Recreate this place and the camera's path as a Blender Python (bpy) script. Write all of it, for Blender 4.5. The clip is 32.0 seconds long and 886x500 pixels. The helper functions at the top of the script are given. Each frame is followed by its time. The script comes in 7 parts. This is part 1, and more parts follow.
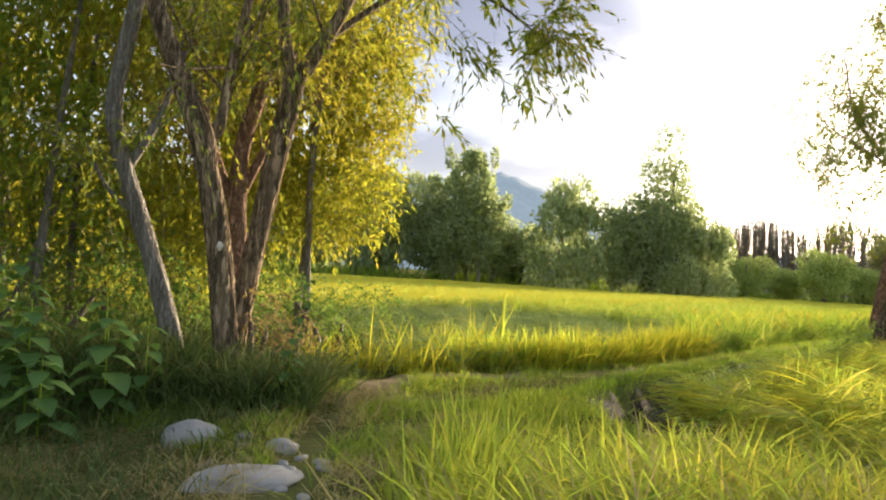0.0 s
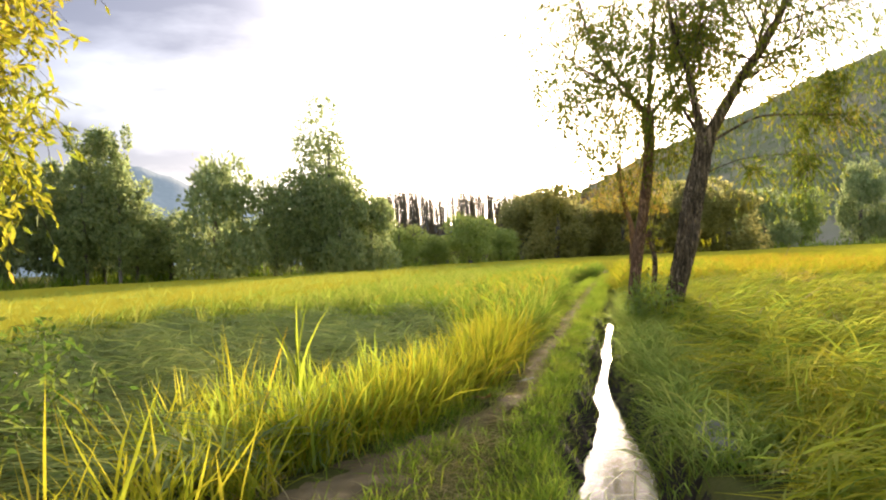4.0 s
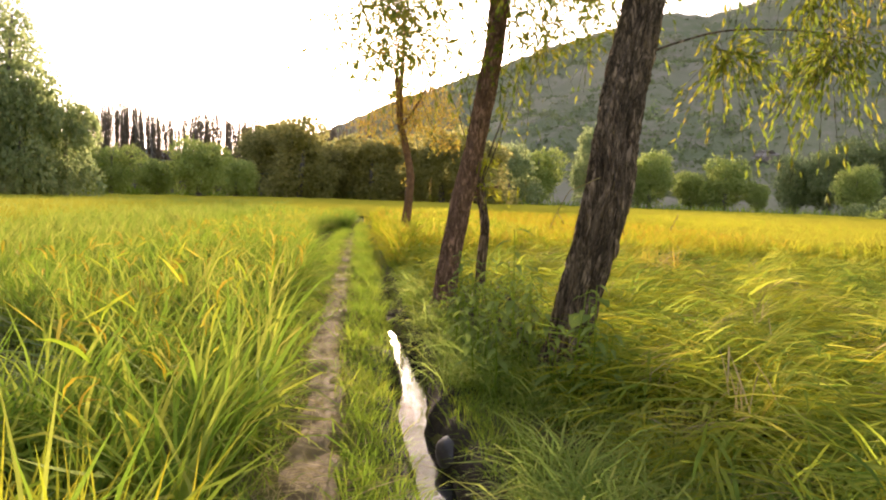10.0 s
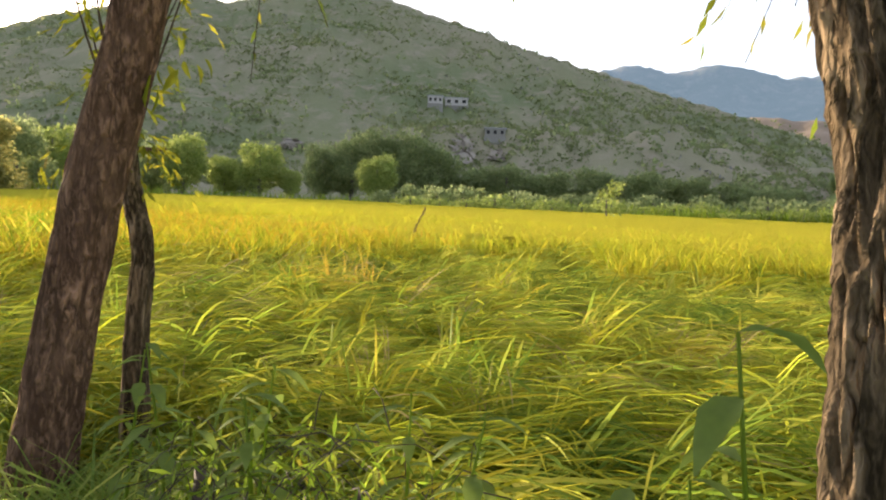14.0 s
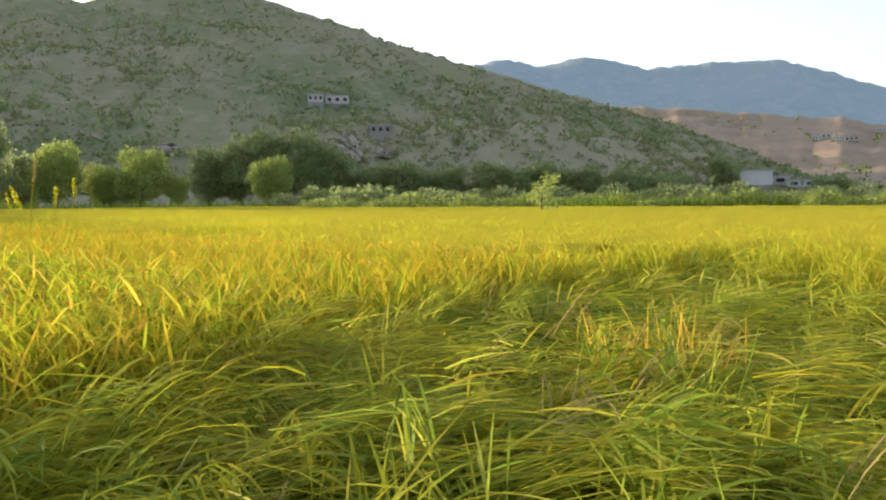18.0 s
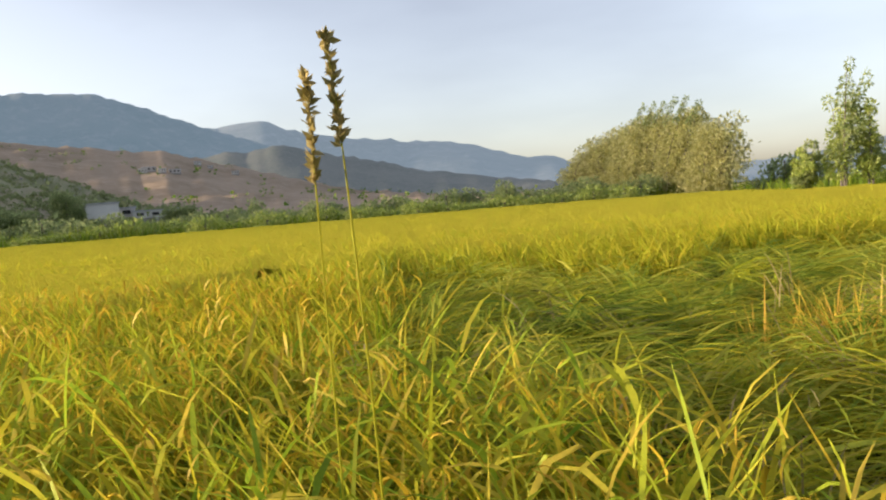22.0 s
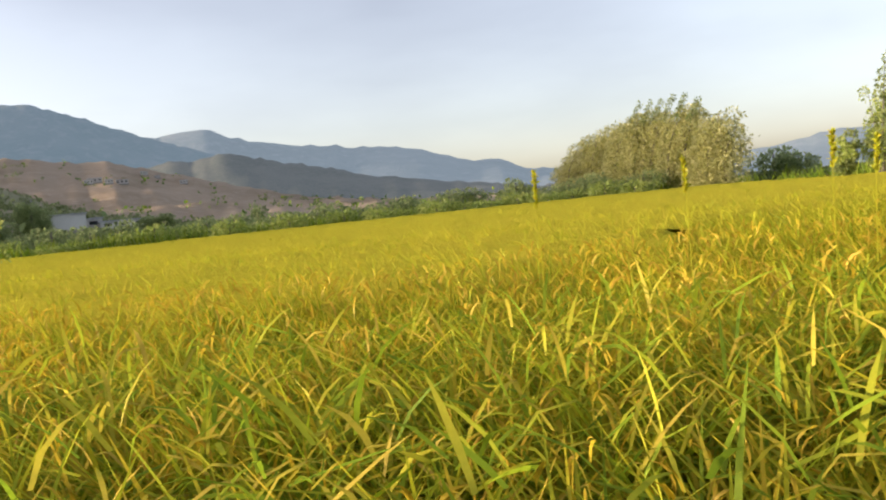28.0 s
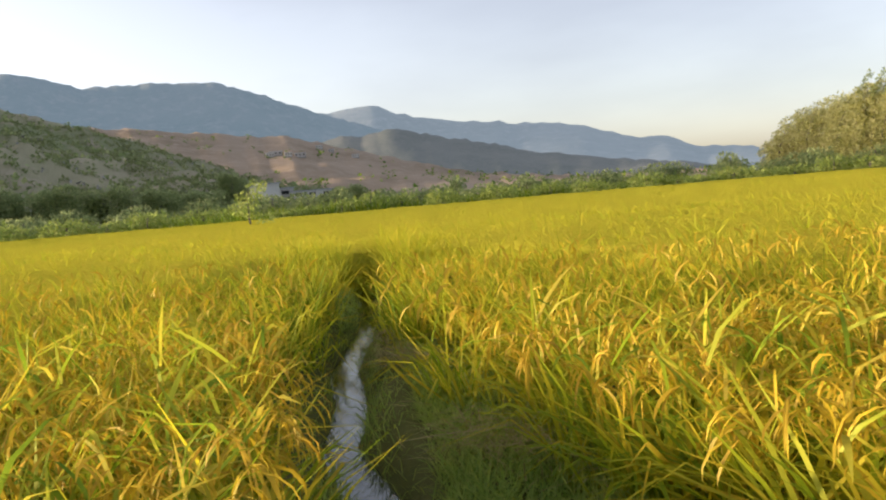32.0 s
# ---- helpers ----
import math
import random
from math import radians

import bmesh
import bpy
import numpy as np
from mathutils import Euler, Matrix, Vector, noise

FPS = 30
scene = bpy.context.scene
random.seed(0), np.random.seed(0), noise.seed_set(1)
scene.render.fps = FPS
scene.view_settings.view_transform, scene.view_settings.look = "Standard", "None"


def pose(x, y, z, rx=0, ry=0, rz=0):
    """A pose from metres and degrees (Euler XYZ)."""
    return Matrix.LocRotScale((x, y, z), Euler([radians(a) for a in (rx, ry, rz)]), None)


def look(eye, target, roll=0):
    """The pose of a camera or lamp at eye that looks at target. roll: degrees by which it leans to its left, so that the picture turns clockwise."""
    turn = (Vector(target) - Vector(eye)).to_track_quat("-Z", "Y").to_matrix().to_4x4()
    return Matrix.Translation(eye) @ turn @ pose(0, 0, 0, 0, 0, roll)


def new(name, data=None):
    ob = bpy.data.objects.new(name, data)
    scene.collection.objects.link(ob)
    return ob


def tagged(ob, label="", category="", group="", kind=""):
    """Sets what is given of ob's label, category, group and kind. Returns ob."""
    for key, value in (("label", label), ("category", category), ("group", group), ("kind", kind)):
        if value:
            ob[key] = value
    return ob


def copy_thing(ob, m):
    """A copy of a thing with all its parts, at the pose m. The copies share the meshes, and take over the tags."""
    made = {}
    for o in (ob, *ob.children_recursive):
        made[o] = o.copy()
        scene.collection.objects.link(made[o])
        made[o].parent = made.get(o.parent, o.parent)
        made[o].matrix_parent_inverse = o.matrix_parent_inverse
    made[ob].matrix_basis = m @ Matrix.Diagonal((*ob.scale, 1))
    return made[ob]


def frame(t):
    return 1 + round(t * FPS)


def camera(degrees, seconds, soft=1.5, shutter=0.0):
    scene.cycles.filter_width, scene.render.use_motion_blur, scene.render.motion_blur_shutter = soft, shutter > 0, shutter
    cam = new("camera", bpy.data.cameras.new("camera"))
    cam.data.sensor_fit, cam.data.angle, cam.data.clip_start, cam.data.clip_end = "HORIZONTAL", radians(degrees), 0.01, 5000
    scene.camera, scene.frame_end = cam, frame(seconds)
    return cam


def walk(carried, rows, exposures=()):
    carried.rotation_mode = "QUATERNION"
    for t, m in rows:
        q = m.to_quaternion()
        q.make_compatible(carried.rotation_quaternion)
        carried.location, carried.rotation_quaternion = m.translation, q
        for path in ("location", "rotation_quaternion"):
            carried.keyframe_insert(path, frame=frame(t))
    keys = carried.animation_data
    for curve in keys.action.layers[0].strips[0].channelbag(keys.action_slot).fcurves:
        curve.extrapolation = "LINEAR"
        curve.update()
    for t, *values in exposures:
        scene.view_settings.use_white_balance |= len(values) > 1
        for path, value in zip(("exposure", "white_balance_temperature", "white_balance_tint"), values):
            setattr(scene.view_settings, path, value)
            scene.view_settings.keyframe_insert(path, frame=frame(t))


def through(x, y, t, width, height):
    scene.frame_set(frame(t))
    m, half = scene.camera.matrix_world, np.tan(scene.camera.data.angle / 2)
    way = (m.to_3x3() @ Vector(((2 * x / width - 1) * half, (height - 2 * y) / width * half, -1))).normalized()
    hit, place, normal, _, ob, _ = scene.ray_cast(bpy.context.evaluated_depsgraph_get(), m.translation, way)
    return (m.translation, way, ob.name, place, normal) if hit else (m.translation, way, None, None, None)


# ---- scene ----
cam = camera(57.8, 32.0, soft=2.1)
PATH = [
    (0, (0.131, 0.148, 1.239), (0.116, 2.147, 1.290), 3.7),
    (0.5, (0.045, 0.835, 1.305), (-0.044, 2.833, 1.295), 0.8),
    (1, (-0.094, 1.533, 1.321), (-0.201, 3.530, 1.320), -0.9),
    (1.5, (-0.279, 2.202, 1.339), (-0.395, 4.199, 1.366), -1.3),
    (2, (-0.486, 2.847, 1.320), (-0.476, 4.846, 1.377), -1.9),
    (2.5, (-0.622, 3.545, 1.303), (-0.403, 5.532, 1.369), -1.9),
    (3, (-0.709, 4.264, 1.285), (-0.202, 6.198, 1.339), -2.7),
    (3.5, (-0.689, 5.006, 1.265), (0.057, 6.862, 1.306), -3.1),
    (5.5, (0.140, 7.997, 1.225), (1.134, 9.731, 1.163), -0.7),
    (6, (0.366, 8.794, 1.239), (1.546, 10.408, 1.179), -0.5),
    (6.5, (0.736, 9.479, 1.317), (2.018, 11.015, 1.302), 0.2),
    (7, (1.176, 10.094, 1.319), (2.496, 11.596, 1.312), 0.4),
    (7.5, (1.681, 10.658, 1.329), (2.994, 12.165, 1.369), 1.2),
    (8, (2.186, 11.203, 1.359), (3.479, 12.726, 1.470), 1.8),
    (8.5, (2.689, 11.725, 1.352), (3.977, 13.250, 1.472), 1.6),
    (9, (3.196, 12.221, 1.350), (4.526, 13.715, 1.367), 2.2),
    (9.5, (3.693, 12.740, 1.319), (5.074, 14.183, 1.216), 1.9),
    (10, (4.218, 13.272, 1.324), (5.587, 14.724, 1.189), 2.0),
    (10.5, (4.687, 13.816, 1.325), (6.048, 15.277, 1.214), 1.2),
    (11, (5.159, 14.379, 1.283), (6.524, 15.839, 1.201), -0.5),
    (11.5, (5.577, 14.944, 1.266), (6.911, 16.433, 1.200), -0.8),
    (12, (5.976, 15.559, 1.256), (7.296, 17.061, 1.204), -0.7),
    (12.5, (6.427, 16.130, 1.286), (7.974, 17.397, 1.279), -0.4),
    (13, (6.910, 16.648, 1.283), (8.729, 17.478, 1.234), 1.0),
    (13.5, (7.375, 17.155, 1.244), (9.288, 17.730, 1.143), 2.4),
    (15.5, (8.902, 19.300, 1.284), (10.859, 19.692, 1.144), 2.2),
    (16, (9.304, 19.852, 1.286), (11.244, 20.319, 1.161), 2.2),
    (16.5, (9.723, 20.452, 1.278), (11.655, 20.951, 1.151), 1.7),
    (17, (10.158, 21.075, 1.284), (12.095, 21.561, 1.170), 1.1),
    (17.5, (10.610, 21.682, 1.307), (12.569, 22.068, 1.193), 0.0),
    (18, (11.053, 22.303, 1.331), (13.041, 22.485, 1.203), -0.4),
    (18.5, (11.451, 22.882, 1.324), (13.445, 22.791, 1.203), 0.9),
    (19, (11.841, 23.481, 1.323), (13.801, 23.105, 1.187), 1.5),
    (19.5, (12.226, 24.024, 1.308), (14.088, 23.312, 1.143), 0.4),
    (20, (12.619, 24.521, 1.303), (14.316, 23.475, 1.133), 1.1),
    (20.5, (13.043, 25.083, 1.301), (14.617, 23.865, 1.110), 0.8),
    (21, (13.495, 25.727, 1.309), (15.041, 24.472, 1.126), -1.3),
    (21.5, (13.937, 26.396, 1.289), (15.464, 25.112, 1.156), -3.3),
    (22, (14.362, 27.060, 1.277), (15.892, 25.776, 1.163), -4.4),
    (22.5, (14.766, 27.700, 1.290), (16.350, 26.484, 1.189), -4.3),
    (23, (15.144, 28.316, 1.294), (16.755, 27.134, 1.199), -3.7),
    (23.5, (15.505, 28.906, 1.288), (17.121, 27.732, 1.183), -3.9),
    (24, (15.861, 29.471, 1.278), (17.427, 28.232, 1.167), -4.1),
    (24.3, (16.077, 29.793, 1.299), (17.589, 28.487, 1.207), -4.1),
    (24.5, (16.236, 30.021, 1.308), (17.729, 28.693, 1.217), -4.2),
    (25, (16.650, 30.611, 1.322), (18.126, 29.266, 1.212), -4.5),
    (26, (17.419, 31.775, 1.307), (18.882, 30.420, 1.166), -5.0),
    (28.5, (19.283, 34.627, 1.303), (20.724, 33.244, 1.193), -5.9),
    (29, (19.691, 35.177, 1.300), (21.149, 33.813, 1.177), -6.2),
    (29.5, (20.139, 35.701, 1.293), (21.650, 34.405, 1.098), -6.0),
    (30, (20.628, 36.195, 1.278), (22.187, 34.965, 1.036), -5.6),
    (30.5, (21.156, 36.652, 1.275), (22.689, 35.390, 1.037), -5.1),
    (31, (21.715, 37.069, 1.345), (23.203, 35.744, 1.165), -4.5),
    (31.5, (22.278, 37.523, 1.314), (23.832, 36.272, 1.180), -4.3),
    (32, (22.842, 37.977, 1.294), (24.526, 36.906, 1.158), -4.7),
]
walk(cam, [(t, look(eye, target, roll)) for t, eye, target, roll in PATH],
     exposures=[(0.0, 1.85, 6750, 16), (3.5, 1.68, 6750, 16), (5.5, 1.75, 7000, 29), (12.0, 1.72, 6950, 28), (14.5, 1.65, 6700, 17), (17.0, 1.62, 6600, 15), (20.0, 1.35, 6750, 17), (23.0, 1.25, 6800, 18), (32.0, 1.32, 6950, 19)])

# ---------------------------------------------------------------- light
SUN_AZ, SUN_EL = 38.3, 8.5          # degrees, clockwise from +y, above the horizon
world = bpy.data.worlds.new("world")
scene.world = world
world.use_nodes = True
wn = world.node_tree
wn.nodes.clear()
sky = wn.nodes.new("ShaderNodeTexSky")
sky.sky_type = "NISHITA"
sky.sun_disc = False
sky.sun_elevation = radians(SUN_EL)
sky.sun_rotation = radians(SUN_AZ)
sky.altitude = 1200
sky.air_density, sky.dust_density, sky.ozone_density = 1.0, 4.0, 1.5
bg = wn.nodes.new("ShaderNodeBackground")
bg.inputs["Strength"].default_value = 0.15
wout = wn.nodes.new("ShaderNodeOutputWorld")
haze = wn.nodes.new("ShaderNodeHueSaturation")
haze.inputs["Saturation"].default_value = 0.6
wn.links.new(sky.outputs["Color"], haze.inputs["Color"])
coord = wn.nodes.new("ShaderNodeTexCoord")
drift = wn.nodes.new("ShaderNodeMapping")
drift.inputs["Scale"].default_value, drift.inputs["Location"].default_value = (1.0, 1.0, 3.2), (0.35, 0.1, 0.2)
cloud = wn.nodes.new("ShaderNodeTexNoise")
cloud.inputs["Scale"].default_value, cloud.inputs["Detail"].default_value = 1.7, 5.0
veil = wn.nodes.new("ShaderNodeValToRGB")
veil.color_ramp.elements[0].position, veil.color_ramp.elements[0].color = 0.45, (1, 1, 1, 1)
veil.color_ramp.elements[1].position, veil.color_ramp.elements[1].color = 0.68, (0.84, 0.84, 0.86, 1)
shade = wn.nodes.new("ShaderNodeMix")
shade.data_type, shade.blend_type = "RGBA", "MULTIPLY"
shade.inputs[0].default_value = 1.0
wn.links.new(coord.outputs["Generated"], drift.inputs["Vector"])
wn.links.new(drift.outputs["Vector"], cloud.inputs["Vector"])
wn.links.new(cloud.outputs["Fac"], veil.inputs["Fac"])
wn.links.new(haze.outputs["Color"], shade.inputs[6])
wn.links.new(veil.outputs["Color"], shade.inputs[7])
# a grey cloud bank low in the north
bank = wn.nodes.new("ShaderNodeVectorMath")
bank.operation = "DOT_PRODUCT"
bank.inputs[1].default_value = (0.060, 0.973, 0.222)
spread = wn.nodes.new("ShaderNodeMapRange")
spread.interpolation_type = "SMOOTHSTEP"
spread.inputs["From Min"].default_value, spread.inputs["From Max"].default_value = 0.958, 0.992
tuft = wn.nodes.new("ShaderNodeMath")
tuft.operation = "MULTIPLY"
grey = wn.nodes.new("ShaderNodeMix")
grey.data_type, grey.blend_type = "RGBA", "MULTIPLY"
grey.inputs[7].default_value = (0.27, 0.28, 0.32, 1)
puff = wn.nodes.new("ShaderNodeTexNoise")
puff.inputs["Scale"].default_value, puff.inputs["Detail"].default_value = 3.5, 6.0
edge = wn.nodes.new("ShaderNodeMapRange")
edge.inputs["From Min"].default_value, edge.inputs["From Max"].default_value = 0.05, 0.52
wn.links.new(drift.outputs["Vector"], puff.inputs["Vector"])
wn.links.new(puff.outputs["Fac"], edge.inputs["Value"])
wn.links.new(coord.outputs["Generated"], bank.inputs[0])
wn.links.new(bank.outputs["Value"], spread.inputs["Value"])
wn.links.new(spread.outputs[0], tuft.inputs[0])
wn.links.new(edge.outputs[0], tuft.inputs[1])
wn.links.new(tuft.outputs[0], grey.inputs[0])
wn.links.new(shade.outputs[2], grey.inputs[6])
wn.links.new(grey.outputs[2], bg.inputs["Color"])
wn.links.new(bg.outputs["Background"], wout.inputs["Surface"])

sun = new("sun", bpy.data.lights.new("sun", "SUN"))
sun.data.energy, sun.data.angle, sun.data.color = 4.5, radians(4.0), (1.0, 0.84, 0.60)
sun_way = Vector((math.sin(radians(SUN_AZ)) * math.cos(radians(SUN_EL)),
                  math.cos(radians(SUN_AZ)) * math.cos(radians(SUN_EL)), math.sin(radians(SUN_EL))))
sun.matrix_world = Matrix.Translation((0, 0, 60)) @ sun_way.to_track_quat("Z", "Y").to_matrix().to_4x4()

rng = np.random.default_rng(7)


# ---------------------------------------------------------------- node materials
class Net:
    def __init__(self, name):
        self.mat = bpy.data.materials.new(name)
        self.mat.use_nodes = True
        self.tree = self.mat.node_tree
        self.tree.nodes.clear()
        self.out = self.add("ShaderNodeOutputMaterial")

    def add(self, kind, **values):
        node = self.tree.nodes.new(kind)
        for key, value in values.items():
            node.inputs[key.replace("_", " ")].default_value = value
        return node

    def link(self, a, b):
        self.tree.links.new(a, b)

    def noise(self, scale, detail=4.0, rough=0.55, stretch=None):
        tex = self.add("ShaderNodeTexNoise", Scale=scale, Detail=detail, Roughness=rough)
        co = self.add("ShaderNodeTexCoord")
        if stretch:
            m = self.add("ShaderNodeMapping")
            m.inputs["Scale"].default_value = stretch
            self.link(co.outputs["Object"], m.inputs["Vector"])
            self.link(m.outputs["Vector"], tex.inputs["Vector"])
        else:
            self.link(co.outputs["Object"], tex.inputs["Vector"])
        return tex.outputs["Fac"]

    def ramp(self, fac, stops):
        r = self.add("ShaderNodeValToRGB")
        els = r.color_ramp.elements
        while len(els) < len(stops):
            els.new(0.5)
        for el, (at, col) in zip(els, stops):
            el.position, el.color = at, (*col, 1)
        self.link(fac, r.inputs["Fac"])
        return r.outputs["Color"]

    def mix(self, fac, a, b, how="MIX"):
        m = self.tree.nodes.new("ShaderNodeMix")
        m.data_type, m.blend_type = "RGBA", how
        for value, socket in ((fac, m.inputs[0]), (a, m.inputs[6]), (b, m.inputs[7])):
            if isinstance(value, (int, float)):
                socket.default_value = value
            elif isinstance(value, tuple):
                socket.default_value = (*value, 1)
            else:
                self.link(value, socket)
        return m.outputs[2]

    def math(self, how, a, b):
        m = self.tree.nodes.new("ShaderNodeMath")
        m.operation = how
        for value, socket in ((a, m.inputs[0]), (b, m.inputs[1])):
            if isinstance(value, (int, float)):
                socket.default_value = value
            else:
                self.link(value, socket)
        return m.outputs[0]

    def bump(self, height, strength, distance):
        b = self.add("ShaderNodeBump", Strength=strength, Distance=distance)
        self.link(height, b.inputs["Height"])
        return b.outputs["Normal"]

    def solid(self, color, rough=0.8, normal=None, metal=0.0, spec=0.5):
        p = self.add("ShaderNodeBsdfPrincipled")
        p.inputs["Roughness"].default_value, p.inputs["Metallic"].default_value = rough, metal
        p.inputs["Specular IOR Level"].default_value = spec
        if isinstance(color, tuple):
            p.inputs["Base Color"].default_value = (*color, 1)
        else:
            self.link(color, p.inputs["Base Color"])
        if normal is not None:
            self.link(normal, p.inputs["Normal"])
        self.link(p.outputs["BSDF"], self.out.inputs["Surface"])
        return self.mat


def leaf_material(name, stops, patch=(0.5, 0.35), through=0.45, gloss=0.012, shift=None, rough=0.55):
    """Thin leaves: colour by island and by patches of the place, light coming through."""
    n = Net(name)
    geo = n.add("ShaderNodeNewGeometry")
    big = n.noise(patch[0], 3.0)
    fac = n.math("ADD", n.math("MULTIPLY", geo.outputs["Random Per Island"], 1.0 - patch[1]),
                 n.math("MULTIPLY", n.math("SUBTRACT", n.math("MULTIPLY", big, 2.0), 0.5), patch[1]))
    col = n.ramp(fac, stops)
    streak = n.noise(60.0, 2.0)
    col = n.mix(n.math("MULTIPLY", streak, 0.35), col, tuple(0.55 * c for c in stops[0][1]))
    dif = n.add("ShaderNodeBsdfDiffuse")
    tra = n.add("ShaderNodeBsdfTranslucent")
    glo = n.add("ShaderNodeBsdfGlossy", Roughness=rough)
    glo.inputs["Color"].default_value = (0.9, 0.95, 0.8, 1)
    n.link(col, dif.inputs["Color"])
    n.link(n.mix(0.35, col, shift) if shift else col, tra.inputs["Color"])
    m1 = n.add("ShaderNodeMixShader", Fac=through)
    n.link(dif.outputs[0], m1.inputs[1]), n.link(tra.outputs[0], m1.inputs[2])
    m2 = n.add("ShaderNodeMixShader", Fac=gloss)
    n.link(m1.outputs[0], m2.inputs[1]), n.link(glo.outputs[0], m2.inputs[2])
    n.link(m2.outputs[0], n.out.inputs["Surface"])
    return n.mat


def soil_material():
    n = Net("soil")
    col = n.ramp(n.noise(1.2, 6.0), [(0.25, (0.09, 0.085, 0.035)), (0.5, (0.15, 0.155, 0.05)), (0.75, (0.22, 0.19, 0.08))])
    fine = n.noise(38.0, 5.0)
    col = n.mix(n.math("MULTIPLY", fine, 0.6), col, (0.05, 0.06, 0.015))
    return n.solid(col, 0.95, n.bump(fine, 0.6, 0.03), spec=0.0)


def path_material():
    n = Net("trodden_earth")
    col = n.ramp(n.noise(3.0, 6.0), [(0.3, (0.15, 0.11, 0.05)), (0.55, (0.25, 0.185, 0.09)), (0.75, (0.34, 0.26, 0.135))])
    grit = n.noise(55.0, 5.0)
    col = n.mix(n.math("MULTIPLY", grit, 0.5), col, (0.14, 0.11, 0.07))
    return n.solid(col, 0.95, n.bump(grit, 0.7, 0.02), spec=0.2)


def bark_material(name, dark, light, scale=1.0, stretch=0.13):
    n = Net(name)
    # plates between long cracks, in warped coordinates
    co = n.add("ShaderNodeTexCoord")
    warp = n.add("ShaderNodeTexNoise", Scale=7.0, Detail=3.0)
    n.link(co.outputs["Object"], warp.inputs["Vector"])
    sway = n.add("ShaderNodeVectorMath")
    sway.operation = "MULTIPLY_ADD"
    sway.inputs[1].default_value = (0.06, 0.06, 0.15)
    n.link(warp.outputs["Color"], sway.inputs[0])
    n.link(co.outputs["Object"], sway.inputs[2])
    flat = n.add("ShaderNodeMapping")
    flat.inputs["Scale"].default_value = (1.0, 1.0, stretch)
    n.link(sway.outputs["Vector"], flat.inputs["Vector"])
    cuts = []
    for size, sharp in ((11.0, 8.0), (24.0, 6.0)):
        crack = n.add("ShaderNodeTexNoise", Scale=size * scale, Detail=4.0, Roughness=0.55)
        n.link(flat.outputs["Vector"], crack.inputs["Vector"])
        off = n.math("SUBTRACT", crack.outputs["Fac"], 0.5)
        cuts.append(n.math("MINIMUM", n.math("MULTIPLY", n.math("ABSOLUTE", off, 0.0), sharp), 1.0))
    plate = n.math("MULTIPLY", cuts[0], cuts[1])
    ridge = n.noise(17.0 * scale, 8.0, 0.65, (1.0, 1.0, 0.7 * stretch))
    fine = n.noise(70.0, 4.0, 0.6, (1.0, 1.0, 0.35))
    mixed = n.math("ADD", n.math("MULTIPLY", plate, 0.45), n.math("ADD", n.math("MULTIPLY", ridge, 0.45), n.math("MULTIPLY", fine, 0.2)))
    mid = tuple(0.55 * a + 0.45 * b for a, b in zip(dark, light))
    col = n.ramp(mixed, [(0.30, dark), (0.46, mid), (0.68, light)])
    moss = n.noise(2.2, 4.0)
    col = n.mix(n.math("MULTIPLY", moss, 0.22), col, (0.12, 0.12, 0.06))
    return n.solid(col, 0.92, n.bump(mixed, 1.0, 0.05), spec=0.15)


def smooth_bark_material(name, dark, light):
    n = Net(name)
    blotch = n.noise(7.0, 6.0, 0.6, (1.0, 1.0, 0.8))
    fine = n.noise(45.0, 5.0, 0.65, (1.0, 1.0, 0.5))
    mixed = n.math("ADD", n.math("MULTIPLY", blotch, 0.7), n.math("MULTIPLY", fine, 0.3))
    col = n.ramp(mixed, [(0.36, dark), (0.5, tuple(0.5 * (a + b) for a, b in zip(dark, light))), (0.62, light)])
    col = n.mix(n.ramp(n.noise(14.0, 3.0, 0.5, (0.6, 0.6, 2.2)), [(0.62, (0, 0, 0)), (0.74, (0.7, 0.7, 0.7))]), col, (0.10, 0.06, 0.035))
    return n.solid(col, 0.85, n.bump(mixed, 0.8, 0.05), spec=0.15)


def stone_material():
    n = Net("pale_stone")
    col = n.ramp(n.noise(6.0, 6.0), [(0.3, (0.22, 0.21, 0.19)), (0.6, (0.36, 0.35, 0.32)), (0.8, (0.45, 0.44, 0.41))])
    fine = n.noise(60.0, 4.0)
    return n.solid(n.mix(n.math("MULTIPLY", fine, 0.35), col, (0.15, 0.14, 0.12)), 0.85, n.bump(fine, 0.4, 0.01), spec=0.3)


def mud_material():
    n = Net("wet_mud")
    col = n.ramp(n.noise(5.0, 6.0), [(0.3, (0.030, 0.024, 0.016)), (0.55, (0.060, 0.048, 0.032)), (0.75, (0.11, 0.088, 0.055))])
    clod = n.noise(26.0, 6.0, 0.65)
    return n.solid(n.mix(n.math("MULTIPLY", clod, 0.4), col, (0.03, 0.03, 0.018)), 0.85, n.bump(clod, 0.9, 0.04), spec=0.12)


def water_material():
    n = Net("ditch_water")
    col = n.ramp(n.noise(2.5, 4.0), [(0.3, (0.02, 0.022, 0.015)), (0.8, (0.05, 0.048, 0.03))])
    return n.solid(col, 0.04, n.bump(n.noise(14.0, 3.0), 0.12, 0.01), spec=0.9)


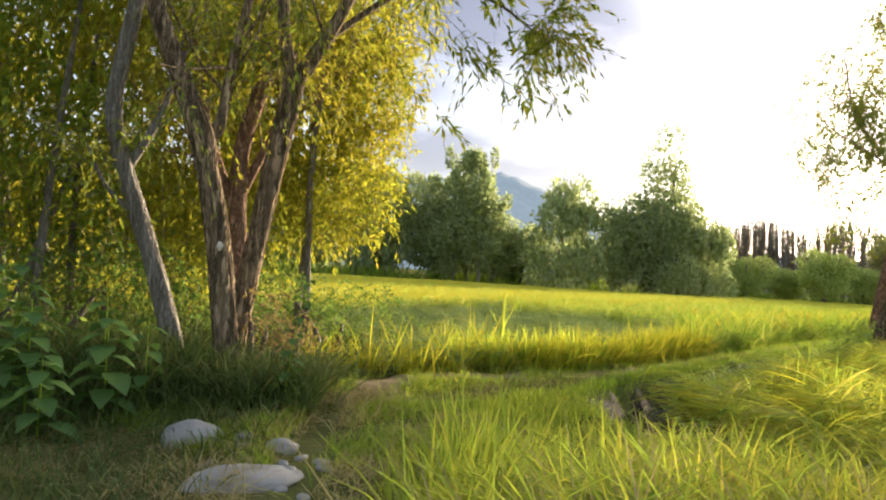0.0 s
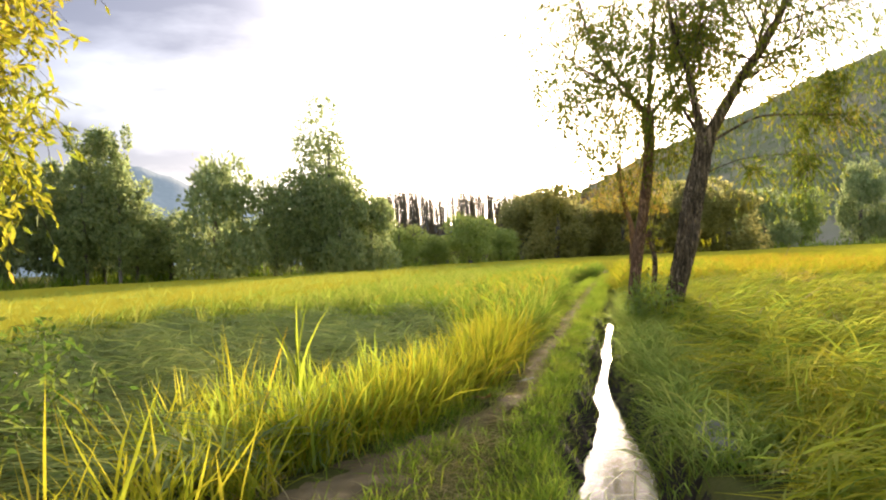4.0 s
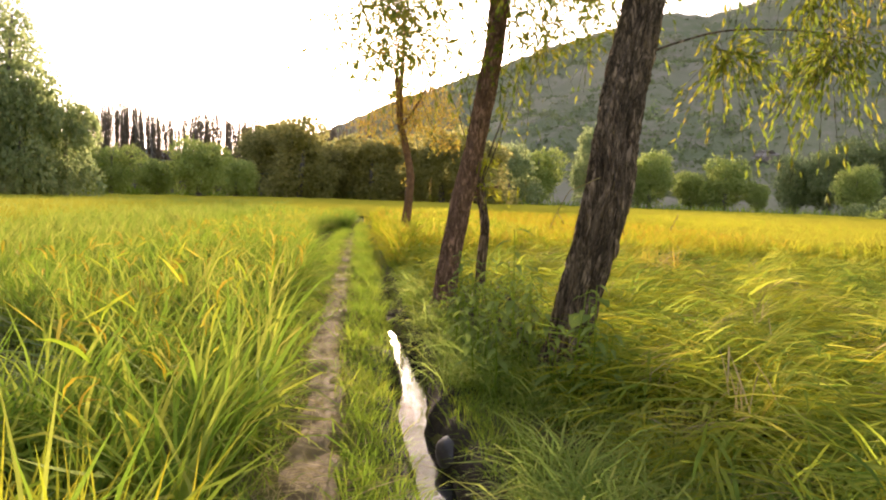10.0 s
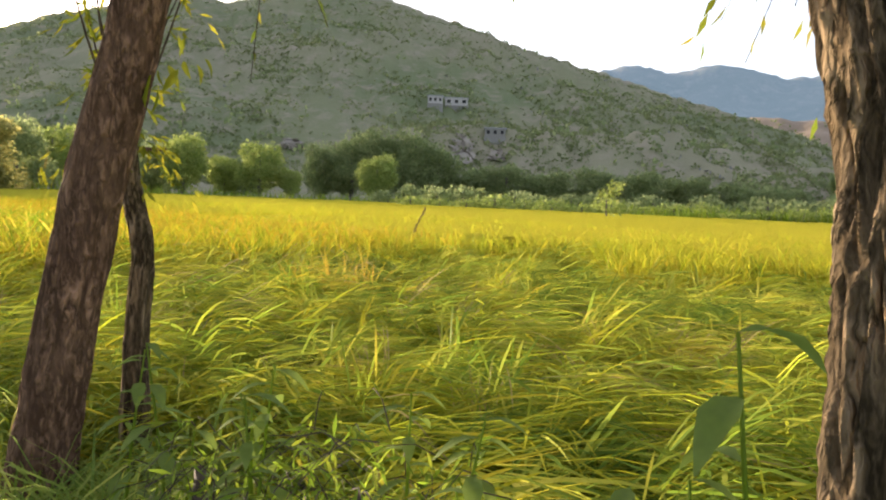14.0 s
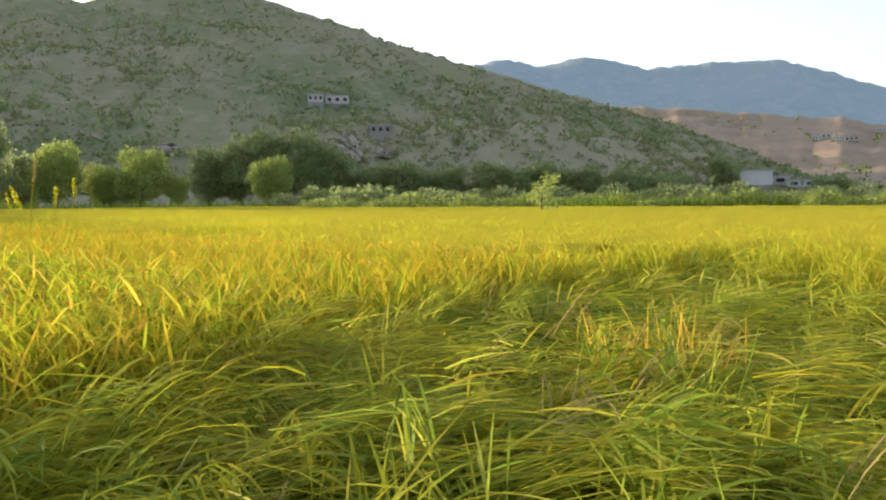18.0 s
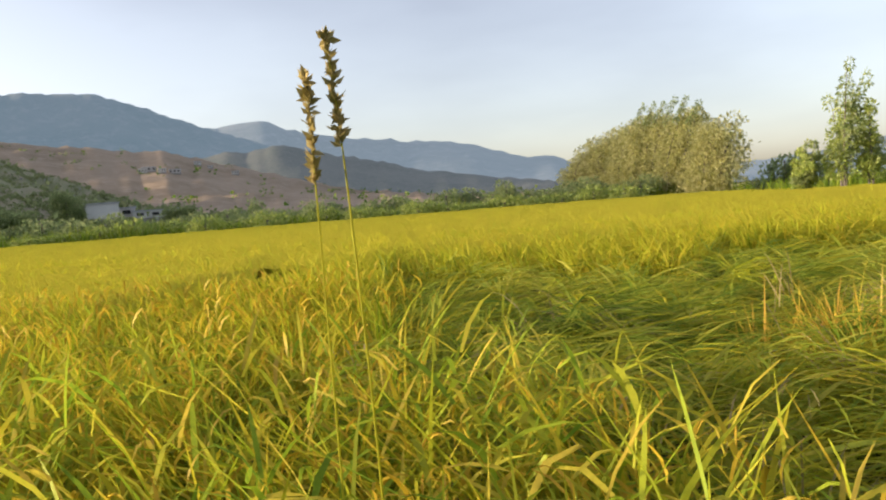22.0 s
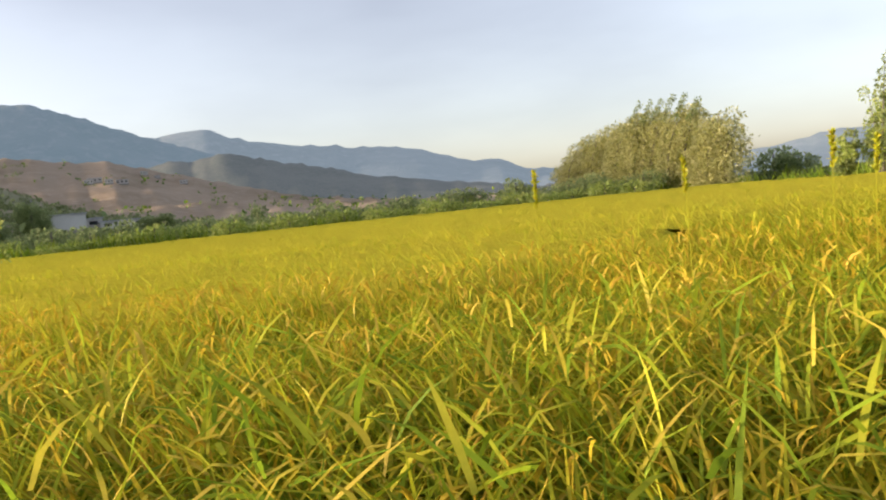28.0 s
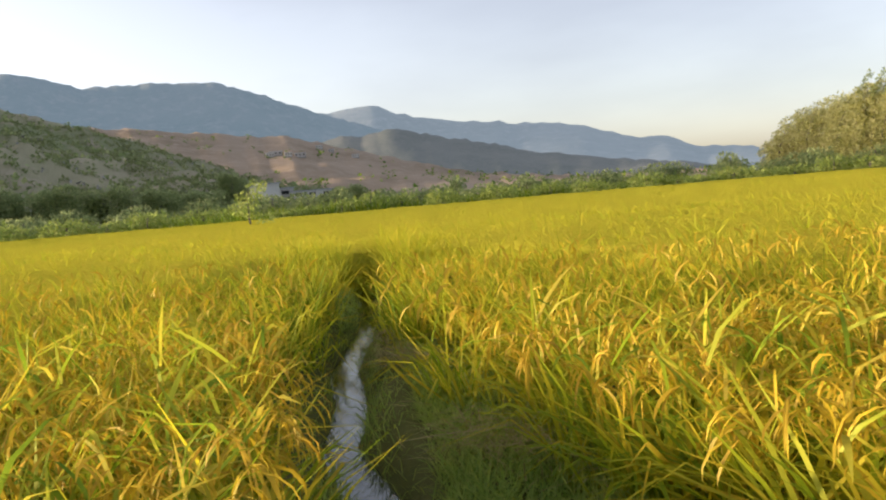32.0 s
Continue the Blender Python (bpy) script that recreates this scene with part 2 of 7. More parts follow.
def canopy_material():
    n = Net("ripe_canopy")
    fine = n.noise(9.0, 8.0, 0.75)
    col = n.ramp(fine, [(0.25, (0.24, 0.23, 0.03)), (0.45, (0.46, 0.40, 0.04)), (0.65, (0.62, 0.51, 0.055)), (0.85, (0.70, 0.57, 0.09))])
    wide = n.noise(0.12, 4.0)
    col = n.mix(n.math("MULTIPLY", wide, 0.5), col, (0.42, 0.42, 0.03))
    return n.solid(col, 1.0, n.bump(fine, 0.8, 0.12), spec=0.0)


def hill_material(name, low, high, rock, scale, haze_glow=None):
    n = Net(name)
    a = n.noise(scale, 8.0, 0.65)
    b = n.noise(scale * 7.0, 6.0, 0.7)
    col = n.ramp(a, [(0.3, low), (0.7, high)])
    dry = n.ramp(n.noise(scale * 0.45, 5.0, 0.6), [(0.44, (0, 0, 0)), (0.60, (0.75, 0.75, 0.75))])
    col = n.mix(dry, col, tuple(0.55 * x + 0.45 * y for x, y in zip(high, rock)))
    col = n.mix(n.ramp(b, [(0.5, (0, 0, 0)), (0.66, (0.8, 0.8, 0.8))]), col, rock)
    mat = n.solid(col, 0.95, n.bump(b, 0.5, 1.0 / scale * 0.05), spec=0.1)
    # distance haze, imitated by a weak bluish emission of the slope
    if haze_glow:
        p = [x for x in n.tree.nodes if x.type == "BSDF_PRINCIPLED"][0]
        p.inputs["Emission Color"].default_value = (*haze_glow[:3], 1)
        p.inputs["Emission Strength"].default_value = haze_glow[3]
    return mat


def plain_material(name, color, rough=0.8, vary=0.25, scale=8.0):
    n = Net(name)
    return n.solid(n.mix(n.math("MULTIPLY", n.noise(scale, 5.0), vary * 2), color, tuple(0.5 * c for c in color)), rough)


M_SOIL, M_PATH, M_STONE, M_WATER, M_CANOPY, M_MUD = soil_material(), path_material(), stone_material(), water_material(), canopy_material(), mud_material()
M_RICE = leaf_material("rice_leaf", [(0.02, (0.14, 0.25, 0.01)), (0.32, (0.33, 0.41, 0.02)), (0.60, (0.58, 0.52, 0.03)), (0.95, (0.76, 0.50, 0.05))], (0.5, 0.3), 0.5)
M_GREEN_RICE = leaf_material("green_rice_leaf", [(0.02, (0.10, 0.22, 0.012)), (0.40, (0.26, 0.39, 0.04)), (0.72, (0.46, 0.50, 0.07)), (0.95, (0.60, 0.49, 0.12))], (0.35, 0.4), 0.45)
M_YELLOWING = leaf_material("yellowing_rice", [(0.05, (0.26, 0.36, 0.05)), (0.4, (0.40, 0.47, 0.07)), (0.8, (0.53, 0.52, 0.09)), (0.97, (0.62, 0.50, 0.13))], (0.35, 0.35), 0.42)
M_GOLD = leaf_material("rice_gold", [(0.05, (0.33, 0.42, 0.03)), (0.4, (0.50, 0.51, 0.035)), (0.8, (0.64, 0.53, 0.045)), (0.97, (0.72, 0.48, 0.08))], (0.35, 0.35), 0.45)
M_ORANGE = leaf_material("orange_rice", [(0.05, (0.50, 0.44, 0.04)), (0.5, (0.68, 0.46, 0.06)), (0.95, (0.72, 0.36, 0.08))], (0.5, 0.3), 0.5)
M_LODGED = leaf_material("lodged_rice", [(0.05, (0.06, 0.14, 0.015)), (0.36, (0.27, 0.40, 0.05)), (0.68, (0.64, 0.64, 0.09)), (0.95, (0.84, 0.66, 0.12))], (0.4, 0.55), 0.55)
# duller copy of the lodged rice, with shade put into its colour
M_LODGED_SHADE = leaf_material("lodged_rice_painted_shade", [(0.05, (0.13, 0.22, 0.06)), (0.5, (0.25, 0.33, 0.10)), (0.95, (0.42, 0.44, 0.15))], (0.5, 0.4), 0.35, 0.03)
M_GRASS = leaf_material("green_grass", [(0.05, (0.13, 0.24, 0.025)), (0.5, (0.26, 0.38, 0.035)), (0.95, (0.50, 0.49, 0.06))], (0.7, 0.45), 0.58)
M_FLAG = leaf_material("rice_flag_leaf", [(0.02, (0.12, 0.26, 0.02)), (0.3, (0.34, 0.45, 0.03)), (0.65, (0.62, 0.56, 0.05)), (0.97, (0.78, 0.52, 0.10))], (1.4, 0.3), 0.45)
M_LEAFY = leaf_material("green_willow_leaf", [(0.05, (0.16, 0.28, 0.03)), (0.45, (0.30, 0.42, 0.05)), (0.8, (0.50, 0.50, 0.06)), (0.97, (0.62, 0.46, 0.08))], (0.5, 0.4), 0.6)
# darker grass tones: the shade under the willows is put into the colour
M_PAINTED_SHADE = leaf_material("grass_with_painted_shade", [(0.05, (0.045, 0.085, 0.02)), (0.5, (0.09, 0.14, 0.035)), (0.8, (0.18, 0.20, 0.06)), (0.97, (0.36, 0.32, 0.13))], (0.9, 0.4), 0.35)
M_LUSH = leaf_material("front_grass", [(0.02, (0.20, 0.34, 0.04)), (0.5, (0.42, 0.50, 0.05)), (0.8, (0.62, 0.56, 0.06)), (0.97, (0.74, 0.52, 0.10))], (0.8, 0.45), 0.62)
M_SWEET = leaf_material("sweet_grass", [(0.05, (0.22, 0.36, 0.07)), (0.5, (0.42, 0.54, 0.11)), (0.95, (0.64, 0.62, 0.16))], (0.8, 0.4), 0.66)
M_STRAW = leaf_material("dry_straw", [(0.1, (0.28, 0.24, 0.08)), (0.5, (0.42, 0.34, 0.13)), (0.9, (0.55, 0.44, 0.22))], (0.8, 0.3), 0.35)
M_GRAIN = leaf_material("ripe_grain", [(0.1, (0.46, 0.33, 0.02)), (0.5, (0.58, 0.42, 0.03)), (0.9, (0.66, 0.42, 0.05))], (0.6, 0.3), 0.35, 0.02)
M_WILLOW = leaf_material("willow_leaf", [(0.05, (0.10, 0.17, 0.02)), (0.45, (0.22, 0.28, 0.03)), (0.75, (0.42, 0.36, 0.04)), (0.95, (0.50, 0.27, 0.06))], (0.5, 0.45), 0.5)
M_WILLOW_GOLD = leaf_material("yellow_willow_leaf", [(0.05, (0.12, 0.20, 0.02)), (0.35, (0.34, 0.36, 0.03)), (0.7, (0.53, 0.47, 0.04)), (0.95, (0.58, 0.38, 0.05))], (0.7, 0.45), 0.6)
M_AUTUMN = leaf_material("autumn_leaf", [(0.05, (0.34, 0.34, 0.05)), (0.5, (0.58, 0.44, 0.06)), (0.95, (0.64, 0.32, 0.08))], (0.6, 0.3), 0.5)
M_UNDER = leaf_material("undergrowth_leaf", [(0.05, (0.07, 0.15, 0.025)), (0.5, (0.15, 0.26, 0.04)), (0.95, (0.34, 0.38, 0.06))], (0.6, 0.4), 0.45)
M_BROAD = leaf_material("broad_leaf", [(0.05, (0.045, 0.11, 0.025)), (0.5, (0.08, 0.17, 0.04)), (0.95, (0.15, 0.25, 0.06))], (1.0, 0.2), 0.35, 0.03)
M_WEED = leaf_material("weed_leaf", [(0.05, (0.14, 0.24, 0.05)), (0.5, (0.26, 0.37, 0.07)), (0.95, (0.44, 0.46, 0.11))], (1.0, 0.3), 0.55, 0.03)
M_DRY = leaf_material("dry_bush_leaf", [(0.1, (0.24, 0.16, 0.06)), (0.6, (0.38, 0.28, 0.09)), (0.95, (0.48, 0.40, 0.12))], (0.8, 0.3), 0.35)
M_FAR = leaf_material("far_leaf", [(0.05, (0.22, 0.30, 0.12)), (0.5, (0.36, 0.43, 0.18)), (0.95, (0.52, 0.54, 0.24))], (0.08, 0.4), 0.62, 0.02)
M_FAR_WARM = leaf_material("far_warm_leaf", [(0.05, (0.26, 0.27, 0.09)), (0.5, (0.44, 0.42, 0.15)), (0.95, (0.62, 0.54, 0.21))], (0.12, 0.4), 0.65, 0.0)
M_FAR_LIGHT = leaf_material("far_light_leaf", [(0.05, (0.26, 0.36, 0.09)), (0.5, (0.42, 0.50, 0.13)), (0.95, (0.58, 0.60, 0.20))], (0.1, 0.3), 0.5, 0.02)
M_FAR_BROWN = leaf_material("far_brown_leaf", [(0.05, (0.14, 0.12, 0.09)), (0.5, (0.20, 0.175, 0.13)), (0.95, (0.28, 0.24, 0.18))], (0.1, 0.3), 0.35, 0.0)
M_FAR_PALE = leaf_material("windblown_leaf", [(0.05, (0.24, 0.28, 0.07)), (0.45, (0.56, 0.54, 0.20)), (0.95, (0.82, 0.77, 0.42))], (0.1, 0.3), 0.55, 0.04)
M_BARK = bark_material("furrowed_bark", (0.042, 0.027, 0.016), (0.53, 0.38, 0.235), 0.85)
M_BARK_RED = bark_material("reddish_bark", (0.10, 0.05, 0.034), (0.54, 0.31, 0.20), 1.0, 0.32)
M_BARK_GREY = bark_material("grey_bark", (0.12, 0.105, 0.09), (0.42, 0.38, 0.33), 1.2)
M_BARK_TAN = smooth_bark_material("smooth_tan_bark", (0.11, 0.06, 0.03), (0.26, 0.145, 0.07))
M_SCRUB = leaf_material("hill_scrub", [(0.05, (0.20, 0.26, 0.11)), (0.5, (0.29, 0.33, 0.15)), (0.95, (0.38, 0.38, 0.19))], (0.02, 0.5), 0.4, 0.0)
M_TWIG = plain_material("twig", (0.10, 0.07, 0.045))
M_PALE_WOOD = plain_material("pale_wood", (0.62, 0.55, 0.42), 0.85, 0.2, 30.0)
M_HILL = hill_material("scrub_hill", (0.19, 0.23, 0.11), (0.32, 0.31, 0.18), (0.40, 0.34, 0.25), 0.011)
M_BROWNHILL = hill_material("dry_hill", (0.26, 0.20, 0.13), (0.40, 0.30, 0.21), (0.46, 0.36, 0.27), 0.012)
# knoll and far ridges: blue air haze is put into colour and emission
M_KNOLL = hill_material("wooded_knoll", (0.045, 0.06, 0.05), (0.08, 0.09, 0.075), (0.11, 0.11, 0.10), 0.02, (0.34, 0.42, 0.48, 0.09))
M_HAZE_BLUE = hill_material("blue_mountain", (0.06, 0.08, 0.08), (0.11, 0.12, 0.12), (0.15, 0.14, 0.14), 0.004, (0.28, 0.44, 0.56, 0.17))
M_HAZE_PALE = hill_material("pale_blue_mountain", (0.08, 0.10, 0.11), (0.12, 0.14, 0.15), (0.16, 0.17, 0.18), 0.003, (0.36, 0.50, 0.60, 0.18))


# ---------------------------------------------------------------- meshes and things
def mesh_of(name, verts, faces_flat, starts, totals, mat, smooth=False):
    me = bpy.data.meshes.new(name)
    verts = np.ascontiguousarray(verts, np.float32)
    me.vertices.add(len(verts))
    me.vertices.foreach_set("co", verts.ravel())
    me.loops.add(len(faces_flat))
    me.loops.foreach_set("vertex_index", np.ascontiguousarray(faces_flat, np.int32))
    me.polygons.add(len(starts))
    me.polygons.foreach_set("loop_start", np.ascontiguousarray(starts, np.int32))
    me.polygons.foreach_set("loop_total", np.ascontiguousarray(totals, np.int32))
    if smooth:
        me.polygons.foreach_set("use_smooth", np.ones(len(starts), bool))
    me.materials.append(mat)
    me.update(calc_edges=True)
    return me


def mesh_poly(name, verts, faces, mat, smooth=False):
    """A mesh from an array of verts and an array of quads or triangles."""
    faces = np.asarray(faces, np.int32)
    k = faces.shape[1]
    return mesh_of(name, verts, faces.ravel(), np.arange(len(faces)) * k, np.full(len(faces), k), mat, smooth)


def join(pieces):
    """Joins (verts, faces) pieces with faces of one size."""
    vs, fs, at = [], [], 0
    for v, f in pieces:
        vs.append(v), fs.append(np.asarray(f) + at)
        at += len(v)
    return np.concatenate(vs), np.concatenate(fs)


def part(name, mesh, parent, label=""):
    ob = new(name, mesh)
    ob.parent = parent
    return tagged(ob, label) if label else ob


def empty(name, label, category, at=(0, 0, 0), group="", kind=""):
    ob = new(name)
    ob.location = at
    ob.empty_display_size = 0.2
    return tagged(ob, label, category, group, kind)


def strips(base, head, length, e0, e1, width, nseg=3, twist=0.5, taper=None):
    """Blades: strips that rise at angle e0 and bend to e1, narrowing to a point. Arrays of one length."""
    n = len(base)
    taper = taper or {1: [1, 0], 2: [0.8, 0.9, 0], 3: [0.7, 1.0, 0.8, 0], 4: [0.6, 1.0, 1.0, 0.7, 0]}[nseg]
    p = np.array(base, float)
    h = np.stack([np.cos(head), np.sin(head)], -1)
    tw = head + rng.normal(0, twist, n) + math.pi / 2
    side = np.stack([np.cos(tw), np.sin(tw), rng.normal(0, 0.25, n)], -1)
    rows = []
    for k in range(nseg + 1):
        if k:
            e = e0 + (e1 - e0) * (k - 0.5) / nseg
            step = (length / nseg)[:, None]
            p = p + step * np.concatenate([h * np.cos(e)[:, None], np.sin(e)[:, None]], 1)
        if k < nseg:
            w = side * (width * taper[k] / 2)[:, None]
            rows += [p - w, p + w]
        else:
            rows += [p]
    per = 2 * nseg + 1
    verts = np.stack(rows, 1).reshape(-1, 3)
    at = np.arange(n)[:, None] * per
    quads = [[2 * k, 2 * k + 1, 2 * k + 3, 2 * k + 2] for k in range(nseg - 1)]
    pattern = np.array(sum(quads, []) + [2 * nseg - 2, 2 * nseg - 1, 2 * nseg])
    flat = (at + pattern).ravel()
    totals = np.tile([4] * (nseg - 1) + [3], n)
    starts = np.concatenate([[0], np.cumsum(totals)[:-1]])
    return verts, flat, starts, totals


def blades_object(name, mat, label, category, *sets, parent=None):
    vs, fl, st, to, a, b = [], [], [], [], 0, 0
    for v, f, s, t in sets:
        vs.append(v), fl.append(f + a), st.append(s + b), to.append(t)
        a += len(v)
        b += len(f)
    me = mesh_of(name, np.concatenate(vs), np.concatenate(fl), np.concatenate(st), np.concatenate(to), mat)
    ob = new(name, me)
    if parent:
        ob.parent = parent
        return ob
    return tagged(ob, label, category, kind="stuff")


def tube(points, radii, sides=8, smooth_steps=4, bark=0.0, grain=3.0, seed=0.0, cap=True):
    """A round limb along a smooth line, with furrows in its surface."""
    pts, rad = np.array(points, float), np.array(radii, float)
    t = np.arange(len(pts))
    tt = np.linspace(0, len(pts) - 1, (len(pts) - 1) * smooth_steps + 1)
    ext = np.vstack([2 * pts[0] - pts[1], pts, 2 * pts[-1] - pts[-2]])
    out = []
    for x in tt:
        i = min(int(x), len(pts) - 2)
        f = x - i
        p0, p1, p2, p3 = ext[i], ext[i + 1], ext[i + 2], ext[i + 3]
        out.append(0.5 * (2 * p1 + (p2 - p0) * f + (2 * p0 - 5 * p1 + 4 * p2 - p3) * f * f + (3 * p1 - p0 - 3 * p2 + p3) * f ** 3))
    line, r = np.array(out), np.interp(tt, t, rad)
    way = np.gradient(line, axis=0)
    way /= np.linalg.norm(way, axis=1)[:, None] + 1e-9
    ref = np.where(np.abs(way[:, 2:3]) > 0.9, np.array([[1.0, 0, 0]]), np.array([[0, 0, 1.0]]))
    a = np.cross(way, ref)
    a /= np.linalg.norm(a, axis=1)[:, None] + 1e-9
    for k in range(1, len(a)):
        v = a[k - 1] - way[k] * (a[k - 1] @ way[k])
        a[k] = v / (np.linalg.norm(v) + 1e-9)
    b = np.cross(way, a)
    ang = np.linspace(0, 2 * math.pi, sides, endpoint=False)
    ring = np.cos(ang)[None, :, None] * a[:, None] + np.sin(ang)[None, :, None] * b[:, None]
    rr = np.repeat(r[:, None], sides, 1)
    if bark:
        run = np.concatenate([[0], np.cumsum(np.linalg.norm(np.diff(line, axis=0), axis=1))])
        for i in range(len(line)):
            for j in range(sides):
                c, s = math.cos(ang[j]), math.sin(ang[j])
                lump = noise.noise(Vector((c * 1.3 + seed, s * 1.3, run[i] * 1.5)))
                furrow = 1 - 2 * abs(noise.noise(Vector((c * grain + seed, s * grain, run[i] * 2.4 + 0.6 * lump))))
                crack = abs(noise.noise(Vector((c * grain * 2.2 + seed, s * grain * 2.2, run[i] * 5.0))))
                rr[i, j] *= 1 + 0.10 * lump + bark * (furrow - 0.5) - 0.5 * bark * crack
    verts = (line[:, None] + ring * rr[:, :, None]).reshape(-1, 3)
    n = len(line)
    i, j = np.meshgrid(np.arange(n - 1), np.arange(sides), indexing="ij")
    k = (j + 1) % sides
    faces = np.stack([i * sides + j, i * sides + k, (i + 1) * sides + k, (i + 1) * sides + j], -1).reshape(-1, 4)
    if cap:
        end = (n - 1) * sides
        fan = [[end, end + q, end + q + 1, end + min(q + 2, sides - 1)] for q in range(1, sides - 2, 2)]
        if fan:
            faces = np.vstack([faces, fan])
    return verts, faces


def leaves_on(points, ways, size, spread, wide=0.2, droop=0.5):
    """Leaves, each a folded diamond of two triangles' breadth, near the given points."""
    n = len(points)
    d = ways + rng.normal(0, spread, (n, 3)) + np.array([0, 0, -droop])
    d /= np.linalg.norm(d, axis=1)[:, None] + 1e-9
    s = np.cross(d, rng.normal(0, 1, (n, 3)))
    s /= np.linalg.norm(s, axis=1)[:, None] + 1e-9
    up = np.cross(s, d)
    L = (size * rng.uniform(0.6, 1.25, n))[:, None]
    w = L * wide
    p = np.asarray(points)
    v = np.stack([p, p + d * L * 0.45 + s * w * 0.5 + up * w * 0.12, p + d * L - up * L * 0.08, p + d * L * 0.45 - s * w * 0.5 + up * w * 0.12], 1).reshape(-1, 3)
    f = np.arange(n)[:, None] * 4 + np.array([0, 1, 2, 3])
    return v, f


# ---------------------------------------------------------------- plan
# The bank runs straight from ORIGIN; s is metres along it, u metres to its right.
ORIGIN, ALONG, RIGHT = np.array([0.1, 8.0]), np.array([0.606, 0.795]), np.array([0.795, -0.606])


def su(x, y):
    dx, dy = x - ORIGIN[0], y - ORIGIN[1]
    return dx * ALONG[0] + dy * ALONG[1], dx * RIGHT[0] + dy * RIGHT[1]


def xy(s, u):
    return ORIGIN[0] + s * ALONG[0] + u * RIGHT[0], ORIGIN[1] + s * ALONG[1] + u * RIGHT[1]


DITCH = [(6.0, -9.0), (3.9, 1.0), (2.7, 6.0), (2.0, 8.7), (2.72, 10.2), (4.35, 12.4), xy(8.0, 0.52), xy(10.0, 0.62), xy(12.5, 0.5), xy(14.0, 0.64), xy(17.0, 0.5), xy(20.0, 0.62), xy(25.0, 0.5), xy(50.0, 0.55)]
CROSS = [(23.55, 37.45), (26.0, 36.35), (26.9, 36.0), (27.9, 35.75), (28.8, 35.2), (30.4, 34.5), (32.4, 33.2), (36.1, 31.3), (60.0, 19.2)]
PATHLINE = [(1.5, -9.0), (0.3, 0.0), (-0.75, 4.2), (-0.75, 7.0), (-0.35, 9.0), (1.6, 10.95), xy(5.0, -0.10), xy(8.0, -0.2), xy(11.0, -0.12), xy(14.0, -0.2), xy(25.0, -0.2), xy(50.0, -0.12)]


def gap_to(line, x, y):
    """Distance of places from a line of corners."""
    best = np.full(np.shape(x), 1e9)
    for (ax, ay), (bx, by) in zip(line[:-1], line[1:]):
        dx, dy = bx - ax, by - ay
        t = np.clip(((x - ax) * dx + (y - ay) * dy) / (dx * dx + dy * dy), 0, 1)
        best = np.minimum(best, np.hypot(x - ax - t * dx, y - ay - t * dy))
    return best


def wave(x, y, size, seed):
    """A smooth random field between about -1 and 1."""
    r = np.random.default_rng(seed)
    out = 0
    for k in range(7):
        a, ph, f = r.uniform(0, 2 * math.pi), r.uniform(0, 2 * math.pi), (1 + 0.5 * k) / size
        out = out + np.sin(2 * math.pi * f * (x * math.cos(a) + y * math.sin(a)) + ph) / (1 + 0.35 * k)
    return out / 2.6


def ground_z(x, y):
    d, c, p = gap_to(DITCH, x, y), gap_to(CROSS, x, y), gap_to(PATHLINE, x, y)
    near = np.exp(-(np.hypot(x - 12, y - 20) / 60) ** 4)
    z = -0.17 + near * (0.03 * wave(x, y, 1.7, 3) + 0.015 * wave(x, y, 0.5, 4))
    z = z + 0.09 * np.exp(-(p / 0.6) ** 4)
    z = z + 0.25 * np.exp(-((x + 3.4) ** 2 + (y - 8.6) ** 2) / 9.0)
    s, _ = su(x, y)
    dry = np.clip((s - 14.5) / 3.0, 0, 1)
    w = 0.17 - 0.05 * dry - 0.055 * np.exp(-((s - 7.2) / 2.2) ** 2) + 0.19 * np.exp(-(((x - 2.9) ** 2 + (y - 10.6) ** 2) / 7.0)) + 0.05 * wave(x, y, 1.3, 9)
    z = z - (0.42 - 0.15 * dry + 0.05 * wave(x, y, 0.45, 10)) * np.exp(-(d / w) ** 4) + 0.05 * np.exp(-((d - 0.55) / 0.16) ** 2)
    z = z - 0.42 * np.exp(-(c / (0.21 + 0.03 * wave(x, y, 1.0, 5))) ** 2)
    return z


def build_ground():
    far = np.array([60.0, 80, 110, 160, 260, 500, 1000, 2000, 4200])
    sa = np.concatenate([-14 - far[::-1] + 50, np.arange(-14, 46.01, 0.13), far])
    ua = np.concatenate([-far[::-1], np.arange(-26, -9, 1.6), np.arange(-9, -3, 0.35), np.arange(-3, 8, 0.1), np.arange(8, 26, 1.5), far])
    S, U = np.meshgrid(sa, ua, indexing="ij")
    X, Y = xy(S, U)
    v = np.stack([X, Y, ground_z(X, Y)], -1).reshape(-1, 3)
    n, m = S.shape
    i, j = np.meshgrid(np.arange(n - 1), np.arange(m - 1), indexing="ij")
    f = np.stack([i * m + j, i * m + j + 1, (i + 1) * m + j + 1, (i + 1) * m + j], -1).reshape(-1, 4)[:, ::-1]
    tagged(new("ground", mesh_poly("ground", v, f, M_SOIL, True)), "dark damp paddy soil with roots and leaf litter", "ground", kind="structure")


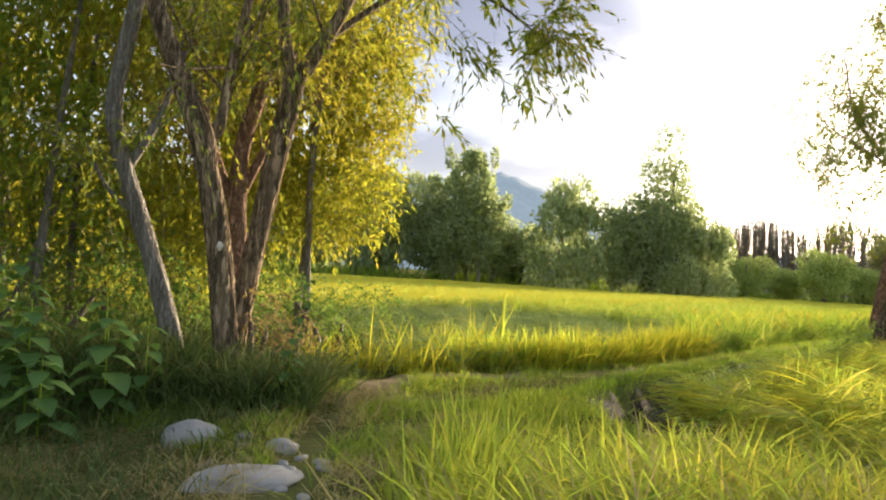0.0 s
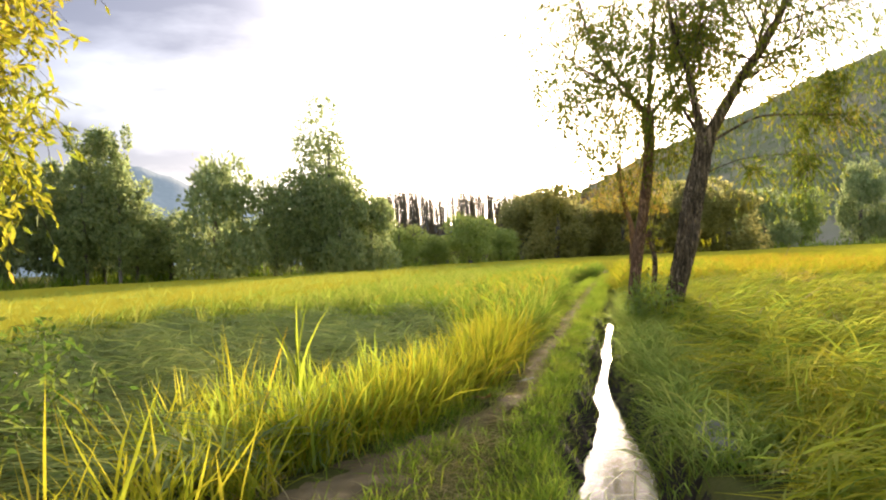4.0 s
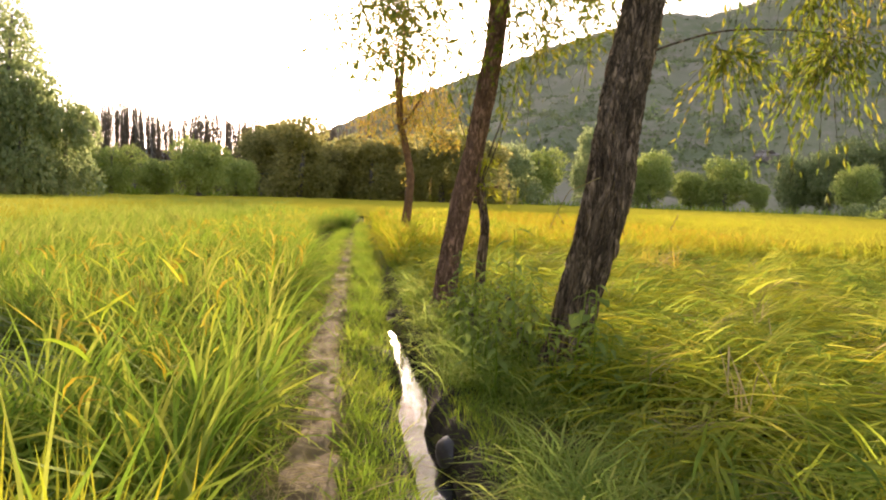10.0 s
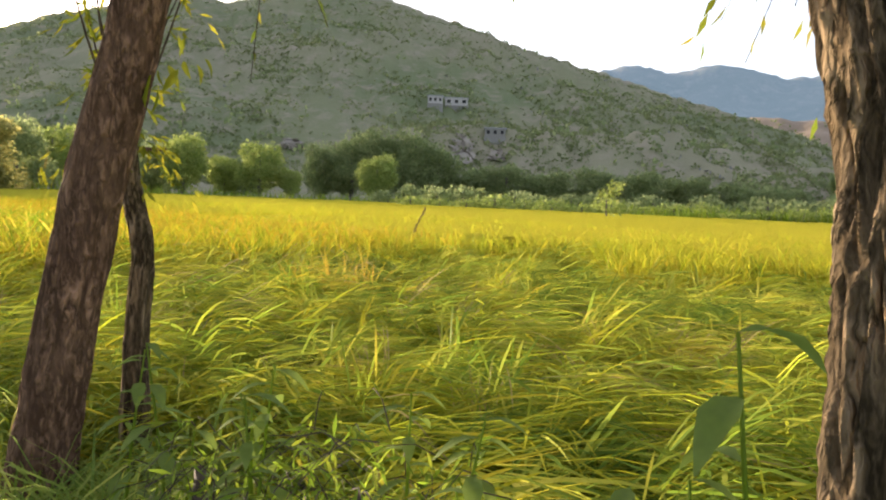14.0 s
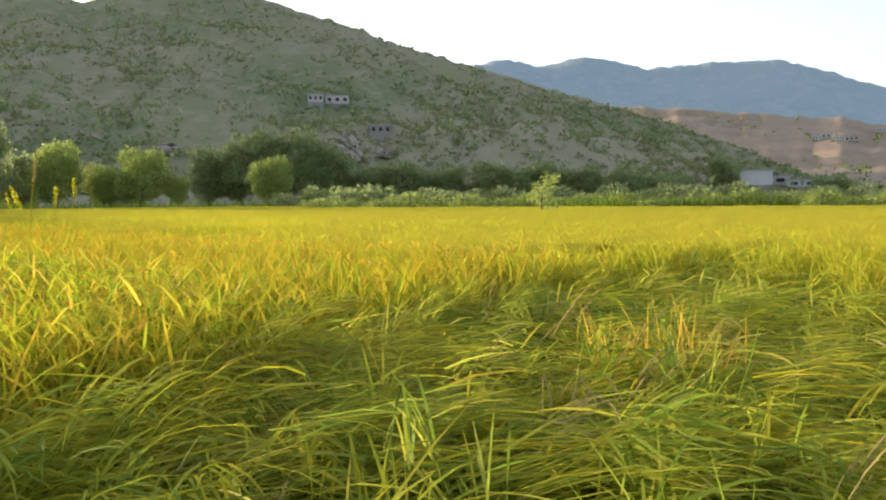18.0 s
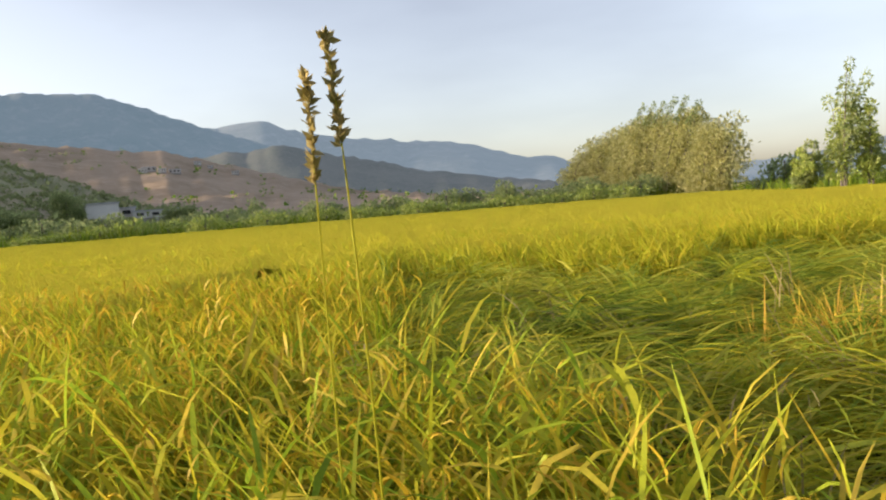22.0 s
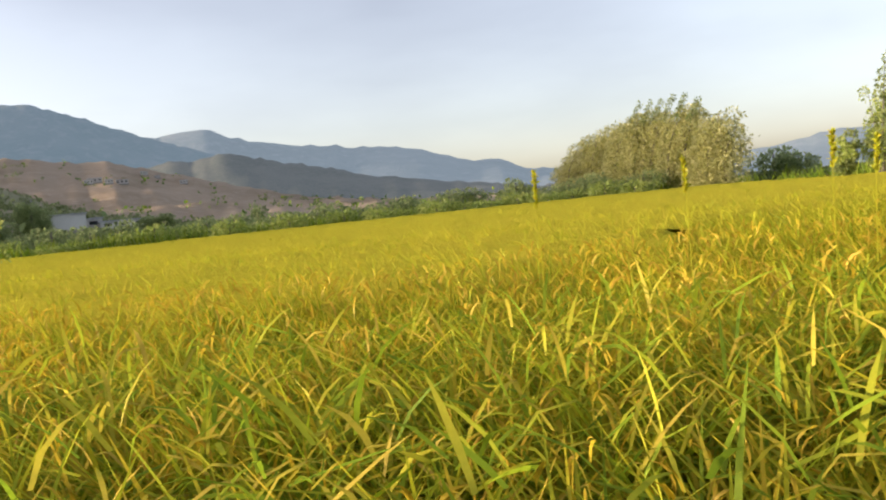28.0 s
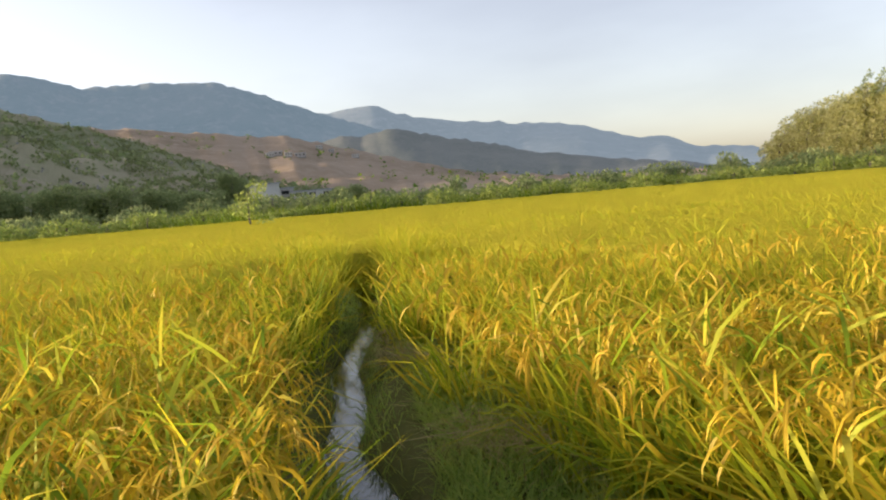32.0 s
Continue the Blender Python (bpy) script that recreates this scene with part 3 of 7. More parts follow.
def along_line(line, step):
    pts = np.array(line)
    run = np.concatenate([[0], np.cumsum(np.hypot(*np.diff(pts, axis=0).T))])
    t = np.arange(0, run[-1], step)
    x, y = np.interp(t, run, pts[:, 0]), np.interp(t, run, pts[:, 1])
    k = max(3, int(1.2 / step) | 1)
    pad = k // 2
    x = np.convolve(np.pad(x, pad, mode="edge"), np.ones(k) / k, "valid")
    y = np.convolve(np.pad(y, pad, mode="edge"), np.ones(k) / k, "valid")
    g = np.stack([np.gradient(x), np.gradient(y)], -1)
    g /= np.linalg.norm(g, axis=1)[:, None]
    return np.stack([x, y], -1), np.stack([g[:, 1], -g[:, 0]], -1), t


def ribbon(name, line, half, lift, mat, label, category, level=None, step=0.12, across=7, ragged=0.0, broken=0.0):
    c, side, t = along_line(line, step)
    k = np.linspace(-1, 1, across)
    hw = half * (1 + ragged * np.stack([wave(t, t * 0, 1.1, 21), wave(t, t * 0, 0.9, 22)], -1))
    off = np.where(k[None] < 0, k[None] * hw[:, :1], k[None] * hw[:, 1:])
    P = c[:, None] + side[:, None] * off[..., None]
    z = np.full(P.shape[:2], level) if level is not None else ground_z(P[..., 0], P[..., 1]) + lift * (1 - 0.9 * np.abs(k[None]) ** 3) - 0.02 * (np.abs(k[None]) > 0.99)
    if broken:
        z = z + broken * (wave(P[..., 0], P[..., 1], 0.6, 23) - 0.1) - 0.0016 * np.clip(t - 14.0, 0, 30)[:, None]
    v = np.concatenate([P, z[..., None]], -1).reshape(-1, 3)
    n, m = P.shape[:2]
    i, j = np.meshgrid(np.arange(n - 1), np.arange(m - 1), indexing="ij")
    f = np.stack([i * m + j, (i + 1) * m + j, (i + 1) * m + j + 1, i * m + j + 1], -1).reshape(-1, 4)[:, ::-1]
    return tagged(new(name, mesh_poly(name, v, f, mat, True)), label, category, kind="structure")


build_ground()
ribbon("path", [(-0.62, 8.3), (-0.3, 9.05)] + PATHLINE[5:], 0.15, 0.025, M_PATH, "narrow trodden bare earth footpath on the bank", "path", ragged=0.55, step=0.08, across=9, broken=0.012)
ribbon("path", [(-0.95, 6.9), (-0.7, 7.8), (-0.2, 9.1), (0.7, 10.1), (1.5, 10.9)], 0.27, 0.03, M_PATH, "wider patch of bare trodden earth at the ditch corner", "path", ragged=0.8, step=0.08, across=9, broken=0.02)
ribbon("ditch_mud", DITCH[1:], 0.40, 0.04, M_MUD, "dark wet mud on the steep sides of the ditch", "mud", ragged=0.3, step=0.07, across=17, broken=0.012)
ribbon("water", DITCH, 0.52, 0, M_WATER, "still shallow irrigation water in the ditch", "water", level=-0.43, across=3)
ribbon("water", CROSS, 0.45, 0, M_WATER, "thin strip of shining water in the cross ditch", "water", level=-0.43, across=3)


# ---------------------------------------------------------------- hills
CENTRE = np.array([10.0, 22.0])
FIELD = [(-60, 40), (-10, 52), (8, 54), (20, 84), (35, 104), (60, 122), (75, 122), (90, 90), (110, 92), (140, 102), (146, 100), (149.5, 62), (165, 60), (200, 50), (300, 40)]


def hill(name, mat, label, crest, crest_r, foot_r, step=0.35, rows=26, rough=0.06, seed=1, back=1.35, ragged=0.03):
    """A hillside round the valley: its crest is given as azimuth and elevation in degrees at few places."""
    az = np.arange(crest[0][0], crest[-1][0] + 1e-6, step)
    el = np.interp(az, [c[0] for c in crest], [c[1] for c in crest])
    k = np.hanning(5) / np.hanning(5).sum()
    el = np.convolve(np.pad(el, 2, mode="edge"), k, "valid")
    el = el + 0.10 * wave(az, 0 * az, 3.1, seed + 7) + 0.06 * wave(az, 0 * az, 0.9, seed + 8) + ragged * np.random.default_rng(seed).normal(0, 1, len(az))
    rc = np.interp(az, [c[0] for c in crest_r], [c[1] for c in crest_r])
    top = 1.3 + rc * np.tan(np.radians(el))
    q = np.concatenate([np.linspace(0, 1, rows), [1.12, back]])
    r = foot_r + (rc[:, None] - foot_r) * q[None]
    prof = np.where(q <= 1, q ** 1.15, 1 - (q - 1) * 2.0)
    A = np.radians(az)[:, None] + 0 * r
    X, Y = CENTRE[0] + r * np.sin(A), CENTRE[1] + r * np.cos(A)
    scale = rc.mean()
    gully = wave(X, Y, scale * 0.35, seed) * 0.5 + wave(X, Y, scale * 0.12, seed + 1) * 0.3 + wave(X, Y, scale * 0.04, seed + 2) * 0.14
    fade = np.clip(q * 4, 0, 1) * np.clip((1.02 - q) * 6, 0.12, 1)
    Z = top[:, None] * prof[None] + rough * top.max() * gully * fade[None]
    Z = np.where(q[None] > 1, np.minimum(Z, top[:, None]), Z) - 3.0 * (q[None] == 0)
    n, m = r.shape
    v = np.stack([X, Y, Z], -1).reshape(-1, 3)
    i, j = np.meshgrid(np.arange(n - 1), np.arange(m - 1), indexing="ij")
    f = np.stack([i * m + j, i * m + j + 1, (i + 1) * m + j + 1, (i + 1) * m + j], -1).reshape(-1, 4)
    tagged(new(name, mesh_poly(name, v, f[:, ::-1], mat, True)), label, "hill", kind="structure")
    return v, n, m


near_hill = hill("hill_scrub", M_HILL, "steep grey-green scrub covered rocky hillside",
                 [(33, 3.5), (36.5, 5.2), (40.3, 6.9), (46.5, 9.1), (50.2, 10.6), (58.6, 13.0), (61, 12.5), (64.5, 13.5), (68.2, 14.4), (71.8, 13.7),
                  (78.2, 11.9), (83, 10.3), (86.8, 9.3), (91.7, 7.8), (97.3, 6.1), (101.3, 4.8), (107.3, 2.0), (110, 1.0), (115, 0.2)],
                 [(33, 800), (70, 720), (90, 620), (115, 420)], 215, 0.3, 36, 0.07, 5)
brown_hill = hill("hill_brown", M_BROWNHILL, "dry brown lower hillside with terraces",
     [(92, 5.0), (97, 6.2), (100.5, 6.0), (105.3, 5.5), (111.6, 4.8), (117, 3.3), (124, 1.4), (131, 0.6), (140, 0.3)], [(92, 1150), (140, 1000)], 420, 0.4, 22, 0.05, 15)
hill("hill_knoll", M_KNOLL, "dark wooded knoll in the valley, with haze as a faint glow", [(106, 3.0), (111, 3.8), (114.6, 4.5), (119, 4.9), (123.7, 3.8), (129.5, 2.4), (136, 1.3), (142, 0.5)],
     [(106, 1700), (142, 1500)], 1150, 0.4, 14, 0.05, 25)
hill("backdrop_blue_mountain", M_HAZE_BLUE, "forested mountain ridge, with blue haze put in as a glow",
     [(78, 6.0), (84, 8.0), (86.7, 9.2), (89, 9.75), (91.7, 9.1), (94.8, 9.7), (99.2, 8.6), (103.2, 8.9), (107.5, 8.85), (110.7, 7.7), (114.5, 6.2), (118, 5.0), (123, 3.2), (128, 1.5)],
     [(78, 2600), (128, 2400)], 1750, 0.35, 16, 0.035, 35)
hill("backdrop_pale_mountain", M_HAZE_PALE, "distant mountain chain, with pale blue haze put in as a glow",
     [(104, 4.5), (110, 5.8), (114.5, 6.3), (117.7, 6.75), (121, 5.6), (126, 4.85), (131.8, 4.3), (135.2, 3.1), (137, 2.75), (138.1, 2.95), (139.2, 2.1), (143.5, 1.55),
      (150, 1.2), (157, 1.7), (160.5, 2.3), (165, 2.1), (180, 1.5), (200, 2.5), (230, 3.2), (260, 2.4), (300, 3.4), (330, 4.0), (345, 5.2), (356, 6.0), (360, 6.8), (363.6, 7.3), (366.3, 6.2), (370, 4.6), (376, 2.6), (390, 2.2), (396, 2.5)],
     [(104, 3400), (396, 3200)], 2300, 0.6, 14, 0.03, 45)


def scatter_scrub():
    """Dark shrubs and small trees all over the near hillside, and grey rocks between them."""
    for name, mat, count, size, label, (v, n, m) in (("hillside_scrub", M_SCRUB, 26000, 1.4, "dark shrubs scattered over the hillside", near_hill),
                                                     ("hillside_trees", M_FAR, 2400, 2.2, "dark small trees scattered over the hillside", near_hill),
                                                     ("dry_hill_trees", M_UNDER, 420, 3.0, "dark trees scattered over the dry hillside", brown_hill),
                                                     ("hillside_rocks", M_STONE, 900, 1.4, "grey rocks scattered over the hillside", near_hill)):
        grid = v.reshape(n, m, 3)
        i, q = rng.uniform(0, n - 1.01, count), rng.uniform(1.0, m - 4.0, count)
        keep = wave(i, q * 3, 60, 61 if mat is not M_STONE else 67) + 0.6 * wave(i, q * 3, 17, 62) + rng.normal(0, 0.35, count) > np.where(i > 0.62 * n, -0.35, -0.15) + (0.35 if mat is M_STONE else 0.0)
        size = np.repeat(size * rng.uniform(0.5, 1.5, keep.sum()), 7 if mat is not M_STONE else 3)[:, None]
        many = len(size) // max(1, keep.sum())
        i, q = i[keep], q[keep]
        p = grid[i.astype(int), q.astype(int)]
        f = (i % 1)[:, None]
        g = (q % 1)[:, None]
        a, b = i.astype(int), q.astype(int)
        p = (grid[a, b] * (1 - f) + grid[a + 1, b] * f) * (1 - g) + (grid[a, b + 1] * (1 - f) + grid[a + 1, b + 1] * f) * g
        k = many
        c = np.repeat(p, k, 0) + rng.normal(0, 1, (len(p) * k, 3)) * size * 0.45 * np.array([1, 1, 0.7]) + size * np.array([[0, 0, 0.4]])
        vv, ff = leaves_on(c, rng.normal(0, 1, c.shape), size[:, 0] * (0.75 if many > 3 else 0.9), 0.5, 0.8, 0.0)
        tagged(new(name, mesh_poly(name, vv, ff, mat)), label, "scrub" if many > 3 else "rocks", kind="stuff")


scatter_scrub()


def on_hill(sheet, az, el):
    """Where the sight line at an azimuth and elevation meets a hillside."""
    v, n, m = sheet
    g = v.reshape(n, m, 3) - np.array([CENTRE[0], CENTRE[1], 1.3])
    a = np.degrees(np.arctan2(g[:, 5, 0], g[:, 5, 1])) % 360
    i = int(np.argmin(np.abs(a - az)))
    e = np.degrees(np.arctan2(g[i, :, 2], np.hypot(g[i, :, 0], g[i, :, 1])))
    for k in range(1, m):
        if e[k] >= el:
            f = (el - e[k - 1]) / (e[k] - e[k - 1])
            return g[i, k - 1] * (1 - f) + g[i, k] * f + np.array([CENTRE[0], CENTRE[1], 1.3])
    return g[i, -3] + np.array([CENTRE[0], CENTRE[1], 1.3])


# ---------------------------------------------------------------- far trees, hedges and houses
def crown_cloud(lobes, count, size, mat_name, mat, wide=0.55, droop=0.15):
    """A crown: leaf clumps over a few lobes (centre, radii), thinner inside, with an uneven outline."""
    pts, ways = [], []
    share = np.array([l[1][0] * l[1][1] + l[1][2] ** 2 for l in lobes])
    for (c, r), k in zip(lobes, (count * share / share.sum()).astype(int)):
        d = rng.normal(0, 1, (k, 3))
        d /= np.linalg.norm(d, axis=1)[:, None]
        depth = rng.uniform(0.5, 1.0, k) ** 0.5 * (1 + 0.16 * np.sin(5 * d[:, 0] + 3 * d[:, 2]) + rng.normal(0, 0.11, k))
        pts.append(np.array(c) + d * np.array(r) * depth[:, None])
        ways.append(d)
    p, w = np.concatenate(pts), np.concatenate(ways)
    v, f = leaves_on(p, w, np.full(len(p), size), 0.7, wide, droop)
    return mesh_poly(mat_name, v, f, mat)


def far_tree(name, label, mat, height, width, count=900, size=0.8, kind="round"):
    """One tree of height 1 to be scaled by its copies; built at full size at the origin."""
    root = empty(name, label, "tree", (0, 0, -400))
    lean = rng.normal(0, 0.03, 2) * height
    trunk = [(0, 0, -0.4), (lean[0] * 0.4, lean[1] * 0.4, height * 0.35), (lean[0], lean[1], height * 0.8)]
    part("trunk", mesh_poly("trunk", *tube(trunk, [width * 0.045, width * 0.035, width * 0.012], 7, 3), M_BARK_GREY), root)
    if kind == "round":
        lobes = [((0, 0, height * 0.5), (width * 0.33, width * 0.33, height * 0.40))]
        for k in range(11):
            a = k * 2.4 + rng.uniform(0, 0.6)
            out = rng.uniform(0.18, 0.36)
            lobes.append(((math.cos(a) * width * out, math.sin(a) * width * out, height * rng.uniform(0.10, 0.86)),
                          (width * rng.uniform(0.13, 0.25),) * 2 + (height * rng.uniform(0.10, 0.18),)))
    elif kind == "poplar":
        lobes = []
        for k in range(9):
            z = 0.22 + 0.085 * k
            lobes.append(((rng.normal(0, width * 0.13), rng.normal(0, width * 0.13), height * z),
                          (width * 0.42 * min(1.0, 2.2 * (1.08 - z)) * rng.uniform(0.75, 1.1),) * 2 + (height * 0.085,)))
        for k in range(5):
            a, z = 1.26 * k, rng.uniform(0.72, 0.93)
            lobes.append(((math.cos(a) * width * 0.28, math.sin(a) * width * 0.28, height * z), (width * 0.09, width * 0.09, height * 0.07)))
    else:  # a stand of bare-topped saplings
        lobes = []
        for k in range(28):
            a, h = rng.uniform(0, 6.3), rng.uniform(0.80, 1.0)
            x, y = math.cos(a) * width * rng.uniform(0, 0.45), math.sin(a) * width * rng.uniform(0, 0.45)
            for z in np.linspace(0.15, 0.94, 9):
                lobes.append(((x + z * 0.1 * width, y, height * h * z), (width * 0.012 * (1.25 - z), width * 0.012 * (1.25 - z), height * 0.055)))
    part("crown", crown_cloud(lobes, count, size, "crown", mat, *((0.3, -2.2) if kind == "stand" else (0.55, 0.15))), root)
    return root


def plant_far(proto, places, group, eye=CENTRE):
    """Copies of a far tree at (azimuth, distance, height, width) round the valley."""
    base = proto["span"]
    for az, r, h, w in places:
        x, y = eye[0] + r * math.sin(radians(az)), eye[1] + r * math.cos(radians(az))
        m = Matrix.LocRotScale((x, y, -0.2), Euler((0, 0, rng.uniform(0, 6.3))), (w / base[1], w / base[1], h / base[0]))
        tagged(copy_thing(proto, m), group=group)


def proto(*args, **kw):
    ob = far_tree(*args, **kw)
    ob["span"] = [args[3], args[4]]
    return ob


def drop(root):
    for o in (*root.children_recursive, root):
        bpy.data.objects.remove(o)


def far_woods():
    jitter = lambda v, k: v * (1 + rng.uniform(-k, k))  # noqa: E731
    dark = proto("broadleaf_tree", "dark green rounded broadleaf tree beyond the rice field", M_FAR, 9.0, 8.0, 7800, 0.42)
    dark2 = proto("broadleaf_tree", "green spreading willow tree beyond the rice field", M_FAR, 8.0, 9.0, 7800, 0.42)
    light = proto("willow_tree", "light green round pollard willow beyond the field", M_FAR_LIGHT, 7.0, 8.0, 8000, 0.38)
    poplar = proto("poplar_tree", "tall slender grey-green poplar beyond the field", M_FAR, 16.0, 5.0, 6500, 0.44, kind="poplar")
    brown = proto("poplar_stand", "row of thin brown-tinged poplar saplings in the distance", M_FAR_BROWN, 15.0, 9.0, 13000, 0.23, kind="stand")
    warm = proto("broadleaf_tree", "yellowing brown-green broadleaf tree beyond the rice field", M_FAR_WARM, 9.0, 8.0, 8500, 0.42)
    airy = proto("poplar_tree", "thin-crowned grey-green poplar beyond the field", M_FAR, 16.0, 6.0, 4400, 0.36, kind="poplar")
    bush = proto("bush", "low dark green bush at the field edge", M_FAR, 3.0, 5.0, 900, 0.45)
    hedge = proto("bush", "light green hedge bush at the field edge", M_FAR_LIGHT, 2.0, 4.0, 700, 0.35)
    south, bank = (0.0, 3.0), (0.4, 8.8)
    wood = []
    for az in np.arange(-40, -8, 2.6):
        wood.append((az + rng.uniform(-0.8, 0.8), rng.uniform(66, 84), jitter(9.5, 0.2), jitter(9.0, 0.2)))
    wood += [(-6.6, 70, 9.2, 8), (-4.2, 72, 9.0, 8)]
    wood = [(a, r, h * rng.uniform(1.0, 1.34), w * rng.uniform(0.8, 1.0)) for a, r, h, w in wood]
    plant_far(dark, wood[::2] + [(5.6, 74, 6.6, 6.0), (12.2, 70, 8.8, 5.5), (14.6, 72, 9.9, 7.5), (9.8, 84, 6.5, 8.0), (3.4, 84, 7.0, 8.0), (-1.0, 72, 8.2, 6.5)], "trees beyond the field", south)
    plant_far(dark2, wood[1::2] + [(8.4, 68, 10.6, 7.2), (16.6, 70, 9.0, 6.0), (18.7, 72, 7.4, 5.2)], "trees beyond the field", south)
    plant_far(airy, [(15.6, 72, 15.6, 6.0), (16.2, 74, 13.0, 5.0)], "poplars beyond the field", south)
    plant_far(poplar, [(0.5, 70, 12.8, 3.4), (2.4, 70, 12.9, 3.4), (-0.8, 73, 10.6, 3.6), (1.5, 72, 10.2, 4.2), (3.4, 72, 9.0, 3.8)], "poplars beyond the field", south)
    plant_far(dark2, [(55.0, 150, 16.5, 10.5), (57.0, 156, 10, 8)], "trees beyond the field")
    plant_far(brown, [(az, 142 + rng.uniform(-6, 10), jitter(14.0 if az < 33 else 12.6, 0.08), 9) for az in np.arange(18.6, 38, 0.45)], "poplar rows", bank)
    plant_far(light, [(19.9, 96, 5.2, 6), (22.0, 94, 5.6, 5.8), (24.6, 100, 4.6, 6), (27.2, 94, 6.6, 6.8), (29.4, 104, 5.2, 6.5)], "bushes beyond the field", bank)
    plant_far(warm, [(az, rng.uniform(112, 128), jitter(10.2, 0.14), 10.5) for az in np.arange(31, 47, 2.4)], "trees beyond the field", bank)
    plant_far(dark2, [(az, rng.uniform(128, 138), jitter(9.0, 0.2), 9) for az in np.arange(32, 48, 3.1)], "trees beyond the field", bank)
    plant_far(light, [(44.5, 150, 9, 10), (47.8, 150, 9.4, 10), (51.0, 150, 11.6, 10), (59.2, 148, 11.2, 10.5), (62.0, 156, 8, 8), (64.4, 150, 10.5, 10), (66.6, 150, 6, 5), (72.7, 152, 9.4, 9.8)], "pollard willows beyond the field")
    plant_far(dark, [(68.6, 178, 13, 11), (70.8, 176, 15.5, 12), (72.6, 180, 17, 13), (75.0, 178, 17, 13), (76.8, 182, 14, 11), (79.5, 180, 9, 12), (82.0, 178, 10, 13), (85.0, 182, 9, 13), (88.2, 180, 10, 14),
                     (91.5, 176, 9.5, 12), (94.5, 182, 8.6, 13), (97.5, 180, 7.6, 12), (100.0, 185, 7, 12), (110.5, 200, 6, 10), (62.5, 185, 9, 14), (58, 190, 10, 14), (49.5, 190, 10, 14)], "trees beyond the field")
    plant_far(bush, [(az, rng.uniform(100, 118), jitter(2.9, 0.25), jitter(6, 0.2)) for az in np.arange(74, 142, 1.9)], "hedge")
    plant_far(hedge, [(az, rng.uniform(90, 98), jitter(2.0, 0.3), jitter(5, 0.2)) for az in np.arange(76, 140, 2.1)], "hedge")
    plant_far(bush, [(131.0, 100, 4.0, 4), (137, 104, 3.6, 4), (114, 120, 4.4, 3.6), (150.4, 120, 5.0, 8), (152.0, 120, 4.0, 8), (158.5, 110, 6.5, 9), (161, 112, 8.0, 9)], "bushes at the field edge")
    plant_far(dark, [(az, rng.uniform(95, 140), jitter(10, 0.2), jitter(10, 0.2)) for az in np.arange(166, 325, 6.5)], "trees closing the valley")
    x, y, z = on_hill(near_hill, 103.7, 0.5)
    tagged(copy_thing(dark2, Matrix.LocRotScale((x, y, z - 1.0), Euler((0, 0, 1.0)), (1.25, 1.25, 1.35))), group="trees beyond the field")
    for p in (dark, dark2, light, poplar, brown, bush, hedge, warm, airy):
        drop(p)


def windblown_clump():
    """The pale poplar grove, blown over to one side."""
    root = empty("poplar_grove", "pale green windblown poplar grove leaning to one side", "trees", (80.4, -65.3, -0.2))
    ends = np.array([(18.2, -7.6), (-14.6, 6.1)])
    lean = np.array([-0.62, -0.78, 0.0])
    tall = ((0.0, 0.12, 0.28, 0.45, 0.62, 0.75, 0.9, 1.0), (7.6, 10.2, 10.6, 11.6, 11.0, 11.4, 9.6, 7.8))
    for k in range(24):
        q = k / 23
        x, y = ends[0] * (1 - q) + ends[1] * q + rng.normal(0, 0.8, 2)
        h = np.interp(q, *tall) * rng.uniform(0.88, 1.04)
        bend = lean * 2.0
        part("trunk", mesh_poly("trunk", *tube([(x, y, -0.3), (x, y, h * 0.5), (x + bend[0], y + bend[1], h)], [0.16, 0.12, 0.03], 6, 3), M_BARK_GREY), root)
        lobes = []
        for z in np.linspace(0.10, 0.95, 10):
            lobes.append((np.array([x, y, 0]) + bend * z ** 1.5 + np.array([rng.normal(0, 0.6), rng.normal(0, 0.6), h * z]), (2.5 * (1.12 - 0.45 * z), 2.5 * (1.12 - 0.45 * z), h * 0.085)))
        part("crown", crown_cloud(lobes, 3000, 0.46, "crown", M_FAR_PALE, 0.42, 0.25), root)
    for k in range(6):
        q = 0.5 + 0.07 * k
        x, y = ends[0] * (1 - q) + ends[1] * q
        top = np.interp(q, *tall)
        line = [(x + lean[0] * 0.3 * z, y + lean[1] * 0.3 * z, top - 1.2 + z * 0.5) for z in range(6)]
        leader = part("leader", mesh_poly("leader", *tube(line, np.linspace(0.05, 0.012, 6), 5, 2), M_TWIG), root, "dark upright leading shoot")
        part("leaves", crown_cloud([(p, (0.30, 0.30, 0.42)) for p in line], 240, 0.34, "leaves", M_FAR, 0.4, -0.6), leader)


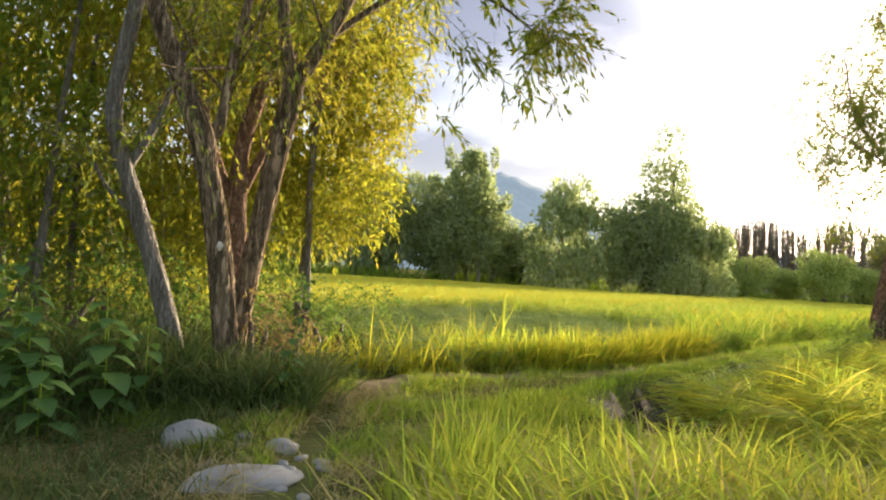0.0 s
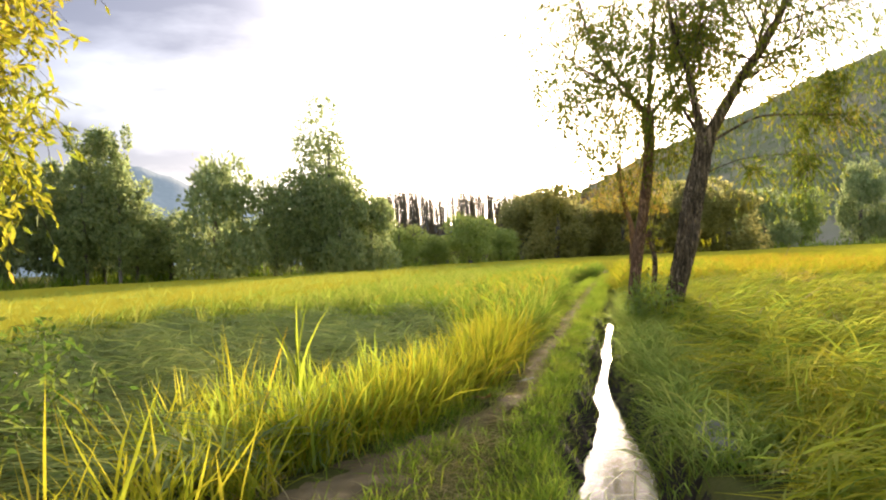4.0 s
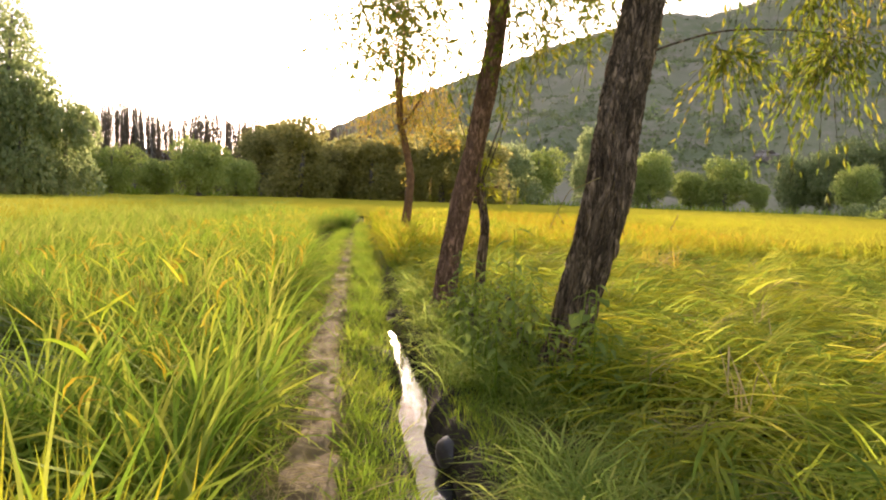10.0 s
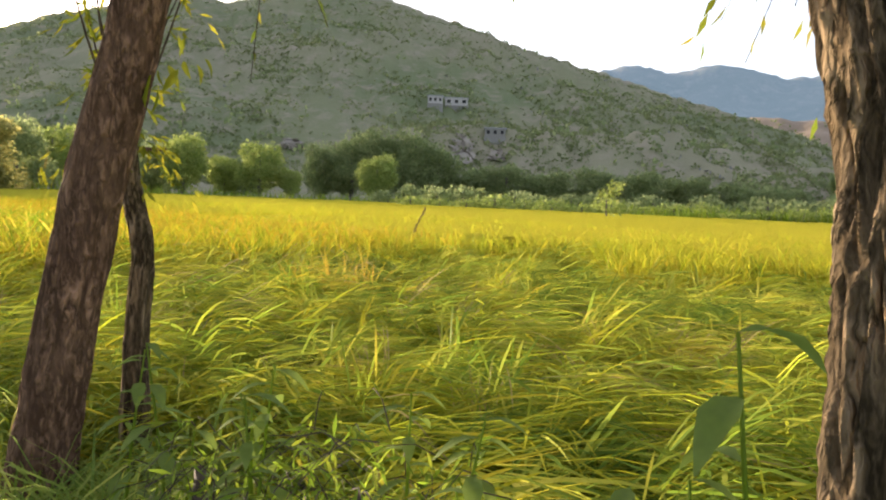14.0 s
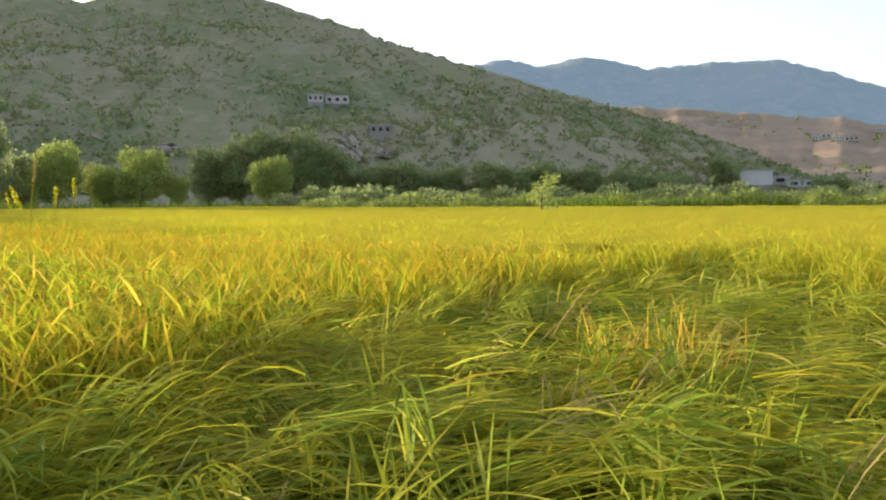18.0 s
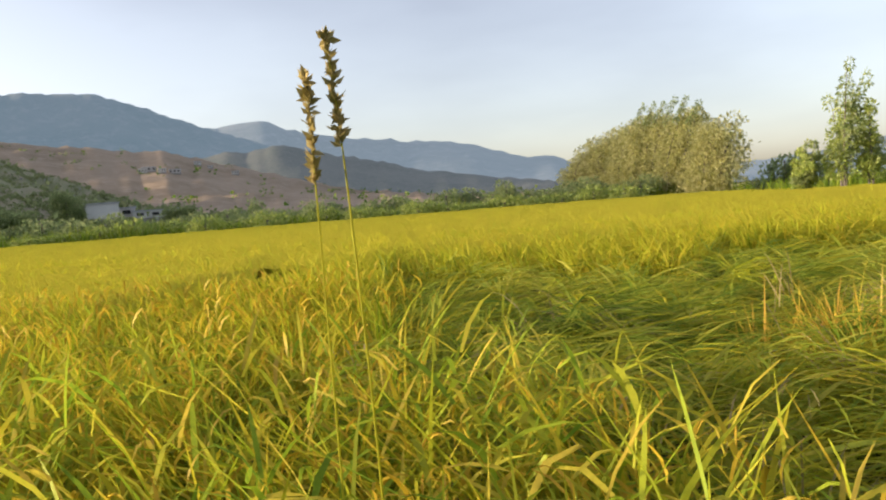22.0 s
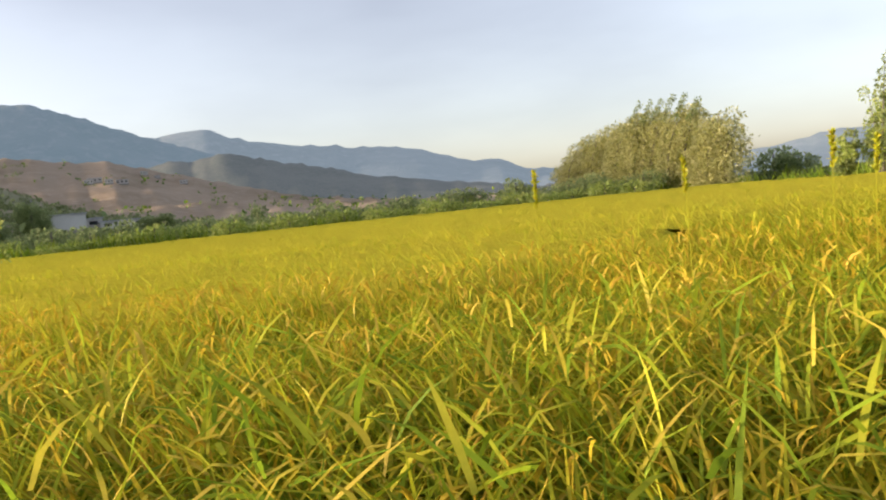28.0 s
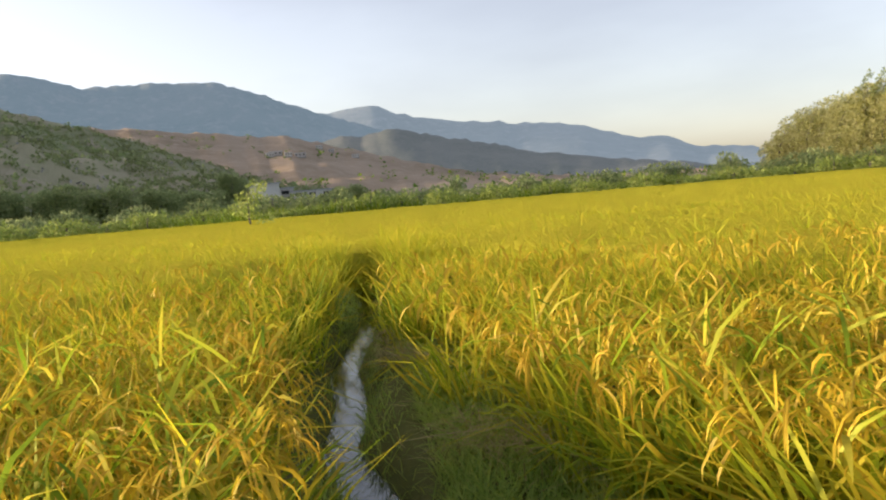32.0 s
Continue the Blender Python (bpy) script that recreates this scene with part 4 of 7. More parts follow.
def tall_tree():
    """The ragged trees beside the grove."""
    for x, y, h, lean, wide in ((38.3, -28.6, 8.4, 0.3, 1.9), (36.9, -29.8, 6.6, -0.3, 1.5), (40.4, -27.6, 3.6, 0.2, 0.9)):
        root = empty("poplar_tree", "ragged open-crowned poplar leaning in the wind", "tree", (x, y, -0.2))
        for k in range(3):
            a = 2.1 * k + h
            top = np.array([-lean + 0.5 * wide * math.cos(a), -lean + 0.5 * wide * math.sin(a), h * (1.0 - 0.13 * k)])
            line = [np.array([0.12 * math.cos(a), 0.12 * math.sin(a), -0.3]), top * np.array([0.35, 0.35, 0.45]), top]
            stem = part("stem", mesh_poly("stem", *tube(line, [0.09, 0.06, 0.015], 6, 3), M_BARK_GREY), root)
            lobes = [(top * np.array([z * z, z * z, z]) + rng.normal(0, 0.28, 3), (wide * 0.55 * (1.25 - z), wide * 0.55 * (1.25 - z), h * 0.055)) for z in np.linspace(0.3, 1.0, 9)]
            part("crown", crown_cloud(lobes, 1300, 0.27, "crown", M_FAR_LIGHT if k else M_FAR, 0.45, 0.2), stem)


def pale_sapling():
    root = empty("sapling", "small pale yellow-leaved tree at the far edge of the rice", "tree", (73.6, 20.2, -0.2))
    part("trunk", mesh_poly("trunk", *tube([(0, 0, 0), (0.1, 0.15, 1.2), (0.0, 0.1, 2.9)], [0.09, 0.07, 0.02], 6, 3), M_BARK_GREY), root)
    lobes = [((rng.normal(0, 0.45), rng.normal(0, 0.55), z), (0.5, 0.5, 0.35)) for z in (1.0, 1.4, 1.7, 2.0, 2.4, 2.7, 3.1)]
    part("crown", crown_cloud(lobes, 420, 0.28, "crown", M_FAR_LIGHT, 0.4, 0.3), root)


M_WALL = plain_material("weathered_plaster", (0.58, 0.55, 0.52), 0.9, 0.2, 1.5)
M_WHITE = plain_material("white_plaster", (0.66, 0.65, 0.62), 0.9, 0.15, 1.0)
M_ROOF = plain_material("tin_roof", (0.40, 0.41, 0.43), 0.5, 0.2, 1.0)
M_DARK = plain_material("dark_opening", (0.03, 0.03, 0.03), 0.9, 0.1, 1.0)


def box(sx, sy, sz, at=(0, 0, 0), bevel=0.0):
    bm = bmesh.new()
    bmesh.ops.create_cube(bm, size=1.0, matrix=Matrix.Translation(at) @ Matrix.Diagonal((sx, sy, sz, 1)))
    if bevel:
        bmesh.ops.bevel(bm, geom=bm.edges[:], offset=bevel, segments=1, affect="EDGES")
    return bm


def bm_part(name, bm, mat, parent, label=""):
    me = bpy.data.meshes.new(name)
    bm.to_mesh(me)
    bm.free()
    me.materials.append(mat)
    return part(name, me, parent, label)


def house(az, r, z, w, d, h, label, wall=M_WALL, floors=1, bays=3, at=None):
    """A flat-roofed house that faces the valley."""
    x, y = CENTRE[0] + r * math.sin(radians(az)), CENTRE[1] + r * math.cos(radians(az))
    if at is not None:
        x, y, z = float(at[0]), float(at[1]), float(at[2]) + 0.6
    root = empty("house", label, "house", (x, y, z), "hillside houses")
    root.rotation_euler = (0, 0, radians(-az))
    bm_part("wall", box(w, d, h, (0, 0, h / 2), 0.05), wall, root)
    bm_part("roof", box(w + 0.8, d + 0.8, 0.35, (0, 0, h + 0.17), 0.05), M_ROOF, root)
    bm_part("foundation", box(w + 0.4, d + 0.4, 6.0, (0, 0, -3.0)), M_STONE, root)
    for f in range(floors):
        for b in range(bays):
            bx = (b - (bays - 1) / 2) * w / bays
            bz = (f + 0.55) * h / floors
            win = bm_part("window", box(w / bays * 0.45, 0.2, h / floors * 0.42, (bx, -d / 2, bz)), M_DARK, root)
            bm_part("sill", box(w / bays * 0.55, 0.4, 0.15, (bx, -d / 2 - 0.05, bz - h / floors * 0.25)), wall, win)


def houses():
    house(77.3, 0, 0, 11, 7, 3.6, "grey flat-roofed house on the hillside", M_WALL, 1, 3, on_hill(near_hill, 77.4, 6.5))
    house(75.9, 0, 0, 7, 6, 3.5, "grey flat-roofed outbuilding on the hillside", M_WALL, 1, 3, on_hill(near_hill, 76.0, 6.6))
    house(80.5, 0, 0, 8, 6, 3.2, "grey stone house on the hillside", M_STONE, 1, 3, on_hill(near_hill, 80.5, 4.4))
    house(106.0, 0, 0, 9.0, 7, 4.2, "pale grey plastered hut at the foot of the hill", M_WHITE, 1, 0, on_hill(near_hill, 105.9, 0.6))
    house(107.4, 0, 0, 5.0, 5, 2.6, "pale grey plastered shed at the foot of the hill", M_WALL, 1, 1, on_hill(near_hill, 107.4, 0.6))
    house(109.5, 0, 0, 13.0, 6, 2.0, "low white building beyond the rice field", M_WHITE, 1, 3, on_hill(near_hill, 109.2, 0.45))
    for az, el, w, h, wall in ((109.5, 3.55, 8, 3.5, M_WHITE), (110.2, 3.62, 13, 4.0, M_WALL), (110.9, 3.5, 7, 3.4, M_WHITE), (111.8, 3.4, 11, 3.6, M_WALL), (113.3, 3.9, 8, 3.5, M_WHITE), (113.9, 3.6, 6, 3, M_WALL), (115.6, 3.1, 8, 3.4, M_WHITE)):
        house(az, 0, 0, w, 7, h, "small pale village house on the dry hillside", wall, 1, 3, on_hill(brown_hill, az, el))


def earth_scar():
    """Bare pale cuttings draped over the foot of the hill."""
    for az, el, wide, tall, seed in ((78.1, 3.2, 0.8, 2.6, 3), (80.6, 3.0, 0.7, 0.8, 5), (66.0, 3.2, 0.7, 0.8, 9)):
        n = 13
        P = np.array([[on_hill(near_hill, az + wide * (a / 6 - 1), el + tall / 2 * (b / 6 - 1)) for b in range(n)] for a in range(n)])
        P[..., 2] += 1.2 + rng.uniform(-0.4, 0.6, (n, n))
        P[..., :2] += rng.normal(0, 0.8, (n, n, 2))
        faces = []
        for a in range(n - 1):
            for b in range(n - 1):
                if math.hypot((a - 5.5) / 6, (b - 5.5) / 6) + 0.5 * noise.noise(Vector((a * 0.5 + seed, b * 0.5, 0.0))) < 0.9:
                    faces.append((a * n + b, a * n + b + 1, (a + 1) * n + b + 1, (a + 1) * n + b))
        me = mesh_poly("earth_bank", P.reshape(-1, 3), np.array(faces)[:, ::-1], M_EARTH, True)
        tagged(new("earth_bank", me), "pale bare earth cutting at the foot of the hill", "earth bank", kind="structure")


M_EARTH = plain_material("pale_earth", (0.46, 0.40, 0.32), 0.95, 0.3, 0.25)


def reed_fringe():
    """Tall weeds and reeds where the rice ends."""
    n = 15000
    az = rng.uniform(-40, 166, n)
    r = np.interp(az, [f[0] for f in FIELD], [f[1] for f in FIELD]) + rng.uniform(-0.5, 5.0, n)
    x, y = CENTRE[0] + r * np.sin(np.radians(az)), CENTRE[1] + r * np.cos(np.radians(az))
    keep = wave(x, y, 9.0, 33) + rng.normal(0, 0.4, n) > -0.5
    x, y = x[keep], y[keep]
    k = len(x)
    h = 0.9 + 0.5 * wave(x, y, 7.0, 34) + rng.normal(0, 0.3, k)
    b = strips(np.stack([x, y, np.full(k, -0.2)], -1), rng.uniform(0, 6.3, k), 0.7 + np.abs(h), np.radians(rng.uniform(70, 89, k)), np.radians(rng.uniform(0, 80, k)), rng.uniform(0.05, 0.16, k), 2)
    blades_object("reeds", M_GRASS, "tall green weeds and reeds along the far edge of the rice", "reeds", b)


reed_fringe()
far_woods()
windblown_clump()
tall_tree()
pale_sapling()
houses()
earth_scar()


# ---------------------------------------------------------------- trees beside the path
def polyline(start, way, length, bend, steps=4, wob=0.12):
    p, w = np.array(start, float), np.array(way, float)
    w /= np.linalg.norm(w)
    out = [p]
    for _ in range(steps):
        w = w + np.array(bend) / steps + rng.normal(0, wob, 3)
        w /= np.linalg.norm(w)
        p = p + w * length / steps
        out.append(p)
    return np.array(out), w


def grow(start, way, length, r, depth, limbs, ends, lift=0.25, spread=0.7, kids=(3, 5)):
    pts, w = polyline(start, way, length, (0, 0, lift))
    limbs.append((pts, np.linspace(r, r * 0.45, len(pts))))
    if depth == 0:
        ends.append(pts)
        return
    for _ in range(int(rng.integers(*kids))):
        k = rng.uniform(0.35, 1.0) * (len(pts) - 1)
        i = min(int(k), len(pts) - 2)
        at = pts[i] + (pts[i + 1] - pts[i]) * (k - i)
        d = w + rng.normal(0, spread, 3) + np.array([0, 0, 0.15])
        grow(at, d, length * rng.uniform(0.5, 0.75), r * rng.uniform(0.35, 0.5), depth - 1, limbs, ends, lift, spread, kids)


def twig_set(lines, per, length, droop, leaf, gap, wide=0.2, spread=0.35):
    """Drooping twigs along branch lines, with leaves along the twigs. Returns twig quads and leaf quads."""
    base, way = [], []
    for pts in lines:
        k = rng.uniform(0.15, 1.0, per) * (len(pts) - 1)
        i = np.minimum(k.astype(int), len(pts) - 2)
        f = (k - i)[:, None]
        base.append(pts[i] * (1 - f) + pts[i + 1] * f)
        d = pts[i + 1] - pts[i]
        d = d / (np.linalg.norm(d, axis=1)[:, None] + 1e-9) * 0.6 + rng.normal(0, 0.55, (per, 3))
        way.append(d)
    return twigs_from(np.concatenate(base), np.concatenate(way), length, droop, leaf, gap, wide, spread)


def twigs_from(base, way, length, droop, leaf, gap, wide=0.2, spread=0.35):
    n = len(base)
    way = way / (np.linalg.norm(way, axis=1)[:, None] + 1e-9)
    L = length * rng.uniform(0.5, 1.3, n)
    at = lambda t: base + way * (L * t)[:, None] + np.array([0, 0, -1.0]) * (droop * L * t * t)[:, None]  # noqa: E731
    side = np.cross(way, rng.normal(0, 1, (n, 3)))
    side = side / (np.linalg.norm(side, axis=1)[:, None] + 1e-9) * 0.0022
    rows = []
    for t in (0.0, 0.33, 0.66, 1.0):
        p = at(np.full(n, t))
        rows += [p - side, p + side]
    v = np.stack(rows, 1).reshape(-1, 3)
    o = np.arange(n)[:, None] * 8
    f = np.concatenate([o + np.array([2 * k, 2 * k + 1, 2 * k + 3, 2 * k + 2]) for k in range(3)])
    m = max(3, int(length / gap))
    T = rng.uniform(0.08, 1.0, (m, n))
    P = np.concatenate([at(T[k]) for k in range(m)])
    W = np.concatenate([way * 0.8 + np.array([0, 0, -1.0]) * (droop * 1.4 * T[k])[:, None] for k in range(m)])
    return (v, f), leaves_on(P, W, np.full(len(P), leaf), spread, wide, 0.25)


def near_tree(name, label, trunk, radii, limbs, bark, leaf_mat, per=7, leaf=0.075, twig=0.55, droop=0.8, gap=0.05, furrow=0.14, grain=3.2, sides=44, rings=16, fine_limbs=(), seed=0.0, wide=0.2, fill=()):
    """A tree: trunk and limbs as given lines; boughs and twigs grow from them."""
    root = empty(name, label, "tree", trunk[0])
    shift = np.array(trunk[0])
    part("trunk", mesh_poly("trunk", *tube(np.array(trunk) - shift, radii, sides, rings, furrow, grain, seed), bark, True), root)
    boughs, ends = [], []
    for line, r0, r1, kids, size in limbs:
        line = np.array(line, float) - shift
        part("limb", mesh_poly("limb", *tube(line, np.linspace(r0, r1, len(line)), 14, 5, 0.08, 2.5, seed + 3), bark, True), root)
        for _ in range(kids):
            k = rng.uniform(0.3, 1.0) * (len(line) - 1)
            i = min(int(k), len(line) - 2)
            at = line[i] + (line[i + 1] - line[i]) * (k - i)
            d = (line[i + 1] - line[i]) / np.linalg.norm(line[i + 1] - line[i]) + rng.normal(0, 0.75, 3) + np.array([0, 0, 0.2])
            grow(at, d, size * rng.uniform(0.7, 1.2), r1 * 0.55, 1, boughs, ends)
        if r0 > 0.012 or kids:
            ends.append(line[-3:])
    if boughs:
        for p, r in boughs:
            part("bough", mesh_poly("bough", *tube(p, r, 5, 2, cap=False), bark, True), root)
    for line in fine_limbs:
        ends.append(np.array(line, float) - shift)
    tw, lv = twig_set(ends, per, twig, droop, leaf, gap, wide)
    tws, lvs = [tw], [lv]
    for c, r, count in fill:
        d = rng.normal(0, 1, (count, 3))
        d *= (rng.uniform(0.2, 1.0, count) ** 0.5 / np.linalg.norm(d, axis=1))[:, None]
        tw, lv = twigs_from(np.array(c) - shift + d * np.array(r), rng.normal(0, 0.7, d.shape) + np.array([0, 0, 0.2]), twig, droop, leaf, gap, wide)
        tws.append(tw), lvs.append(lv)
    part("twig_mass", mesh_poly("twig_mass", *join(tws), M_TWIG), root)
    part("foliage", mesh_poly("foliage", *join(lvs), leaf_mat), root)
    return root


def add_leaves(root, places, size, mat, wide=0.55, droop=1.0):
    """Single hanging leaves at given places of a tree."""
    for p in places:
        way = rng.normal(0, 0.35, 3) + np.array([0, 0, -droop])
        way /= np.linalg.norm(way)
        side = np.cross(way, rng.normal(0, 1, 3))
        side /= np.linalg.norm(side)
        fold, length = np.cross(side, way), size * rng.uniform(0.75, 1.25)
        rows = []
        for q, w in ((0.0, 0.02), (0.12, 0.55), (0.32, 0.95), (0.55, 0.9), (0.78, 0.55), (1.0, 0.02)):
            c = np.array(p) - np.array(root.location) + way * length * q - fold * length * 0.25 * q * q
            rows += [c - side * w * length * wide * 0.5 + fold * w * 0.1 * length, c, c + side * w * length * wide * 0.5 + fold * w * 0.1 * length]
        f = [[3 * i + j, 3 * i + j + 1, 3 * i + j + 4, 3 * i + j + 3] for i in range(5) for j in range(2)]
        part("leaf", mesh_poly("leaf", np.array(rows), f, mat, True), root)


def big_willow():
    near_tree("willow_tree", "old leaning willow with deeply furrowed brown bark beside the ditch",
              [(9.16, 17.22, -0.35), (9.30, 17.18, 0.2), (9.40, 17.15, 0.6), (9.51, 17.11, 1.0), (9.63, 17.09, 1.4), (9.77, 17.15, 1.8), (9.93, 17.2, 2.2), (10.1, 17.24, 2.6), (10.26, 17.27, 3.0), (10.38, 17.29, 3.3)],
              [0.22, 0.160, 0.156, 0.166, 0.178, 0.182, 0.172, 0.165, 0.162, 0.165],
              [([(10.34, 17.29, 3.2), (10.58, 17.1, 3.7), (10.92, 16.84, 4.4), (11.28, 16.54, 5.05), (11.8, 16.1, 6.4)], 0.13, 0.05, 13, 1.9),
               ([(10.34, 17.29, 3.15), (10.24, 17.4, 3.9), (10.14, 17.48, 4.7), (10.02, 17.6, 5.2), (9.9, 17.75, 6.6)], 0.085, 0.03, 9, 1.6),
               ([(10.36, 17.25, 3.15), (10.7, 16.92, 3.4), (11.05, 16.6, 3.58), (11.6, 16.15, 3.55), (12.1, 15.7, 3.5)], 0.03, 0.008, 4, 0.7),
               ([(10.1, 17.2, 2.55), (10.4, 16.98, 2.7), (10.75, 16.7, 2.82), (11.3, 16.25, 2.84), (11.8, 15.85, 2.76)], 0.012, 0.004, 2, 0.5),
               ([(10.36, 17.3, 3.2), (10.5, 17.9, 3.8), (10.75, 18.6, 4.6), (11.0, 19.1, 5.8)], 0.05, 0.02, 6, 1.3)],
              M_BARK, M_WILLOW, per=15, leaf=0.10, twig=0.55, droop=1.0, gap=0.05, furrow=0.28, grain=6.0, sides=130, rings=34, seed=2.0,
              fill=[((11.4, 16.4, 4.2), (1.0, 0.9, 0.7), 133), ((11.7, 16.1, 3.45), (0.9, 0.8, 0.2), 31), ((10.2, 17.5, 4.5), (1.0, 1.0, 0.9), 266), ((11.2, 16.7, 5.6), (1.9, 1.7, 1.3), 434), ((11.4, 16.2, 2.78), (0.8, 0.7, 0.08), 28), ((10.0, 17.9, 5.6), (1.5, 1.5, 1.2), 251), ((12.4, 15.6, 4.6), (1.2, 1.1, 0.8), 182), ((10.7, 18.3, 3.7), (1.0, 0.8, 0.4), 105)], wide=0.26)


def burl():
    root = empty("burl", "rough dark burl on the side of the old willow trunk", "bark", (9.56, 16.96, 0.95))
    part("swelling", mesh_poly("swelling", *tube([(0, 0.05, -0.10), (0, 0.02, -0.05), (0.01, 0.01, 0.02), (0, 0.02, 0.07), (0, 0.05, 0.12)], [0.01, 0.034, 0.04, 0.03, 0.008], 24, 8, 0.6, 1.6, 4.0), M_BARK, True), root)


def slim_willow():
    root = near_tree("willow_tree", "slim leaning willow with reddish brown bark beside the ditch",
              [(10.71, 20.21, -0.35), (10.73, 20.13, 0.2), (10.74, 20.06, 0.6), (10.76, 19.99, 1.0), (10.78, 19.91, 1.4), (10.80, 19.81, 1.8), (10.85, 19.71, 2.4), (10.89, 19.62, 3.0), (10.92, 19.59, 3.6), (10.93, 19.57, 4.2)],
              [0.17, 0.134, 0.126, 0.124, 0.12, 0.116, 0.112, 0.108, 0.108, 0.12],
              [([(10.93, 19.57, 4.12), (10.6, 20.0, 4.9), (10.2, 20.5, 5.9), (10.0, 20.8, 7.4)], 0.05, 0.02, 10, 1.4),
               ([(10.93, 19.57, 4.12), (11.0, 19.5, 5.2), (11.1, 19.4, 6.6), (11.15, 19.3, 8.0)], 0.055, 0.02, 10, 1.4),
               ([(10.93, 19.57, 4.12), (11.4, 19.0, 4.9), (11.7, 18.7, 6.0), (11.9, 18.5, 7.4)], 0.045, 0.018, 9, 1.3),
               ([(10.93, 19.57, 4.05), (10.5, 19.9, 4.7), (9.8, 20.4, 5.3), (9.1, 20.7, 6.0)], 0.035, 0.012, 9, 1.2),
               ([(10.92, 19.59, 3.75), (11.5, 19.2, 4.3), (11.9, 18.9, 5.0)], 0.03, 0.012, 6, 1.0)],
              M_BARK_RED, M_WILLOW, per=13, leaf=0.095, twig=0.5, droop=0.8, gap=0.055, furrow=0.12, grain=3.0, sides=56, rings=22, seed=7.0,
              fill=[((10.2, 20.2, 4.3), (1.2, 1.2, 1.0), 489), ((11.2, 19.3, 5.0), (1.5, 1.5, 1.2), 503), ((9.8, 20.6, 5.5), (1.4, 1.4, 1.3), 532), ((10.0, 20.4, 3.2), (0.75, 0.75, 0.7), 210), ((11.4, 19.1, 3.5), (0.8, 0.8, 0.6), 196), ((9.4, 20.9, 4.6), (0.8, 0.8, 0.9), 280), ((10.6, 19.9, 6.8), (1.8, 1.8, 1.1), 489), ((10.9, 19.5, 2.9), (0.6, 0.5, 0.4), 62)], wide=0.26)

    add_leaves(root, [(10.80, 19.70, 1.72), (10.79, 19.66, 1.74), (10.80, 19.62, 1.76), (10.78, 19.56, 1.74), (10.77, 19.53, 1.77), (10.82, 19.72, 1.78), (10.79, 19.48, 1.76), (10.76, 19.43, 1.78), (10.80, 19.67, 1.66)], 0.11, M_WILLOW_GOLD, 0.3)


def pollard_stump():
    root = empty("pollard_stump", "cut-back pollard willow stump with broken branch stubs", "tree stump", (11.24, 20.05, -0.3))
    trunk = [(0, 0, 0), (0.04, 0.03, 0.7), (0.11, 0.05, 1.2), (0.15, 0.13, 1.45), (0.16, 0.19, 1.66), (0.14, 0.2, 1.84)]
    part("trunk", mesh_poly("trunk", *tube(trunk, [0.085, 0.062, 0.055, 0.055, 0.06, 0.065], 40, 18, 0.24, 3.5, 11.0), M_BARK, True), root)
    for k in range(30):
        a, e = rng.normal(1.6, 0.8), rng.uniform(-0.25, 1.25)
        z = rng.uniform(1.60, 1.84)
        d = np.array([math.cos(a) * math.cos(e), math.sin(a) * math.cos(e), math.sin(e)])
        p = np.array([np.interp(z, [r[2] for r in trunk], [r[c] for r in trunk]) for c in (0, 1)] + [z]) + d * 0.03
        ln = rng.uniform(0.10, 0.22)
        part("stub", mesh_poly("stub", *tube([p, p + d * ln * 0.5, p + d * ln + np.array([0, 0, 0.015])], [0.017, 0.016, 0.009], 9, 2, 0.3, 2.0, k), M_BARK_RED, True), root)
    lines = []
    for k in range(9):
        a = rng.uniform(0, 6.3)
        pts, _ = polyline((0.15, 0.2, 1.75), (0.35 * math.cos(a), 0.35 * math.sin(a), 1.0), rng.uniform(0.7, 1.6), (0, 0, 0.1), 4, 0.06)
        lines.append(pts)
        part("shoot", mesh_poly("shoot", *tube(pts, np.linspace(0.009, 0.003, 5), 6, 2, cap=False), M_TWIG), root)
    tw, lv = twig_set(lines, 7, 0.22, 0.9, 0.10, 0.05)
    part("leaves", mesh_poly("leaves", *lv, M_WILLOW_GOLD), root)
    low = []
    for k in range(12):
        a = rng.uniform(0, 6.3)
        low.append(polyline((0.15, 0.17, rng.uniform(1.45, 1.8)), (math.cos(a), math.sin(a), 0.5), 0.26, (0, 0, -0.8), 4, 0.1)[0])
    tw, lv = twig_set(low, 5, 0.16, 0.6, 0.075, 0.05)
    part("foliage", mesh_poly("foliage", *lv, M_WILLOW_GOLD), root)


